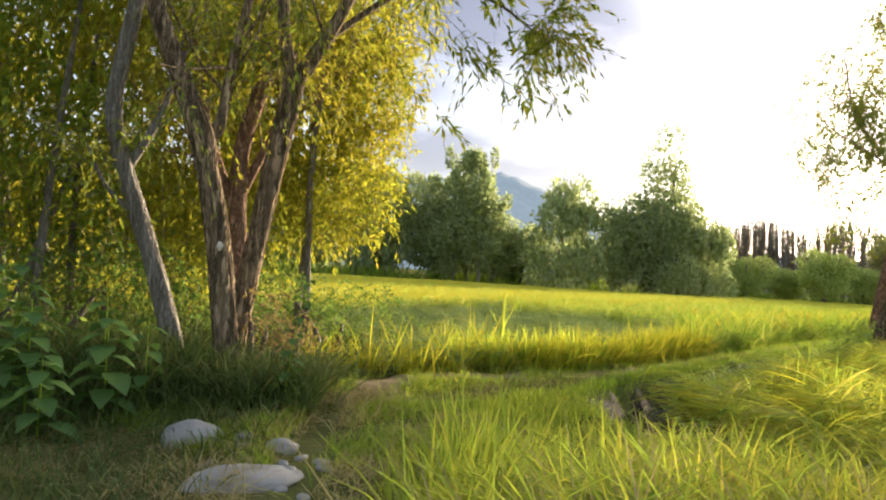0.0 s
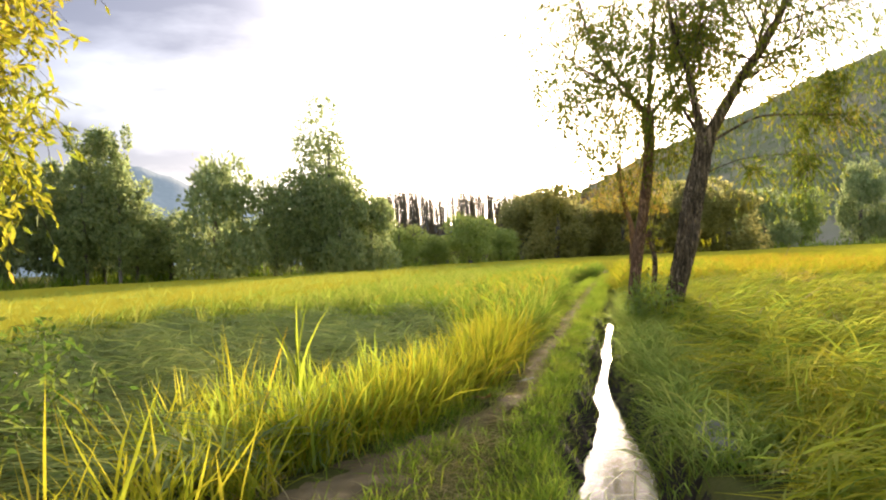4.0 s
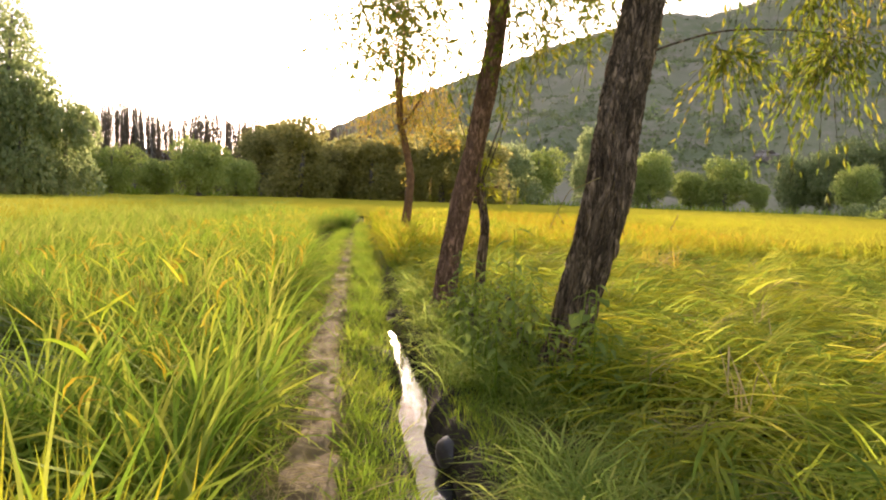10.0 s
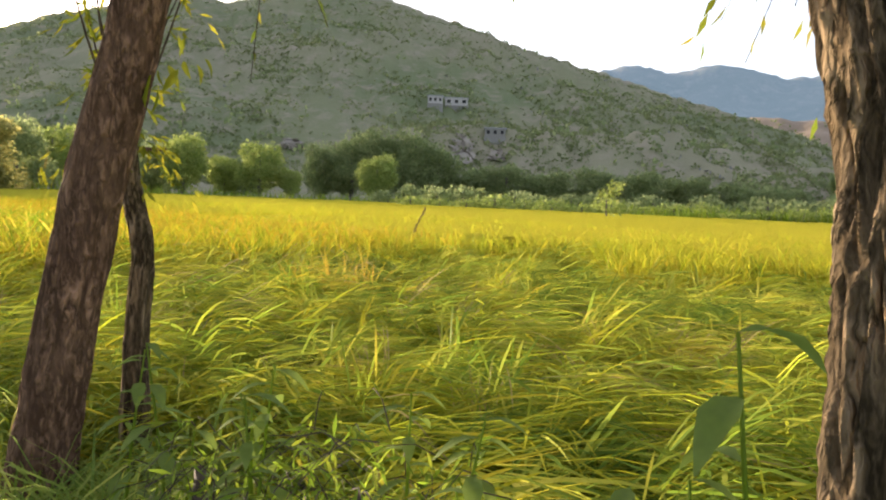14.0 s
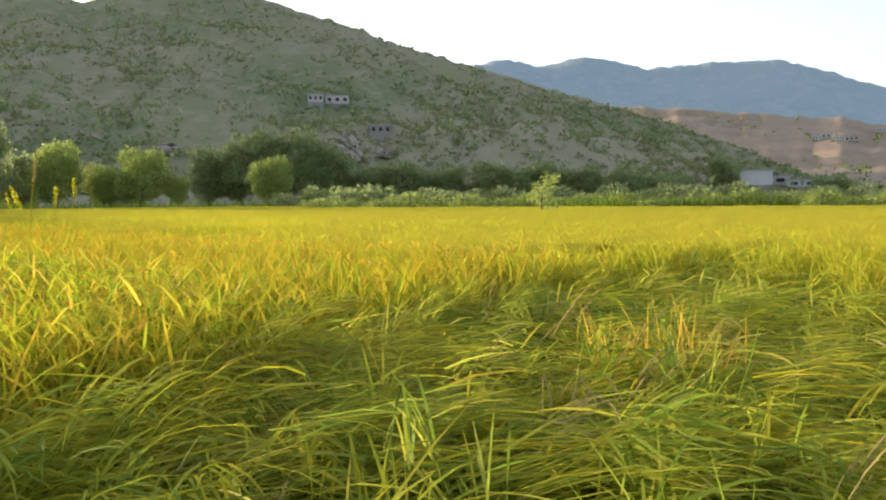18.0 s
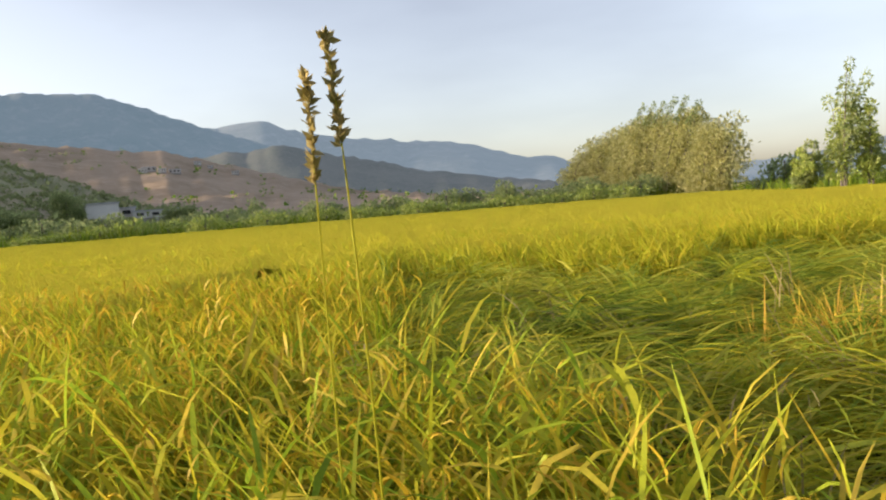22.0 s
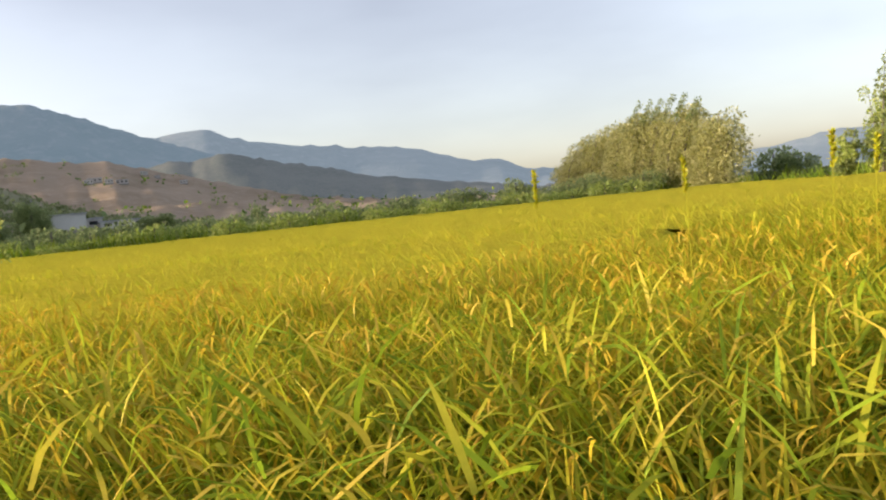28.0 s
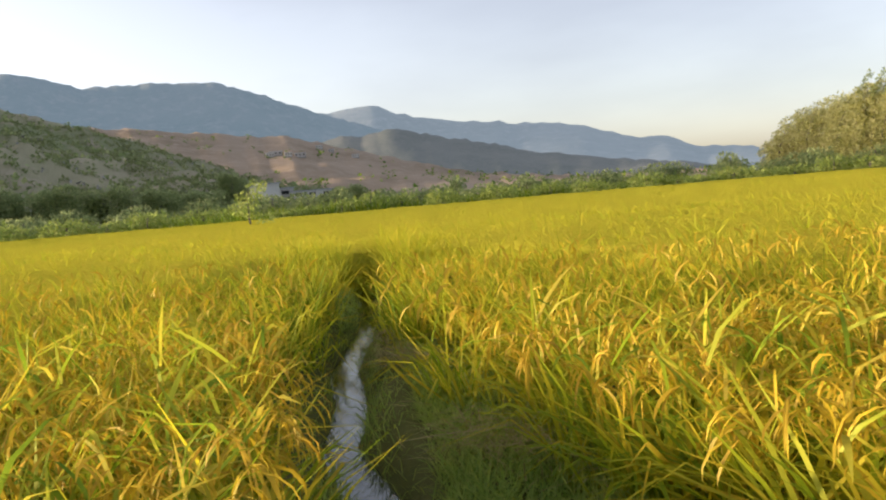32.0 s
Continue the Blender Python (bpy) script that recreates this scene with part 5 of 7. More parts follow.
def tan_tree():
    root = near_tree("poplar_tree", "young tree with smooth tan bark, knots and few yellow leaves",
              [(17.57, 29.02, -0.35), (17.59, 28.95, 0.3), (17.596, 28.9, 0.6), (17.60, 28.845, 0.9), (17.61, 28.81, 1.2), (17.635, 28.82, 1.5), (17.66, 28.84, 1.8), (17.63, 28.9, 2.2), (17.53, 28.98, 2.7), (17.44, 29.06, 3.2), (17.3, 29.1, 4.5)],
              [0.17, 0.125, 0.117, 0.108, 0.104, 0.104, 0.100, 0.092, 0.085, 0.08, 0.05],
              [([(17.655, 28.89, 1.325), (17.70, 28.98, 1.33), (17.80, 29.05, 1.34), (17.92, 29.13, 1.40), (18.02, 29.24, 1.55), (18.06, 29.32, 1.69), (18.06, 29.36, 1.82)], 0.012, 0.003, 0, 0.5),
               ([(17.64, 28.78, 1.73), (17.50, 28.70, 1.69), (17.36, 28.62, 1.675), (17.29, 28.55, 1.68), (17.25, 28.46, 1.62), (17.23, 28.41, 1.53)], 0.009, 0.002, 0, 0.4),
               ([(17.30, 28.57, 1.68), (17.24, 28.42, 1.69), (17.16, 28.30, 1.75)], 0.004, 0.0015, 0, 0.4),
               ([(17.58, 28.76, 1.68), (17.45, 28.72, 1.58), (17.37, 28.68, 1.52)], 0.003, 0.0012, 0, 0.4),
               ([(17.40, 28.9, 2.7), (17.0, 28.5, 3.6), (16.8, 28.2, 4.6), (16.7, 28.1, 5.6)], 0.045, 0.015, 8, 1.1),
               ([(17.2, 28.84, 3.8), (17.5, 29.1, 4.8), (17.6, 29.2, 6.2)], 0.045, 0.015, 9, 1.1),
               ([(17.36, 28.86, 3.0), (17.9, 28.8, 3.8), (18.4, 28.8, 4.7)], 0.04, 0.012, 7, 1.0)],
              M_BARK_TAN, M_AUTUMN, per=5, leaf=0.052, twig=0.2, droop=0.9, gap=0.05, furrow=0.05, grain=1.0, sides=48, rings=14, seed=15.0, wide=0.6,
              fill=[((17.1, 28.8, 4.3), (1.4, 1.4, 0.8), 900), ((17.3, 28.9, 5.4), (1.7, 1.7, 1.0), 1900), ((18.0, 28.7, 3.5), (1.0, 1.0, 0.7), 760), ((17.1, 29.0, 3.2), (1.1, 1.1, 0.6), 620), ((17.3, 28.8, 6.6), (1.3, 1.3, 0.9), 900), ((18.3, 28.4, 2.75), (0.5, 0.5, 0.25), 110)],
              fine_limbs=[[(17.75, 29.2, 2.25), (17.8, 29.3, 2.12), (17.8, 29.32, 2.05)]])
    add_leaves(root, [(17.20, 28.45, 1.56), (17.22, 28.43, 1.60), (17.25, 28.46, 1.66), (17.30, 28.56, 1.69), (17.34, 28.62, 1.71), (17.38, 28.70, 1.60), (17.41, 28.76, 1.72), (17.37, 28.69, 1.56), (17.36, 28.66, 1.74), (17.55, 29.06, 1.68), (17.56, 29.05, 1.63), (17.86, 28.95, 1.33), (17.82, 28.98, 1.31), (17.84, 28.92, 1.34), (18.06, 29.33, 1.68), (18.07, 29.37, 1.79), (18.04, 29.3, 1.79), (17.62, 29.08, 1.72), (17.66, 29.1, 1.75), (17.7, 29.12, 1.7)], 0.035, M_AUTUMN, 0.6)
    def skin(z, deg, out=0.0):
        """A place on the bark at a height and a compass side of the trunk."""
        heights = (0.3, 0.6, 0.9, 1.2, 1.5, 1.8)
        r = np.interp(z, heights, (0.125, 0.117, 0.108, 0.104, 0.104, 0.100)) + out
        return np.array([np.interp(z, heights, (17.59, 17.596, 17.60, 17.61, 17.635, 17.66)) + r * math.cos(radians(deg)),
                         np.interp(z, heights, (28.95, 28.9, 28.845, 28.81, 28.82, 28.84)) + r * math.sin(radians(deg)), z])
    for z, deg, way in ((1.385, 140, (0.02, 0.26, -0.10)), (0.97, 78, (0.03, 0.13, -0.03))):
        at = skin(z, deg, -0.03)
        out, way = skin(z, deg, 0.03) - at, np.array(way)
        twig = empty("broken_branch", "broken dark branch stub on the tan trunk", "branch", at)
        part("stub", mesh_poly("stub", *tube([(0, 0, 0), out, out + way * 0.3 + (0, 0, 0.02), out + way * 0.65 + (0, 0, 0.015), out + way], [0.010, 0.006, 0.0045, 0.003, 0.0015], 8, 4, 0.1, 2.0, z), M_BARK), twig)
    scar = empty("bark_scar", "dark split wound in the tan bark of the trunk", "bark", skin(0.95, 146, -0.01))
    line = [skin(z, deg, out) - skin(0.95, 146, -0.01) for z, deg, out in ((0.92, 144, -0.012), (1.02, 145, -0.006), (1.12, 146, -0.008), (1.22, 145, -0.008), (1.30, 147, -0.007), (1.37, 148, -0.006), (1.42, 146, -0.016))]
    part("split", mesh_poly("split", *tube(line, [0.002, 0.006, 0.010, 0.016, 0.019, 0.020, 0.006], 18, 8, 0.5, 3.0, 9.0), M_BARK), scar)
    for z, deg, r in ((1.66, 124, 0.030), (1.74, 140, 0.026), (1.60, 112, 0.018), (0.86, 120, 0.02)):
        k = empty("bark_knot", "brown knot swelling on the tan trunk", "bark", skin(z, deg, -0.012))
        part("knot", mesh_poly("knot", *tube([(0, 0, -0.06), (0, 0, -0.03), (0.004, 0, 0.0), (0, 0, 0.03), (0, 0, 0.06)], [0.004, r * 0.8, r, r * 0.7, 0.004], 24, 8, 0.45, 1.5, z), M_BARK_TAN, True), k)


def willow_clump():
    """The shaded group of trunks at the start of the path."""
    near_tree("willow_tree", "dark willow trunk with a knotted fork in the shady clump",
              [(-1.82, 7.67, -0.2), (-1.89, 7.65, 0.4), (-1.97, 7.64, 1.0), (-2.05, 7.63, 1.5), (-2.16, 7.61, 2.0), (-2.25, 7.59, 2.35), (-2.45, 7.56, 2.85), (-2.72, 7.52, 3.5), (-3.0, 7.5, 4.4)],
              [0.15, 0.115, 0.11, 0.108, 0.105, 0.118, 0.092, 0.08, 0.065],
              [([(-2.26, 7.77, 2.3), (-2.14, 7.8, 2.5), (-2.1, 7.85, 2.9), (-2.0, 7.9, 3.6), (-1.8, 8.0, 4.6)], 0.07, 0.03, 6, 1.4),
               ([(-2.9, 7.7, 4.0), (-2.4, 7.9, 5.0), (-1.4, 8.6, 5.6), (-0.4, 9.4, 5.5)], 0.05, 0.02, 8, 1.3)],
              M_BARK, M_WILLOW, per=8, leaf=0.085, furrow=0.19, grain=5.0, sides=76, rings=18, seed=21.0)
    cut = empty("pruning_scar", "pale fresh pruning scar on the dark willow trunk", "bark", (-1.985, 7.535, 1.33))
    part("wood", mesh_poly("wood", *tube([(0.0, 0.035, -0.055), (0.0, 0.02, -0.03), (0.0, 0.012, 0.0), (0.0, 0.02, 0.03), (0.0, 0.035, 0.05)], [0.006, 0.026, 0.034, 0.026, 0.006], 16, 4, 0.2, 1.5, 2.0), M_PALE_WOOD, True), cut)
    near_tree("willow_tree", "dark willow trunk forking high in the shady clump",
              [(-2.05, 8.33, -0.2), (-1.975, 8.36, 0.5), (-1.9, 8.39, 1.1), (-1.785, 8.44, 1.9), (-1.655, 8.49, 2.7), (-1.6, 8.51, 3.15)],
              [0.14, 0.108, 0.105, 0.105, 0.105, 0.11],
              [([(-1.6, 8.5, 3.1), (-1.75, 8.5, 3.7), (-1.8, 8.6, 4.8)], 0.085, 0.04, 5, 1.3),
               ([(-1.6, 8.5, 3.1), (-1.3, 8.55, 3.6), (-0.95, 8.6, 4.3), (-0.4, 8.8, 5.0)], 0.09, 0.035, 7, 1.3),
               ([(-1.3, 8.55, 3.6), (-0.5, 9.2, 4.4), (0.4, 9.9, 4.6), (1.1, 10.3, 4.3)], 0.04, 0.012, 6, 0.8)],
              M_BARK, M_WILLOW, per=12, leaf=0.135, twig=0.42, droop=0.5, furrow=0.17, grain=5.0, sides=70, rings=24, seed=29.0, wide=0.24,
              fine_limbs=[[(-0.3, 9.3, 4.1), (0.3, 9.8, 3.9), (0.8, 10.2, 3.6)], [(0.4, 9.9, 4.5), (1.0, 10.3, 4.2), (1.6, 10.6, 3.9)], [(-0.9, 9.4, 3.7), (-0.4, 9.7, 3.3), (0.0, 9.9, 3.0)], [(-0.6, 9.2, 4.2), (0.0, 9.6, 3.9), (0.5, 9.9, 3.7)], [(0.2, 9.7, 4.2), (0.8, 10.1, 3.9), (1.2, 10.4, 3.7)], [(0.6, 10.0, 4.4), (1.3, 10.9, 4.3), (1.9, 11.3, 4.1)]])
    near_tree("willow_tree", "grey leaning willow trunk in the shady clump",
              [(-2.43, 8.22, -0.2), (-2.61, 8.16, 0.5), (-2.77, 8.11, 1.05), (-2.92, 8.06, 1.5), (-3.12, 7.99, 2.1), (-3.24, 7.96, 2.65), (-3.15, 7.95, 3.3), (-3.0, 7.95, 4.2)],
              [0.13, 0.10, 0.092, 0.088, 0.085, 0.082, 0.078, 0.065],
              [([(-3.1, 8.0, 2.0), (-2.85, 8.15, 2.6), (-2.7, 8.3, 3.3)], 0.05, 0.025, 5, 1.0), ([(-2.95, 8.05, 1.55), (-3.25, 7.95, 1.85), (-3.45, 7.9, 2.25)], 0.03, 0.012, 3, 0.7)],
              M_BARK_GREY, M_WILLOW, per=8, leaf=0.085, furrow=0.10, sides=40, rings=12, seed=37.0)
    near_tree("willow_tree", "thin dark willow trunks behind the shady clump",
              [(-2.3, 9.4, -0.2), (-2.3, 9.4, 1.2), (-2.35, 9.4, 2.4), (-2.1, 9.4, 3.4)], [0.12, 0.10, 0.095, 0.08],
              [([(-2.3, 9.4, 2.0), (-2.0, 9.5, 2.8), (-1.8, 9.5, 3.8)], 0.06, 0.03, 6, 1.2), ([(-2.3, 9.4, 1.6), (-2.7, 9.4, 2.6), (-3.0, 9.4, 3.8)], 0.06, 0.03, 6, 1.2)],
              M_BARK_RED, M_WILLOW_GOLD, per=9, leaf=0.09, furrow=0.10, sides=28, rings=8, seed=41.0)


def thicket(name, label, mat, lobes, count, twig, leaf, wide=0.22, droop=0.8, stems=6, bark=M_BARK_GREY):
    """A leafy mass of hanging twigs over lobes (centre, radii), on a few stems."""
    root = empty(name, label, "tree", (lobes[0][0][0], lobes[0][0][1], -0.2))
    shift = np.array(root.location)
    base = []
    share = np.array([l[1][0] * l[1][2] for l in lobes])
    for (c, r), k in zip(lobes, (count * share / share.sum()).astype(int)):
        d = rng.normal(0, 1, (k, 3))
        d /= np.linalg.norm(d, axis=1)[:, None]
        q = rng.uniform(0.3, 1.0, k)[:, None] ** 0.6
        base.append(np.array(c) + d * np.array(r) * q)
    base = np.concatenate(base) - shift
    way = rng.normal(0, 0.7, base.shape) + np.array([0, 0, 0.25])
    tw, lv = twigs_from(base, way, twig, droop, leaf, 0.06, wide)
    for k in range(stems):
        c, r = lobes[k % len(lobes)]
        end = np.array(c) + rng.normal(0, 0.3, 3) * np.array(r) - shift
        foot = np.array([end[0] * 0.6 + rng.normal(0, 0.3), end[1] * 0.6 + rng.normal(0, 0.3), 0.0])
        part("stem", mesh_poly("stem", *tube([foot, (foot + end) / 2 + rng.normal(0, 0.12, 3), end], [0.06, 0.045, 0.02], 8, 4, 0.1, 2.0, k), bark, True), root)
    part("twig_mass", mesh_poly("twig_mass", *tw, M_TWIG), root)
    part("foliage", mesh_poly("foliage", *lv, mat), root)


def thickets():
    thicket("willow_tree", "bright yellow-green backlit willow behind the clump", M_WILLOW_GOLD,
            [((-2.4, 13.0, 3.4), (1.9, 1.6, 2.0)), ((-2.0, 12.6, 5.2), (1.9, 1.6, 1.6)), ((-1.6, 12.4, 2.3), (1.0, 1.0, 0.9)), ((-3.6, 12.0, 2.6), (1.6, 1.4, 1.8)), ((-2.8, 11.2, 5.0), (2.0, 1.5, 1.6)), ((-1.3, 12.6, 4.0), (0.9, 1.0, 1.2))], 12500, 0.34, 0.11, 0.30, droop=0.45, stems=2)
    thicket("willow_tree", "yellow-green willow foliage filling the shady clump", M_WILLOW_GOLD,
            [((-4.8, 10.6, 3.0), (2.0, 1.5, 2.2)), ((-3.6, 9.9, 4.6), (1.8, 1.3, 1.6)), ((-6.4, 10.4, 4.0), (2.0, 1.6, 2.4)), ((-3.2, 10.2, 1.8), (1.2, 1.0, 1.0)), ((-5.2, 10.8, 5.6), (2.6, 1.5, 1.6))], 4600, 0.45, 0.105, 0.28, stems=3)
    # the last three lobes are added, mostly unseen, to shade the ground
    thicket("willow_tree", "green leafy willow branches at the clump edge, partly added for shade", M_LEAFY,
            [((-5.2, 8.8, 2.2), (1.3, 1.2, 1.6)), ((-6.2, 8.0, 3.8), (1.6, 1.3, 2.0)), ((-4.6, 8.4, 4.6), (1.4, 1.1, 1.2)), ((-8.0, 9.5, 3.4), (2.0, 2.0, 2.8)), ((-6.6, 8.6, 1.6), (1.6, 1.2, 1.5)), ((-4.2, 9.4, 2.6), (1.0, 0.7, 1.2)), ((-5.6, 6.3, 2.6), (1.2, 1.2, 1.9)), ((-6.4, 4.8, 2.4), (1.5, 1.5, 2.2)), ((-4.2, 7.5, 4.7), (1.6, 1.4, 0.9))], 5200, 0.42, 0.125, 0.3)
    thicket("willow_tree", "yellow-green willow foliage deep behind the clump", M_WILLOW_GOLD,
            [((-6.0, 14.5, 3.0), (4.5, 1.5, 3.0)), ((-7.5, 14.0, 6.0), (4.5, 1.5, 2.4)), ((-3.2, 15.2, 4.6), (2.0, 1.2, 2.2)), ((-10.5, 11.5, 3.6), (2.0, 2.4, 3.4))], 3200, 0.5, 0.19, 0.42)
    thicket("shrub", "dark green undergrowth shrub below the willows", M_UNDER,
            [((-4.4, 7.6, 0.6), (1.1, 0.9, 0.7)), ((-5.6, 7.2, 0.8), (1.3, 1.0, 1.0)), ((-3.4, 8.9, 0.7), (1.0, 0.6, 0.7)), ((-6.6, 6.6, 1.0), (1.2, 1.2, 1.1)), ((-4.0, 9.8, 0.8), (1.2, 0.8, 0.8))], 2800, 0.32, 0.085, 0.36, 0.5, 8, M_TWIG)
    thicket("shrub", "dark leafy shrub hiding the field behind the clump", M_UNDER,
            [((-2.0, 10.6, 0.6), (0.9, 0.7, 0.6)), ((-1.1, 11.8, 0.5), (0.8, 0.8, 0.5)), ((-3.4, 12.4, 0.9), (1.6, 0.9, 0.9))], 1300, 0.3, 0.08, 0.34, 0.5, 4, M_TWIG)
    thicket("dry_shrub", "dry reddish brown shrub at the foot of the willow", M_DRY, [((-1.6, 8.05, 0.55), (0.4, 0.4, 0.4)), ((-1.35, 7.95, 0.35), (0.36, 0.34, 0.3))], 260, 0.25, 0.055, 0.4, 0.4, 5, M_TWIG)
    thicket("shrub", "leafy green bush along the ditch beside the willows", M_GRASS,
            [((9.75, 18.35, 0.3), (0.5, 0.45, 0.35)), ((10.1, 18.9, 0.25), (0.5, 0.4, 0.3)), ((9.3, 17.7, 0.2), (0.4, 0.4, 0.3))], 520, 0.28, 0.07, 0.16, 0.7, 4, M_TWIG)


big_willow()
burl()
slim_willow()
pollard_stump()
tan_tree()
willow_clump()
thickets()


# ---------------------------------------------------------------- rice and grass
# the line that is trodden along the bank, kept clear of tall plants
TREAD = [(0.1, 0.1), (-0.1, 1.5), (-0.5, 2.9), (-0.7, 4.3), (-0.6, 5.5), (0.15, 8.0), (1.2, 10.1), (2.7, 11.7), (4.2, 13.3), (5.6, 14.9), (7.4, 17.2), (8.9, 19.3), (10.6, 21.7),
         (12.6, 24.5), (14.4, 27.1), (16.2, 30.0), (17.4, 31.8), (19.3, 34.6), (20.6, 36.2), (22.8, 38.0)]


def field_reach(x, y):
    az = np.degrees(np.arctan2(x - CENTRE[0], y - CENTRE[1]))
    az = np.where(az < -60, az + 360, az)
    return np.interp(az, [f[0] for f in FIELD], [f[1] for f in FIELD]) - np.hypot(x - CENTRE[0], y - CENTRE[1])


def lodged(x, y):
    """1 where the rice lies flat, 0 where it stands."""
    s, u = su(x, y)
    edge = np.minimum(12.5 + 3.0 * wave(x, y, 8.0, 71) + 1.2 * wave(x, y, 2.5, 76), 14.0)
    right = (u > np.where(s < 16.5, 1.75 + 0.3 * wave(x, y, 1.6, 77), 0.8)) & (u < edge) & (s > -4) & (s < np.where(u < 4.2, 22.8, 24.2) + 0.8 * wave(x, y, 3.0, 72))
    left = (u < np.where(s < 10.0, -0.85, np.where(s < 12.5, -1.7, -2.5)) - 0.25 * wave(x, y, 2.0, 73)) & (u > -8.5 + 1.2 * wave(x, y, 5.0, 74)) & (s > -0.5) & (s < 14.5 + 1.5 * wave(x, y, 2.6, 75))
    return right, left


def ditch_side(x, y):
    """True on the strip between the start of the path and the ditch."""
    return (y < 9.6) & (x < np.interp(y, [1.0, 6.0, 8.7, 9.6], [3.9, 2.7, 2.0, 2.4]) + 0.3)


def open_ground(x, y, ditch=0.36, path=0.34, cross=0.42):
    ok = (gap_to(DITCH, x, y) > ditch) & (gap_to(PATHLINE, x, y) > path) & (gap_to(CROSS, x, y) > cross)
    for tx, ty, r in ((9.3, 17.15, 0.25), (10.72, 20.1, 0.2), (11.26, 20.06, 0.14), (17.58, 28.92, 0.18), (-1.9, 7.65, 0.22), (-1.98, 8.38, 0.2)):
        ok &= np.hypot(x - tx, y - ty) > r
    return ok


def in_thicket(x, y):
    return (x < -0.9) & (y > 4.5) & (y < 14.5 + 0.5 * x) & (x > -14)


def spread_su(s0, s1, u0, u1, per_m2):
    n = int((s1 - s0) * abs(u1 - u0) * per_m2)
    return xy(rng.uniform(s0, s1, n), rng.uniform(min(u0, u1), max(u0, u1), n))


def standing_rice(s0, s1, u0, u1, hills, k, height, width, nseg, lift=0.0):
    """Upright hills of rice, k blades each."""
    x, y = spread_su(s0, s1, u0, u1, hills)
    a, b = lodged(x, y)
    s, _ = su(x, y)
    ok = open_ground(x, y, np.where(s > 17, 0.22, 0.42), np.where(s > 15, 0.2, 0.42), np.where(x > 29.5, 0.28, 0.5)) & ~a & ~b & ~in_thicket(x, y) & (field_reach(x, y) > 0)
    ok &= (gap_to(TREAD, x, y) > np.where(s > 14, 0.72, 0.6)) & ((wave(x, y, 0.6, 99) > -0.42) | (np.abs(x - 20) > 40))
    ok &= ~((gap_to(CROSS, x, y) < np.interp(x, [24.8, 26.5, 28.5, 31.0], [1.15, 0.82, 0.66, 0.42])) & (0.461 * (x - 26.9) + 0.887 * (y - 36.0) < 0))
    x, y = x[ok], y[ok]
    n = len(x)
    hh = height * (1 + 0.10 * wave(x, y, 4.0, 81) + rng.normal(0, 0.07, n))
    lean = 0.5 + 1.2 * wave(x, y, 5.0, 82)
    X, Y = np.repeat(x, k) + rng.normal(0, 0.055, n * k), np.repeat(y, k) + rng.normal(0, 0.055, n * k)
    H = np.repeat(hh, k) * rng.uniform(0.75, 1.12, n * k)
    head = rng.uniform(0, 2 * math.pi, n * k)
    near = np.repeat(lean, k)
    head = np.where(rng.uniform(0, 1, n * k) < 0.4, near + rng.normal(0, 0.6, n * k), head)
    e0 = np.radians(rng.uniform(64, 89, n * k))
    e1 = np.radians(rng.uniform(-70, 50, n * k))
    Z = ground_z(X, Y) + lift
    return strips(np.stack([X, Y, Z], -1), head, H * 1.12, e0, e1, width * rng.uniform(0.7, 1.3, n * k), nseg)


def panicles(s0, s1, u0, u1, per_m2, height, size=0.26, wide=0.016, nseg=4, turns=2):
    x, y = spread_su(s0, s1, u0, u1, per_m2)
    a, b = lodged(x, y)
    ok = open_ground(x, y, 0.36, 0.36, 0.36) & ~a & ~b & ~in_thicket(x, y) & (field_reach(x, y) > 0) & (gap_to(TREAD, x, y) > 0.7)
    ok &= ~((gap_to(CROSS, x, y) < np.interp(x, [24.8, 26.5, 28.5, 31.0], [1.05, 0.7, 0.5, 0.34])) & (0.461 * (x - 26.9) + 0.887 * (y - 36.0) < 0))
    x, y = x[ok], y[ok]
    n = len(x)
    z = ground_z(x, y) + height * (1 + 0.10 * wave(x, y, 4.0, 81)) * rng.uniform(0.72, 1.05, n)
    head = rng.uniform(0, 6.3, n)
    out = []
    for _ in range(turns):
        out.append(strips(np.stack([x, y, z], -1), head, size * rng.uniform(0.8, 1.2, n), np.radians(rng.uniform(-30, 45, n)), np.radians(rng.uniform(-105, -85, n)),
                          wide * rng.uniform(0.8, 1.3, n), nseg, 1.5, {4: [0.3, 0.9, 1.0, 0.8, 0], 3: [0.4, 1, 0.8, 0], 2: [0.5, 1, 0]}[nseg]))
    return out


def flag_leaves(s0, s1, u0, u1, per_m2, height):
    """Broad upper leaves of the rice, leaning every way over the crop."""
    x, y = spread_su(s0, s1, u0, u1, per_m2)
    a, b = lodged(x, y)
    ok = open_ground(x, y, 0.4, 0.4, 0.5) & ~a & ~b & (gap_to(TREAD, x, y) > 0.75)
    ok &= ~((gap_to(CROSS, x, y) < np.interp(x, [24.8, 26.5, 28.5, 31.0], [1.15, 0.78, 0.58, 0.38])) & (0.461 * (x - 26.9) + 0.887 * (y - 36.0) < 0))
    x, y = x[ok], y[ok]
    n = len(x)
    z = ground_z(x, y) + height * rng.uniform(0.45, 0.92, n)
    return strips(np.stack([x, y, z], -1), rng.uniform(0, 6.3, n), rng.uniform(0.22, 0.46, n), np.radians(rng.uniform(15, 80, n)), np.radians(rng.uniform(-60, 40, n)), rng.uniform(0.013, 0.027, n), 3, 0.8)


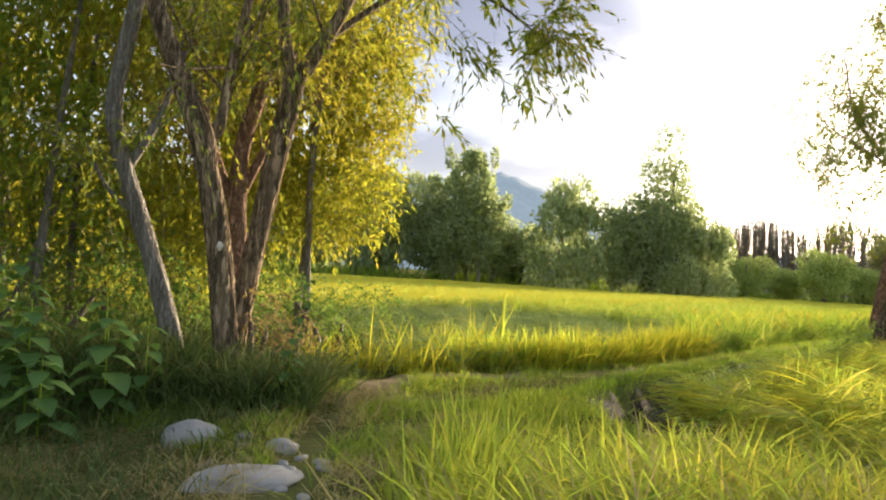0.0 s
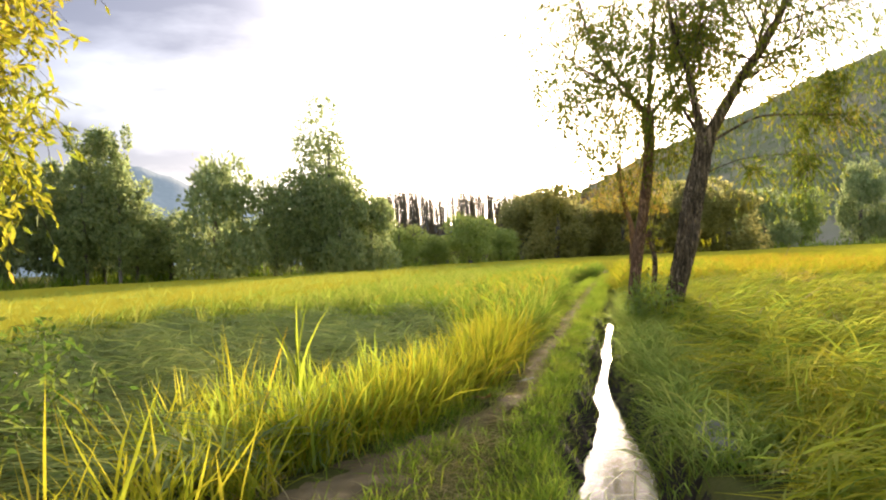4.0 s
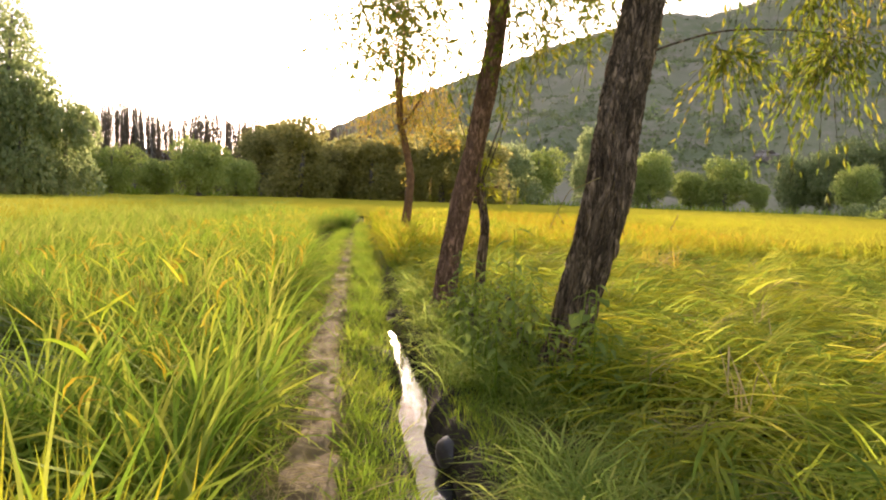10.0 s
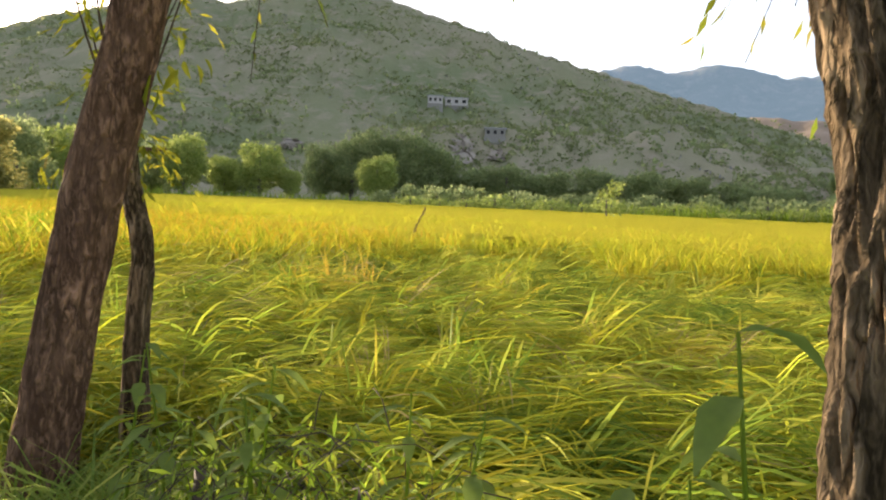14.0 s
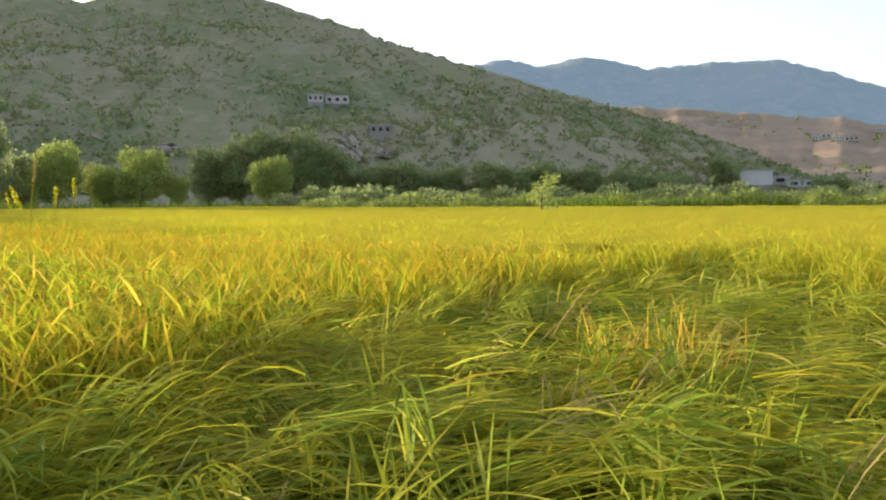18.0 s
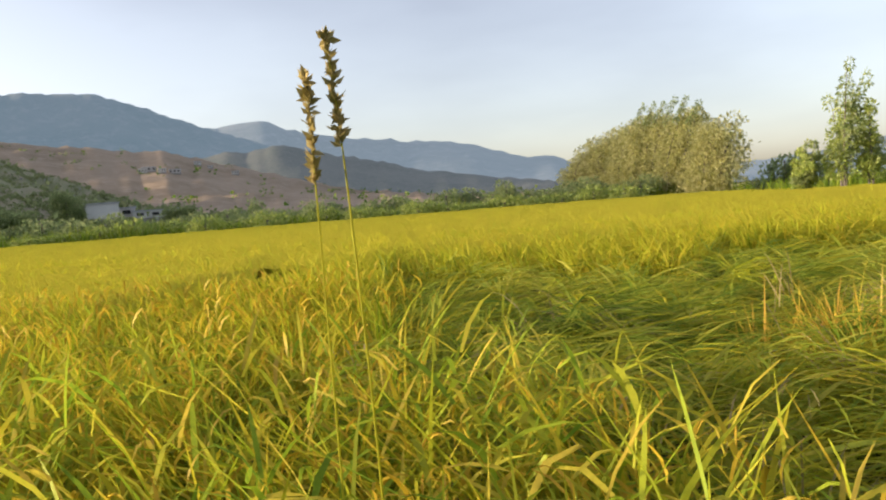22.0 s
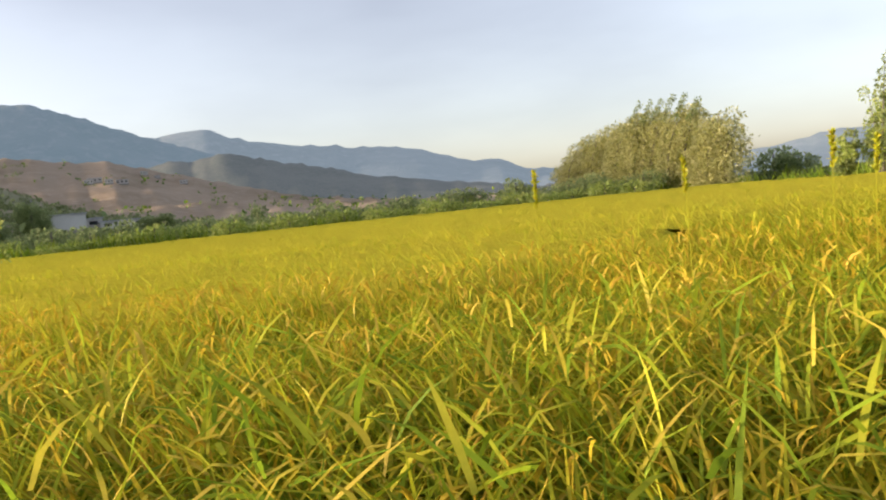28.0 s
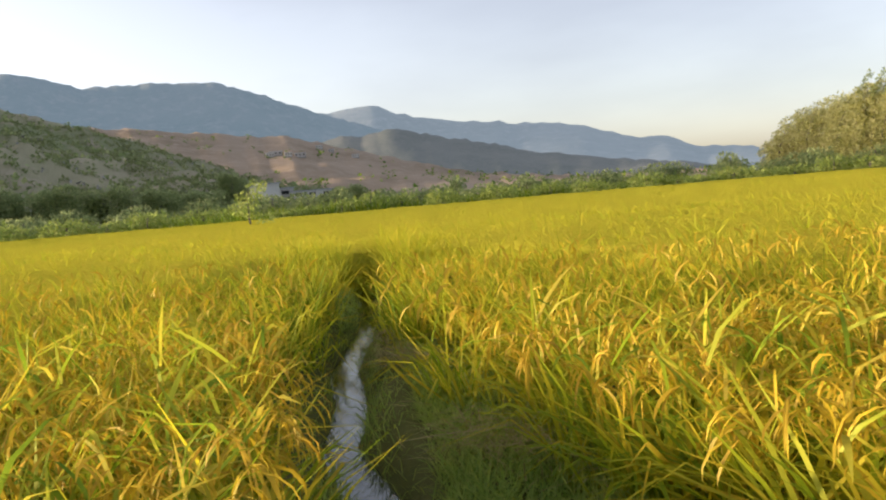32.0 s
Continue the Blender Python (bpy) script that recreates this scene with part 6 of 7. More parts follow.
def lying_rice(s0, s1, u0, u1, per_m2, side, length, width, nseg, turn, tangle=0.74, lift=0.0):
    """Rice laid flat in combed swathes."""
    x, y = spread_su(s0, s1, u0, u1, per_m2 / 12)
    clump = len(x)
    fan, lie = np.repeat(rng.normal(0, tangle, clump), 12), np.repeat(rng.uniform(0, 1, clump), 12)
    x, y = np.repeat(x, 12) + rng.normal(0, 0.07, clump * 12), np.repeat(y, 12) + rng.normal(0, 0.07, clump * 12)
    a, b = lodged(x, y)
    ok = open_ground(x, y, 0.45, 0.4) & (np.hypot(x - 7.7, y - 16.75) > 0.6) & (a if side > 0 else b) & ~in_thicket(x, y) & ~ditch_side(x, y) & (gap_to(TREAD, x, y) > 0.45)
    ok &= wave(x, y, 1.1, 97) + 0.5 * wave(x, y, 0.5, 98) < rng.uniform(0.4, 1.0, len(x))
    x, y, fan, lie = x[ok], y[ok], fan[ok], lie[ok]
    n = len(x)
    head = turn + 0.9 * wave(x, y, 3.6, 91) + 0.5 * wave(x, y, 1.2, 92) + fan + rng.normal(0, 0.16, n)
    mound = 0.27 + 0.21 * wave(x, y, 2.2, 93) + 0.24 * wave(x, y, 0.8, 94) + 0.12 * np.exp(-((x - 9.6) ** 2 + (y - 17.0) ** 2) / 2.0)
    z = ground_z(x, y) + lift + (0.75 * lie + rng.uniform(0.0, 0.25, n)) * np.clip(mound + 0.14, 0.05, 0.62)
    e0 = np.radians(rng.uniform(0, 30, n) + 28 * (fan > 1.3))
    e1 = np.radians(rng.uniform(-32, 4, n) + 22 * (fan > 1.3))
    return strips(np.stack([x, y, z], -1), head, length * rng.uniform(0.6, 1.2, n), e0, e1, width * rng.uniform(0.6, 1.3, n), nseg, 0.8)


def tufts(places, blades_each, height, width, spreadout=0.06, stiff=(55, 88), tip=(-20, 60), nseg=3):
    x, y = np.array([p[0] for p in places]), np.array([p[1] for p in places])
    hs = np.array([p[2] if len(p) > 2 else 1.0 for p in places])
    n, k = len(x), blades_each
    X, Y = np.repeat(x, k) + rng.normal(0, spreadout, n * k), np.repeat(y, k) + rng.normal(0, spreadout, n * k)
    return strips(np.stack([X, Y, ground_z(X, Y)], -1), rng.uniform(0, 6.3, n * k), height * np.repeat(hs, k) * rng.uniform(0.5, 1.15, n * k),
                  np.radians(rng.uniform(*stiff, n * k)), np.radians(rng.uniform(*tip, n * k)), width * rng.uniform(0.6, 1.3, n * k), nseg)


def build_canopy():
    """The closed top of the ripe crop, where it is too far off to tell the hills apart."""
    sa = np.concatenate([np.linspace(-70, -12, 30), np.arange(-11.5, 50, 0.45), np.linspace(50.5, 140, 60)])
    ua = np.concatenate([np.linspace(-100, -14, 50), np.arange(-13.6, -3.5, 0.4), np.arange(-3.2, 3.3, 0.8), np.arange(3.6, 14, 0.4), np.linspace(14.5, 40, 40), np.linspace(41, 130, 50)])
    S, U = np.meshgrid(sa, ua, indexing="ij")
    X, Y = xy(S, U)
    a, b = lodged(X, Y)
    gap = np.minimum(np.minimum(gap_to(PATHLINE[:-1] + [xy(46.0, -0.12)], X, Y) - 7.2, field_reach(X, Y)), gap_to(CROSS, X, Y) - np.interp(X, [27.0, 31.0, 33.0, 36.0, 38.0], [2.4, 2.0, 0.9, 0.5, -1.0]))
    a2, b2 = lodged(*xy(S, U - 1.6))
    a3, _ = lodged(*xy(S - 1.6, U))
    ok = (gap > 0) & ~a & ~b & ~a2 & ~b2 & ~a3 & ~in_thicket(X, Y)
    soft = ok.astype(float)
    for _ in range(10):
        pad = np.pad(soft, 1, mode="edge")
        soft = sum(pad[a:a + soft.shape[0], b:b + soft.shape[1]] for a in range(3) for b in range(3)) / 9
    fade = np.clip((soft - 0.5) * 2.4, 0, 1)
    Z = np.where(ok, -0.16 + 0.58 * fade + 0.05 * wave(X, Y, 5.0, 81) + 0.03 * wave(X, Y, 1.1, 96) + rng.normal(0, 0.025, X.shape), -0.6)
    v = np.stack([X, Y, Z], -1).reshape(-1, 3)
    n, m = S.shape
    i, j = np.meshgrid(np.arange(n - 1), np.arange(m - 1), indexing="ij")
    keep = (ok[:-1, :-1] & ok[1:, :-1] & ok[:-1, 1:] & ok[1:, 1:] & (soft[1:, 1:] > 0.42)).ravel()
    f = np.stack([i * m + j, i * m + j + 1, (i + 1) * m + j + 1, (i + 1) * m + j], -1).reshape(-1, 4)[keep][:, ::-1]
    tagged(new("rice_canopy", mesh_poly("rice_canopy", v, f, M_CANOPY)), "closed golden top of the ripe rice crop", "rice field", kind="stuff")


def build_rice():
    blades_object("standing_rice", M_RICE, "ripe green and yellow standing rice near the bank", "rice",
                  standing_rice(20, 46, 0.3, 3.6, 17, 20, 0.82, 0.023, 3),
                  standing_rice(14, 52, 3.6, 10.5, 17, 15, 0.82, 0.019, 2),
                  standing_rice(-6, 26, 8.5, 19, 13, 12, 0.78, 0.017, 2))
    blades_object("green_rice", M_GREEN_RICE, "tall green rice turning yellow beside the footpath", "rice",
                  standing_rice(8, 46, -0.3, -3.2, 21, 20, 0.82, 0.018, 3),
                  standing_rice(-6, 52, -3.2, -10.0, 17, 13, 0.80, 0.017, 2))
    blades_object("rice_flag_leaf", M_FLAG, "broad green and yellow upper leaves of the rice", "rice",
                  flag_leaves(20, 46, 0.6, 4.5, 95, 0.82), flag_leaves(9, 46, -0.5, -3, 16, 0.78))
    blades_object("golden_rice", M_GOLD, "golden ripe rice tops across the field", "rice",
                  standing_rice(20, 48, 0.7, 6, 9, 9, 0.86, 0.018, 3),
                  standing_rice(-10, 60, 6.0, 24, 9, 8, 0.50, 0.020, 2, lift=0.32),
                  standing_rice(-50, 110, 20, 70, 2.2, 6, 0.42, 0.045, 1, lift=0.36))
    blades_object("yellowing_rice", M_YELLOWING, "yellow-green ripening rice across the field", "rice",
                  standing_rice(-10, 70, -5.0, -22, 8, 8, 0.50, 0.020, 2, lift=0.32),
                  standing_rice(-50, 110, -20, -75, 1.6, 6, 0.42, 0.045, 1, lift=0.36))
    blades_object("rice_panicles", M_GRAIN, "drooping ripe golden rice panicles", "rice",
                  *panicles(20, 46, 0.7, 4.0, 30, 0.74, 0.18, 0.011, 4, 2), *panicles(18, 48, 4.0, 10, 30, 0.80, 0.22, 0.02, 3, 1), *panicles(9, 44, -0.6, -4, 4, 0.76),
                  *panicles(34, 44, 0.6, 5.0, 90, 0.74, 0.22, 0.011, 4, 3))
    t = math.atan2(ALONG[1], ALONG[0])
    blades_object("lodged_rice", M_LODGED, "flattened rice lying in combed green swathes", "rice",
                  lying_rice(-4, 29, 0.8, 4.2, 560, 1, 0.52, 0.019, 3, t + math.pi + 0.2), lying_rice(-4, 28, 4.2, 9, 360, 1, 0.58, 0.019, 3, t + math.pi + 0.2), lying_rice(-4, 28, 9, 18, 130, 1, 0.62, 0.022, 2, t + math.pi + 0.2))
    blades_object("leaning_rice", M_GOLD, "yellow rice stalks leaning over the flattened swathes", "rice",
                  lying_rice(-4, 29, 0.9, 5, 210, 1, 0.70, 0.0145, 3, t + math.pi - 0.3), lying_rice(-4, 28, 5, 18, 80, 1, 0.6, 0.020, 2, t + math.pi - 0.3))
    blades_object("tangled_rice", M_LUSH, "tangled yellow-green rice leaves over the flattened swathes", "rice",
                  lying_rice(-4, 16, 1.2, 7, 150, 1, 0.42, 0.012, 3, t + math.pi, 1.9, 0.08), lying_rice(16, 26, 0.9, 9, 110, 1, 0.42, 0.013, 3, t + math.pi, 1.2, 0.08))
    blades_object("rice_straw", M_STRAW, "dry straw strewn over the flattened rice", "rice", lying_rice(-4, 26, 1.2, 7, 36, 1, 0.45, 0.008, 3, t + math.pi, 2.0, 0.10))
    # left of the bank the flattened rice carries its shade as colour
    blades_object("shaded_rice", M_LODGED_SHADE, "flattened rice beside the bank, shade put into its grey-green colour", "rice",
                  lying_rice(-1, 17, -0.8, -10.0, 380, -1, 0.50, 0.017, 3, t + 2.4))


def build_grass():
    # verge of the bank and the ditch
    n = 85000
    s, u = 42 * rng.uniform(0, 1, n) ** 1.3 - 3, rng.choice([-0.55, 0.2, 0.95], n, p=[0.32, 0.36, 0.32]) + rng.normal(0, 0.15, n)
    x, y = xy(s, u)
    ok = open_ground(x, y, 0.13, 0.0, 0.2) & (gap_to(PATHLINE, x, y) > rng.uniform(-0.02, 0.2, n) - 0.004 * np.clip(s - 12, 0, 30) + 0.12 * (s < 2.5))
    x, y = x[ok], y[ok]
    k = len(x)
    verge = strips(np.stack([x, y, ground_z(x, y)], -1), rng.uniform(0, 6.3, k), rng.uniform(0.06, 0.22, k), np.radians(rng.uniform(40, 88, k)), np.radians(rng.uniform(-30, 50, k)), rng.uniform(0.004, 0.008, k), 2)
    n = 52000
    t = rng.uniform(0, 1, n) ** 2.2
    cx, cy = 23.6 + 14.0 * t, 37.4 - 6.9 * t
    off = np.where(rng.uniform(0, 1, n) < 0.2, rng.normal(-0.3, 0.14, n), rng.uniform(0.15, 1.25, n))
    x, y = cx - off * 0.461, cy - off * 0.887
    ok = (gap_to(CROSS, x, y) > 0.14) & (gap_to(TREAD, x, y) > 0.2)
    x, y = x[ok], y[ok]
    k = len(x)
    cross = strips(np.stack([x, y, ground_z(x, y)], -1), rng.uniform(0, 6.3, k), rng.uniform(0.08, 0.26, k), np.radians(rng.uniform(40, 88, k)), np.radians(rng.uniform(-30, 50, k)), rng.uniform(0.005, 0.009, k), 2)
    # short turf between the path and the ditch
    n = 16000
    x, y = rng.uniform(-0.2, 2.9, n), rng.uniform(4.4, 9.6, n)
    ok = ditch_side(x, y) & open_ground(x, y, 0.2, 0.1) & (gap_to(TREAD, x, y) > 0.3) & (wave(x, y, 0.5, 59) > -0.75)
    x, y = x[ok], y[ok]
    k = len(x)
    turf = strips(np.stack([x, y, ground_z(x, y)], -1), rng.uniform(0, 6.3, k), rng.uniform(0.07, 0.22, k) * (1 + 0.5 * wave(x, y, 0.7, 60)), np.radians(rng.uniform(40, 88, k)), np.radians(rng.uniform(-30, 50, k)), rng.uniform(0.005, 0.009, k), 2)
    # drooping tussocks over the ditch
    hang = []
    for s0 in np.arange(3.0, 20, 0.06):
        px, py = xy(s0 + rng.normal(0, 0.1), rng.choice([0.98, 1.15, 1.35, 1.6, 1.85]) + rng.normal(0, 0.09))
        hang.append((px, py, rng.uniform(0.7, 1.2)))
    hang = [h for h in hang if not (math.hypot(h[0] - 7.7, h[1] - 16.7) < 0.75) and open_ground(np.array([h[0]]), np.array([h[1]]))[0]]
    tuss = tufts(hang, 64, 0.62, 0.010, 0.12, (35, 82), (-60, 10))
    foot = [(9.25 + 0.42 * math.cos(a), 17.1 + 0.42 * math.sin(a), rng.uniform(0.6, 1.1)) for a in np.arange(2.4, 5.6, 0.2)]
    tuss3 = tufts(foot, 60, 0.5, 0.009, 0.08, (45, 88), (-40, 40))
    over = []
    for s0 in np.arange(15.2, 44, 0.16):
        over.append((*xy(s0 + rng.normal(0, 0.1), rng.choice([0.28, 0.82, 1.0]) + rng.normal(0, 0.06)), rng.uniform(0.6, 1.2)))
    over = [h for h in over if open_ground(np.array([h[0]]), np.array([h[1]]), 0.15, 0.2)[0]]
    tuss2 = tufts(over, 46, 0.40, 0.008, 0.09, (40, 88), (-60, 30))
    # grass below the clump, the willows' shade put into its colour
    n = 15000
    x, y = rng.uniform(-6, -0.4, n), rng.uniform(4.2, 9.6, n)
    ok = open_ground(x, y, 0.3, 0.3) & (gap_to(TREAD, x, y) > 0.35) & ((x < -1.5) | (rng.uniform(0, 1, n) < 0.45))
    x, y = x[ok], y[ok]
    k = len(x)
    under = strips(np.stack([x, y, ground_z(x, y)], -1), rng.uniform(0, 6.3, k), 0.12 + 0.55 * rng.uniform(0.2, 1.0, k) * np.exp(-((x + 2.2) ** 2 / 3.0 + (y - 7.4) ** 2 / 1.2)) + rng.uniform(0.0, 0.22, k), np.radians(rng.uniform(45, 88, k)), np.radians(rng.uniform(-40, 50, k)), rng.uniform(0.006, 0.012, k), 3)
    k = 17000
    x, y = rng.uniform(-1.7, 0.9, k), rng.uniform(3.2, 7.6, k)
    ok = (gap_to(TREAD, x, y) > 0.12) & (wave(x, y, 0.6, 61) > -0.3) & open_ground(x, y, 0.3, 0.1)
    x, y = x[ok], y[ok]
    k = len(x)
    edge_dry = strips(np.stack([x, y, ground_z(x, y) + 0.01], -1), rng.uniform(0, 6.3, k), rng.uniform(0.08, 0.28, k), np.radians(rng.uniform(5, 75, k)), np.radians(rng.uniform(-40, 30, k)), rng.uniform(0.004, 0.008, k), 2)
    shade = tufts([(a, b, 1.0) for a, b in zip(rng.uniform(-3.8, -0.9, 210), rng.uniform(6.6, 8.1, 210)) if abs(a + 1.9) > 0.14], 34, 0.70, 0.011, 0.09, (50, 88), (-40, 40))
    blades_object("shaded_grass", M_PAINTED_SHADE, "green grass below the willows, darkened in its colour for their shade", "grass", shade)
    blades_object("short_grass", M_PAINTED_SHADE, "short green grass at the path start, darkened in its colour for shade", "grass", under)
    blades_object("green_grass", M_GRASS, "green grass along the bank and the ditch", "grass", verge, tuss2, tuss3)
    blades_object("cross_grass", M_SWEET, "short bright green grass on the cross ditch bank", "grass", cross)
    blades_object("overhanging_grass", M_SWEET, "long fresh green grass drooping over the ditch bank", "grass", tuss)
    blades_object("turf", M_LUSH, "short bright green turf between the path and the ditch", "grass", turf)
    # tall yellow grass at the edge of the bank
    n = 1150
    s = rng.uniform(-1.5, 9.5, n)
    u = -0.5 - np.abs(rng.normal(0, 1, n)) * np.interp(s, [2.0, 4.5], [0.62, 0.36])
    px, py = xy(s, u)
    keep = open_ground(px, py, 0.4, 0.42) & (gap_to(TREAD, px, py) > 0.55) & ~((px < -0.5) & (py < 9.0)) & (wave(px, py, 1.1, 55) + 0.5 * wave(px, py, 0.45, 58) > -0.1) & ((s < 3.0) | (u > -1.15))
    edge = [(a, b, c) for a, b, c in zip(px[keep], py[keep], rng.uniform(0.55, 1.15, keep.sum()))]
    edge += [(0.57, 12.09, 1.5), (0.62, 12.2, 1.3), (1.6, 13.2, 1.2), (-0.2, 11.2, 1.2)]
    tall = tufts(edge[::2], 34, 0.62, 0.014, 0.10, (55, 89), (-30, 70))
    ripe = tufts(edge[1::2], 34, 0.74, 0.014, 0.11, (50, 89), (-20, 75))
    n = 3000
    px, py = rng.uniform(-1.0, 5.5, n), rng.uniform(-2.0, 9.8, n)
    s, u = su(px, py)
    keep = open_ground(px, py, np.where((py > 4.6) & (px < 2.4), 2.0, np.where(py > 5.5, 1.15, 0.5)), 0.3) & (gap_to(TREAD, px, py) > 0.75) & (u > 0.85) & (wave(px, py, 2.0, 56) > -0.7)
    front = [(a, b, c) for a, b, c in zip(px[keep], py[keep], rng.uniform(0.5, 1.1, keep.sum()))]
    lush = tufts(front[::2], 24, 0.52, 0.015, 0.10, (40, 88), (-40, 55))
    spears = tufts([f for f in front if f[1] > 4.2][1::3], 16, 0.72, 0.014, 0.08, (66, 89), (20, 84))
    # tall drying grass on the open side of the first steps
    n = 4200
    px, py = rng.uniform(0.2, 5.4, n), rng.uniform(1.2, 6.3, n)
    keep = (px > -0.15 + 0.60 * (py - 2.85)) & (gap_to(TREAD, px, py) > 0.8) & (gap_to(DITCH, px, py) > 0.3)
    dry = [(a, b, c) for a, b, c in zip(px[keep], py[keep], rng.uniform(0.65, 1.1, keep.sum()) * np.clip(1.75 - 0.18 * py[keep], 0.6, 1.1))]
    sedge = tufts([d for k, d in enumerate(dry) if k % 4], 20, 0.92, 0.0145, 0.13, (38, 82), (-55, 25))
    sedge2 = tufts(dry[::4], 22, 0.78, 0.009, 0.13, (40, 86), (-40, 45))
    blades_object("drying_grass", M_STRAW, "tall pale drying grass beside the start of the path", "grass", sedge2)
    blades_object("yellow_grass", M_RICE, "tall yellow-green backlit grass at the edge of the bank", "grass", tall)
    blades_object("ripe_grass", M_GOLD, "tall golden backlit grass at the edge of the bank", "grass", ripe)
    px, py = rng.uniform(0.0, 2.6, 420), rng.uniform(10.8, 13.2, 420)
    s, u = su(px, py)
    ok = (u < -0.55) & (u > -2.4) & (gap_to(TREAD, px, py) > 0.6) & (wave(px, py, 0.9, 57) > -0.2)
    bank = tufts(list(zip(px[ok], py[ok], rng.uniform(0.6, 1.2, ok.sum()))), 11, 0.62, 0.016, 0.07, (58, 89), (10, 82))
    blades_object("front_grass", M_LUSH, "lush yellow-green grass in front of the field", "grass", lush, spears, bank, sedge)
    # rice leaning together over the far end of the cross ditch
    k = 420
    t = rng.uniform(0, 1, k)
    off = rng.uniform(-1.3, 1.3, k)
    cx, cy = 34.8 + 3.6 * t + 0.461 * off, 31.95 - 1.85 * t + 0.887 * off
    ok = np.abs(off) > 0.55 - 1.1 * t
    close = tufts(list(zip(cx[ok], cy[ok], rng.uniform(0.8, 1.1, ok.sum()))), 22, 0.95, 0.016, 0.12, (60, 89), (-30, 60))
    blades_object("closing_rice", M_GOLD, "golden rice leaning together over the cross ditch", "rice", close)
    # tufts still upright in the flattened rice
    for x, y, h, mat, tone in ((13.4, 21.71, 0.62, M_GREEN_RICE, "green"), (16.44, 21.75, 0.6, M_GREEN_RICE, "green"), (16.09, 21.25, 0.78, M_GREEN_RICE, "green"),
                               (16.9, 21.3, 0.66, M_ORANGE, "orange-yellow"), (17.3, 21.6, 0.6, M_ORANGE, "orange-yellow"), (16.6, 21.15, 0.6, M_ORANGE, "orange-yellow"), (17.1, 20.95, 0.66, M_ORANGE, "orange-yellow"), (16.75, 21.6, 0.58, M_ORANGE, "orange-yellow"), (12.6, 18.6, 0.55, M_GREEN_RICE, "green")):
        tuft = blades_object("rice_tuft", mat, f"upright {tone} tuft standing among flattened rice stalks", "rice", tufts([(x, y, 1.0)], 64, h * 1.25, 0.012, 0.12, (54, 89), (-20, 75)))
        tagged(tuft, group="tufts in the flattened rice", kind="thing")
    # dry straw
    n = 15000
    s, u = 34 * rng.uniform(0, 1, n) ** 1.7 - 4, rng.normal(-0.2, 0.26, n)
    px, py = xy(s, u)
    ok = open_ground(px, py, 0.35, 0.0, 0.3)
    px, py = px[ok], py[ok]
    k = len(px)
    straw = strips(np.stack([px, py, ground_z(px, py) + 0.03], -1), rng.uniform(0, 6.3, k), rng.uniform(0.1, 0.35, k), np.radians(rng.uniform(0, 25, k)), np.radians(rng.uniform(-25, 10, k)), rng.uniform(0.003, 0.006, k), 2)
    stand = tufts([(a, b, c) for a, b, c in edge[::2]], 14, 0.6, 0.006, 0.1, (40, 85), (-30, 40))
    blades_object("dry_straw", M_STRAW, "dry straw lying along the path edge", "grass", straw, stand, edge_dry)
    # straw thrown on the bank of the cross ditch
    px = np.concatenate([rng.normal(28.75, 0.32, 520), rng.normal(26.3, 0.35, 420), rng.normal(29.9, 0.4, 260)])
    py = np.concatenate([rng.normal(34.65, 0.13, 520), rng.normal(35.45, 0.14, 420), rng.normal(34.25, 0.1, 260)])
    k = len(px)
    heap = strips(np.stack([px, py, ground_z(px, py) + rng.uniform(0.06, 0.18, k)], -1), rng.uniform(0, 6.3, k), rng.uniform(0.12, 0.38, k), np.radians(rng.uniform(-5, 30, k)), np.radians(rng.uniform(-35, 10, k)), rng.uniform(0.004, 0.008, k), 2)
    blades_object("bank_straw", M_STRAW, "dry brown straw thrown on the cross ditch bank", "grass", heap)


build_canopy()
build_rice()
build_grass()


# ---------------------------------------------------------------- small things
def stone(name, label, at, size, turn=0.0, seed=0.0, mat=None):
    bm = bmesh.new()
    bmesh.ops.create_icosphere(bm, subdivisions=4 if size[0] > 0.1 else 2, radius=1.0)
    for v in bm.verts:
        k = 1 + 0.16 * noise.noise(v.co * 1.2 + Vector((seed, 0, 0))) + 0.05 * noise.noise(v.co * 4 + Vector((0, seed, 0)))
        v.co = Vector((v.co.x * size[0] * k, v.co.y * size[1] * k, v.co.z * size[2] * k))
    for f in bm.faces:
        f.smooth = True
    me = bpy.data.meshes.new(name)
    bm.to_mesh(me)
    bm.free()
    me.materials.append(mat or M_STONE)
    ob = new(name, me)
    ob.location, ob.rotation_euler = at, (0, 0, turn)
    return tagged(ob, label, "stone", "stones by the path")


def gz(x, y):
    return float(ground_z(np.array([x]), np.array([y]))[0])


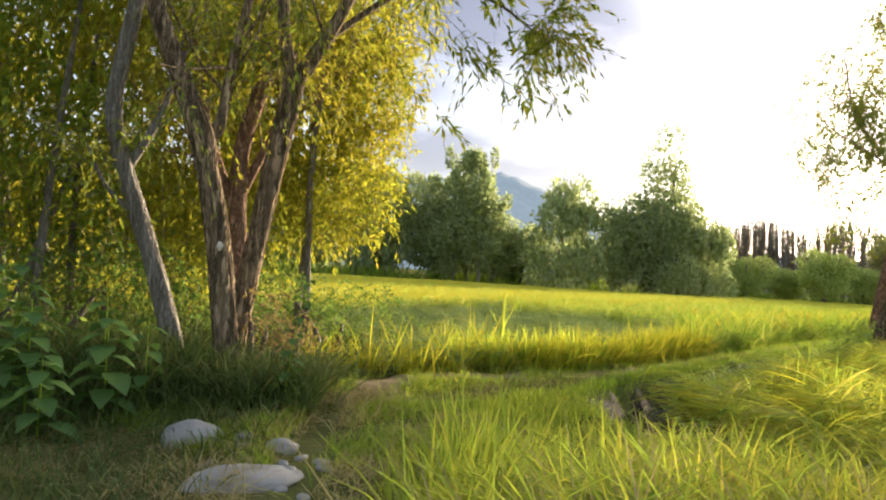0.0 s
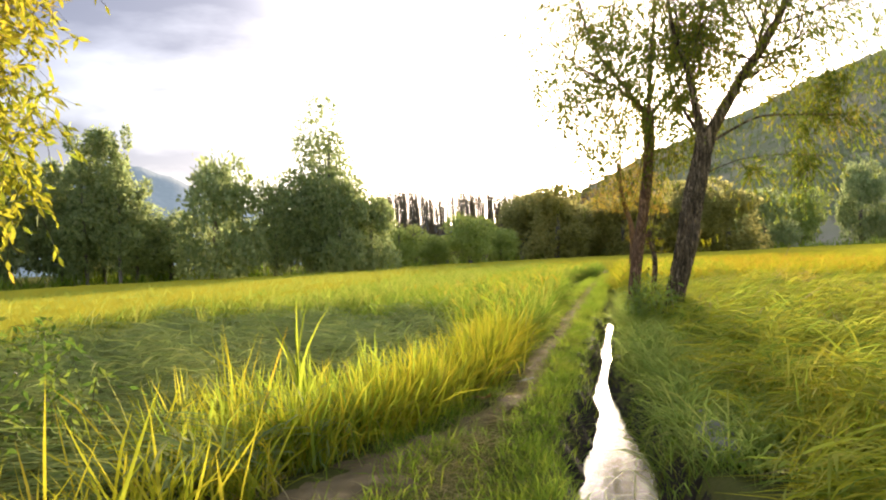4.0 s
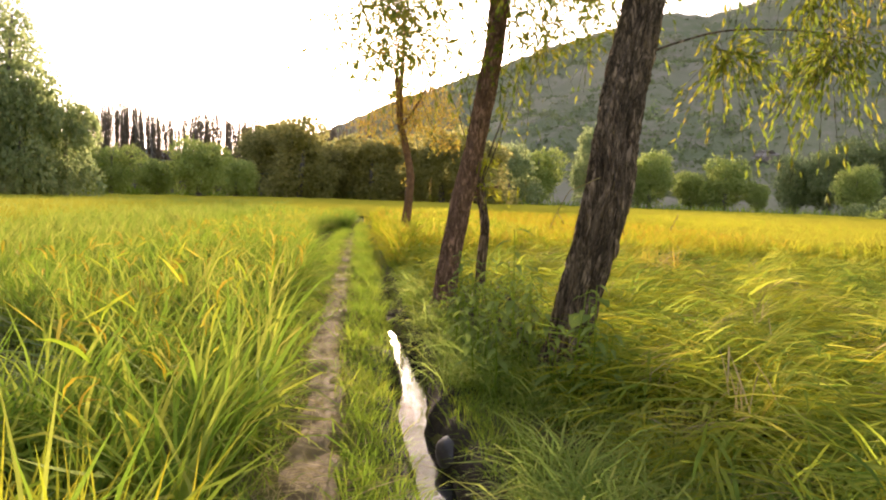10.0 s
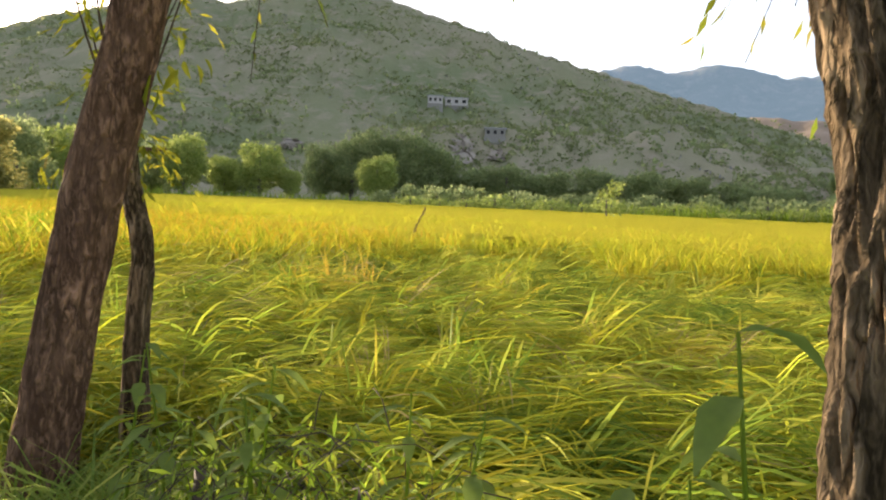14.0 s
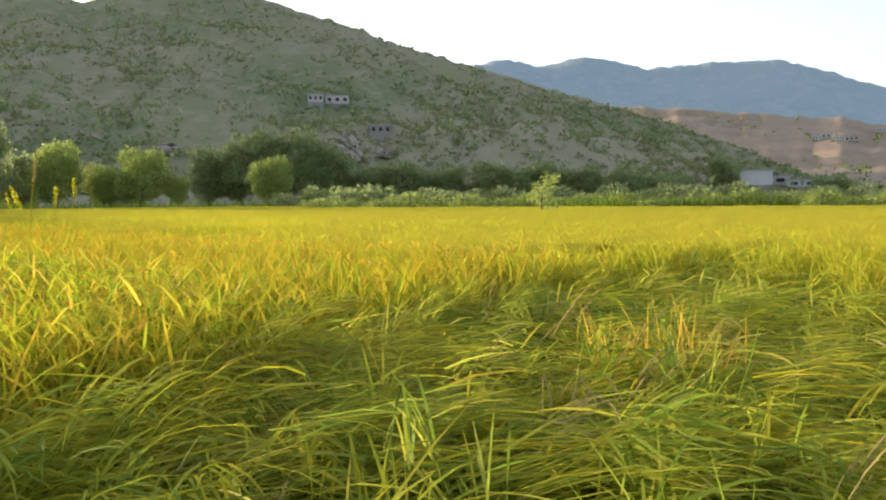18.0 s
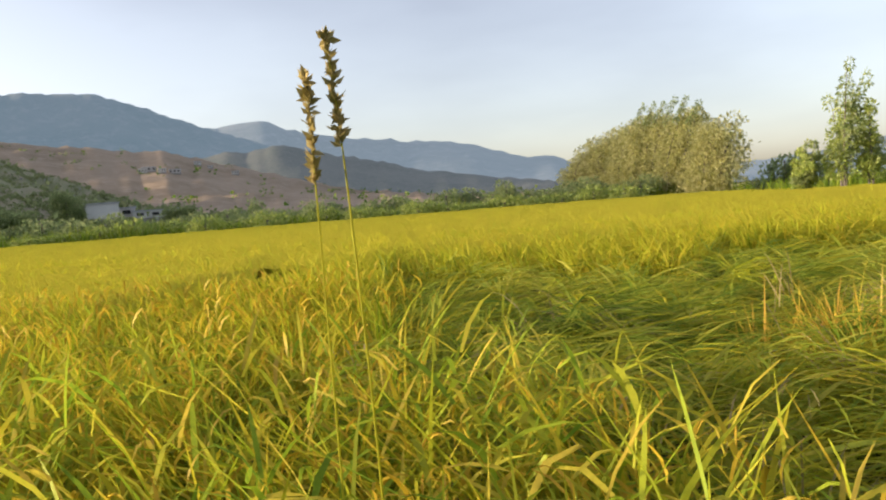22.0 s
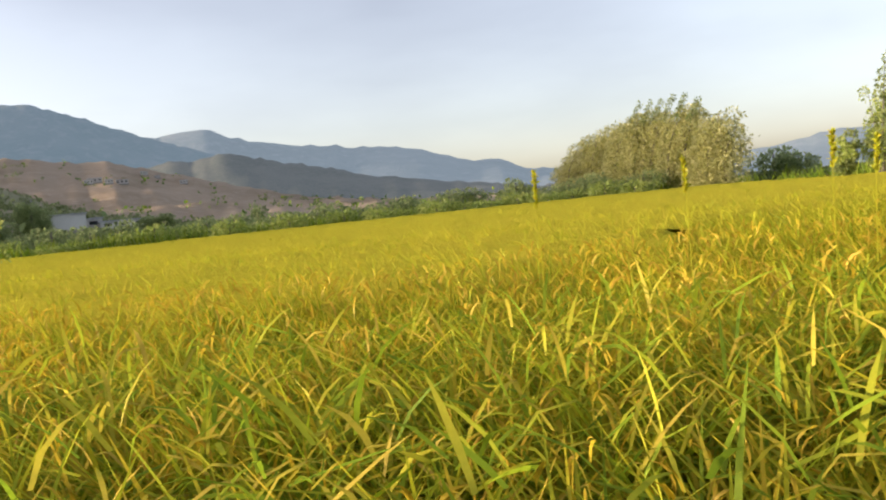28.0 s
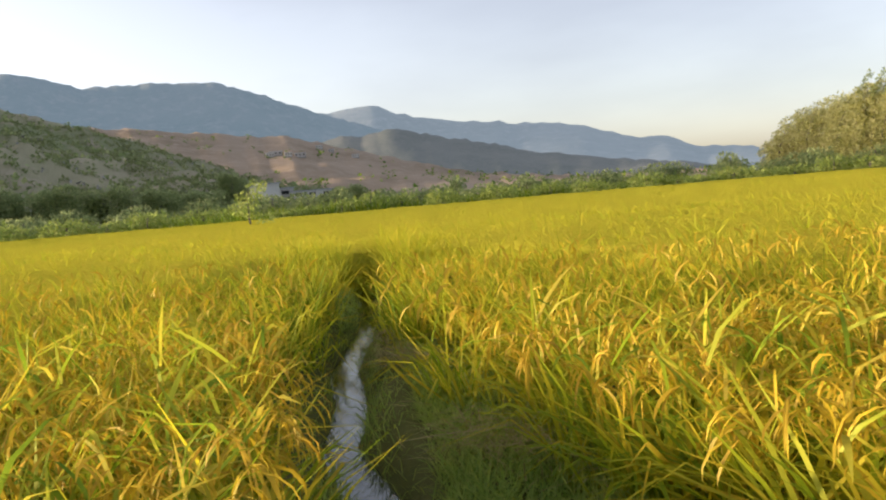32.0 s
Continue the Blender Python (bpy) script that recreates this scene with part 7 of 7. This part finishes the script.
def stones():
    stone("stone", "smooth pale rounded stone at the path edge", (-1.56, 5.7, gz(-1.56, 5.7) + 0.06), (0.21, 0.16, 0.13), 0.3, 1.0)
    stone("stone", "flat grey stepping stone set in the path", (-0.97, 4.8, gz(-0.97, 4.8) + 0.0), (0.36, 0.24, 0.06), 0.8, 2.0)
    stone("stone", "grey stone half buried beside the path", (-1.2, 5.75, gz(-1.2, 5.75) + 0.02), (0.10, 0.08, 0.05), 1.5, 3.0)
    stone("stone", "small grey stone beside the path", (-0.9, 5.55, gz(-0.9, 5.55) + 0.02), (0.12, 0.1, 0.06), 2.2, 4.0)
    for k in range(14):
        px, py = -0.85 + rng.uniform(-0.45, 0.35), 5.0 + rng.uniform(-0.5, 0.7)
        stone("pebble", "small grey pebble on the path", (px, py, gz(px, py) + 0.01), (rng.uniform(0.03, 0.07), rng.uniform(0.03, 0.05), 0.025), rng.uniform(0, 3), 20.0 + k)
    stone("boulder", "dark wet boulder lying in the ditch", (7.84, 16.9, -0.34), (0.18, 0.15, 0.13), 0.5, 5.0, plain_material("wet_stone", (0.10, 0.09, 0.08), 0.35, 0.3, 12.0))
    stone("stone", "grey stone on the ditch bank", (3.5, 10.1, gz(3.5, 10.1) + 0.05), (0.18, 0.13, 0.10), 1.0, 6.0)
    stone("stone", "grey stone on the ditch bank", (3.25, 9.75, gz(3.25, 9.75) + 0.04), (0.14, 0.12, 0.09), 2.0, 7.0)
    stone("stone", "grey stone on the ditch bank", (3.9, 10.6, gz(3.9, 10.6) + 0.04), (0.15, 0.10, 0.08), 0.2, 8.0)


def litter(name, label, at, mat, size):
    bm = bmesh.new()
    bmesh.ops.create_grid(bm, x_segments=6, y_segments=6, size=size)
    for v in bm.verts:
        v.co.z = 0.35 * size * noise.noise(v.co * 14 / size * 0.1 + Vector((at[0], at[1], 0))) + 0.2 * size * abs(v.co.x / size)
    bmesh.ops.solidify(bm, geom=bm.faces[:], thickness=0.003)
    me = bpy.data.meshes.new(name)
    bm.to_mesh(me)
    bm.free()
    me.materials.append(mat)
    ob = new(name, me)
    ob.location, ob.rotation_euler = (at[0], at[1], gz(at[0], at[1]) + 0.05), (0.2, 0.1, at[0])
    tagged(ob, label, "litter")


def broad_plant(at, height, leaves, leaf, label, lean=(0, 0), mat=M_BROAD, wide=0.34):
    """A weed: a stem with broad pointed leaves, each with a folded midrib."""
    root = empty("weed", label, "plant", (at[0], at[1], gz(*at)))
    stem = np.array([(0, 0, 0), (lean[0] * 0.3, lean[1] * 0.3, height * 0.5), (lean[0], lean[1], height)])
    part("stem", mesh_poly("stem", *tube(stem, [0.008, 0.006, 0.003], 6, 3), M_GRASS), root)
    for k in range(leaves):
        t = 0.25 + 0.75 * k / max(1, leaves - 1)
        p = np.array([np.interp(t, [0, 0.5, 1], stem[:, c]) for c in range(3)])
        a = k * 2.4 + rng.uniform(-0.4, 0.4)
        L = leaf * (1.15 - 0.5 * t) * rng.uniform(0.8, 1.2)
        d = np.array([math.cos(a), math.sin(a), 0.2])
        s = np.array([-math.sin(a), math.cos(a), 0])
        rows = []
        for q, w in ((0.0, 0.05), (0.3, 0.75), (0.55, 1.0), (0.8, 0.6), (1.0, 0.05)):
            c = p + d * L * q + np.array([0, 0, -0.6 * L * q * q])
            rows += [c - s * w * L * wide + np.array([0, 0, 0.05 * L * w]), c, c + s * w * L * wide + np.array([0, 0, 0.05 * L * w])]
        f = [[3 * i + j, 3 * i + j + 1, 3 * i + j + 4, 3 * i + j + 3] for i in range(4) for j in range(2)]
        part("leaf", mesh_poly("leaf", np.array(rows), f, mat, True), root)


def seed_stalk(x, y, tip, lean, label, thick=1.0):
    """A tall wild grass stalk with a seed head, standing above the rice."""
    z = gz(x, y)
    h = tip - z
    root = empty("grass_stalk", label, "plant", (x, y, z), "wild grass stalks")
    line = np.array([(0, 0, 0), (lean[0] * 0.2, lean[1] * 0.2, h * 0.5), (lean[0] * 0.7, lean[1] * 0.7, h * 0.86), (lean[0] * 1.1, lean[1] * 1.1, h)])
    part("stem", mesh_poly("stem", *tube(line, [0.0035, 0.003, 0.002, 0.0012], 5, 4), M_GOLD), root)
    t = rng.uniform(1 - 0.24 / h, 1.0, 150)
    p = np.stack([np.interp(t, [0, 0.5, 0.86, 1.0], line[:, c]) for c in range(3)], -1)
    v, f = leaves_on(p, rng.normal(0, 0.6, p.shape) + np.array([lean[0], lean[1], 1.2]), np.full(150, 0.024 * thick), 0.3, 0.45, 0.0)
    part("seed_head", mesh_poly("seed_head", v, f, M_GOLD if thick > 1.2 else M_STRAW), root)
    b = strips(np.repeat(np.array([[0, 0, h * 0.3]]), 3, 0), rng.uniform(0, 6.3, 3), np.full(3, h * 0.35), np.full(3, 1.2), np.full(3, 0.2), np.full(3, 0.011), 3)
    part("leaf", mesh_of("leaf", *b, M_GRASS), root)


def reed_plant(x, y, h, leaves):
    """A tall stem with long strap leaves standing above the grass."""
    root = empty("reed_plant", "tall upright strap-leaved plant lit from behind", "plant", (x, y, gz(x, y)))
    part("stem", mesh_poly("stem", *tube([(0, 0, 0), (0.01, 0.01, h * 0.5), (0.0, 0.03, h * 0.85)], [0.009, 0.007, 0.003], 6, 4), M_GRASS), root)
    for k in range(leaves):
        b = strips(np.array([[0.005, 0.01, h * (0.1 + 0.55 * k / leaves)]]), np.array([k * 2.5]), np.array([h * rng.uniform(0.4, 0.6)]), np.radians([rng.uniform(72, 86)]), np.radians([rng.uniform(35, 80)]), np.array([0.022]), 4, 0.4)
        part("leaf", mesh_of("leaf", *b, M_LUSH), root)


def vine(label, line, r, mat=M_TWIG):
    root = empty("vine", label, "vine", line[0])
    part("stem", mesh_poly("stem", *tube(np.array(line) - np.array(line[0]), [r] * len(line), 6, 4), mat), root)


def small_things():
    stones()
    litter("wrapper", "crumpled orange and white wrapper lying on the bank", (2.72, 12.1), plain_material("orange_wrapper", (0.62, 0.28, 0.08), 0.5, 0.4, 20.0), 0.07)
    litter("wrapper", "crumpled pale paper scrap on the path", (3.55, 12.75), plain_material("pale_paper", (0.6, 0.52, 0.42), 0.7, 0.3, 20.0), 0.06)
    for at, h, n, l in (((-2.7, 5.65), 0.95, 22, 0.27), ((-2.35, 6.1), 0.8, 16, 0.3), ((-2.95, 5.6), 1.15, 24, 0.27), ((-2.5, 5.45), 0.6, 14, 0.25), ((-2.2, 6.5), 0.75, 10, 0.24), ((-3.3, 6.6), 1.2, 13, 0.26), ((-2.75, 7.0), 0.85, 9, 0.30), ((-2.75, 5.1), 0.5, 9, 0.18), ((-3.6, 6.0), 1.3, 12, 0.24)):
        broad_plant(at, h, n, l, "broad-leaved green weed in the shade below the willows")
    broad_plant((-1.14, 6.72), 1.15, 26, 0.15, "thin sapling weed with small green leaves beside the path", (0.12, 0.15))
    broad_plant((8.95, 17.45), 1.25, 11, 0.24, "tall upright leafy weed beside the willow", (0.06, 0.08), M_WEED, 0.16)
    broad_plant((9.2, 17.62), 0.95, 10, 0.24, "leafy green weed beside the willow", (-0.1, 0.05), M_WEED, 0.16)
    for k in range(22):
        broad_plant(xy(11.6 + 0.17 * k, 1.35 + 0.40 * rng.uniform(-1, 1)), rng.uniform(0.55, 0.95), 16, 0.17, "leafy green weed growing at the ditch edge", (rng.normal(0, 0.08), rng.normal(0, 0.08)), M_WEED, 0.17)
    broad_plant((8.92, 16.72), 0.78, 6, 0.26, "round-leaved weed at the foot of the willow", (0.02, 0.0), M_WEED, 0.46)
    for px, py, tip, ln, thick in ((*xy(23.9, 1.55), 1.66, (0.05, 0.02), 1.2), (*xy(24.0, 1.62), 1.58, (-0.04, 0.03), 1.2), (19.82, 27.9, 1.80, (0.05, -0.08), 1.0), (19.7, 27.85, 1.74, (0.05, -0.10), 0.8),
                                   (20.7, 27.6, 1.84, (0.01, 0.02), 0.7), (20.9, 28.6, 1.52, (-0.08, 0.14), 1.5), (20.72, 28.4, 1.46, (-0.10, 0.16), 1.5), (20.56, 27.75, 1.60, (0.03, 0.02), 1.5),
                                   (20.3, 27.9, 1.48, (0.05, -0.03), 1.4), (21.6, 29.2, 1.44, (-0.05, 0.09), 1.4), (22.3, 29.9, 1.45, (-0.08, 0.10), 1.4), (*xy(18.4, 4.6), 1.15, (0.1, -0.2), 1.0), (*xy(13.0, 5.2), 1.0, (0.2, -0.1), 1.0)):
        seed_stalk(px, py, tip, ln, "tall wild grass stalk with a yellow seed head above the rice" if thick > 1.2 else "tall wild grass stalk with a brownish seed head above the rice", thick)
    reed_plant(0.95, 11.7, 1.12, 9)
    reed_plant(1.02, 11.8, 0.8, 6)
    vine("dry twig leaning across the willow trunk", [(9.035, 17.195, 1.1), (9.05, 17.16, 1.2), (9.045, 17.03, 1.39), (9.05, 16.98, 1.41), (9.19, 16.86, 1.5)], 0.0035, M_STRAW)
    vine("short dry twig caught on the willow bark", [(9.03, 17.13, 1.235), (9.045, 17.07, 1.147)], 0.004, M_STRAW)
    vine("thin dark vine hanging beside the willow trunk", [(9.66, 16.98, 2.6), (9.305, 16.914, 1.95), (9.37, 16.883, 1.67), (9.393, 16.867, 1.475), (9.403, 16.833, 1.31), (9.398, 16.768, 1.075)], 0.0035)


small_things()
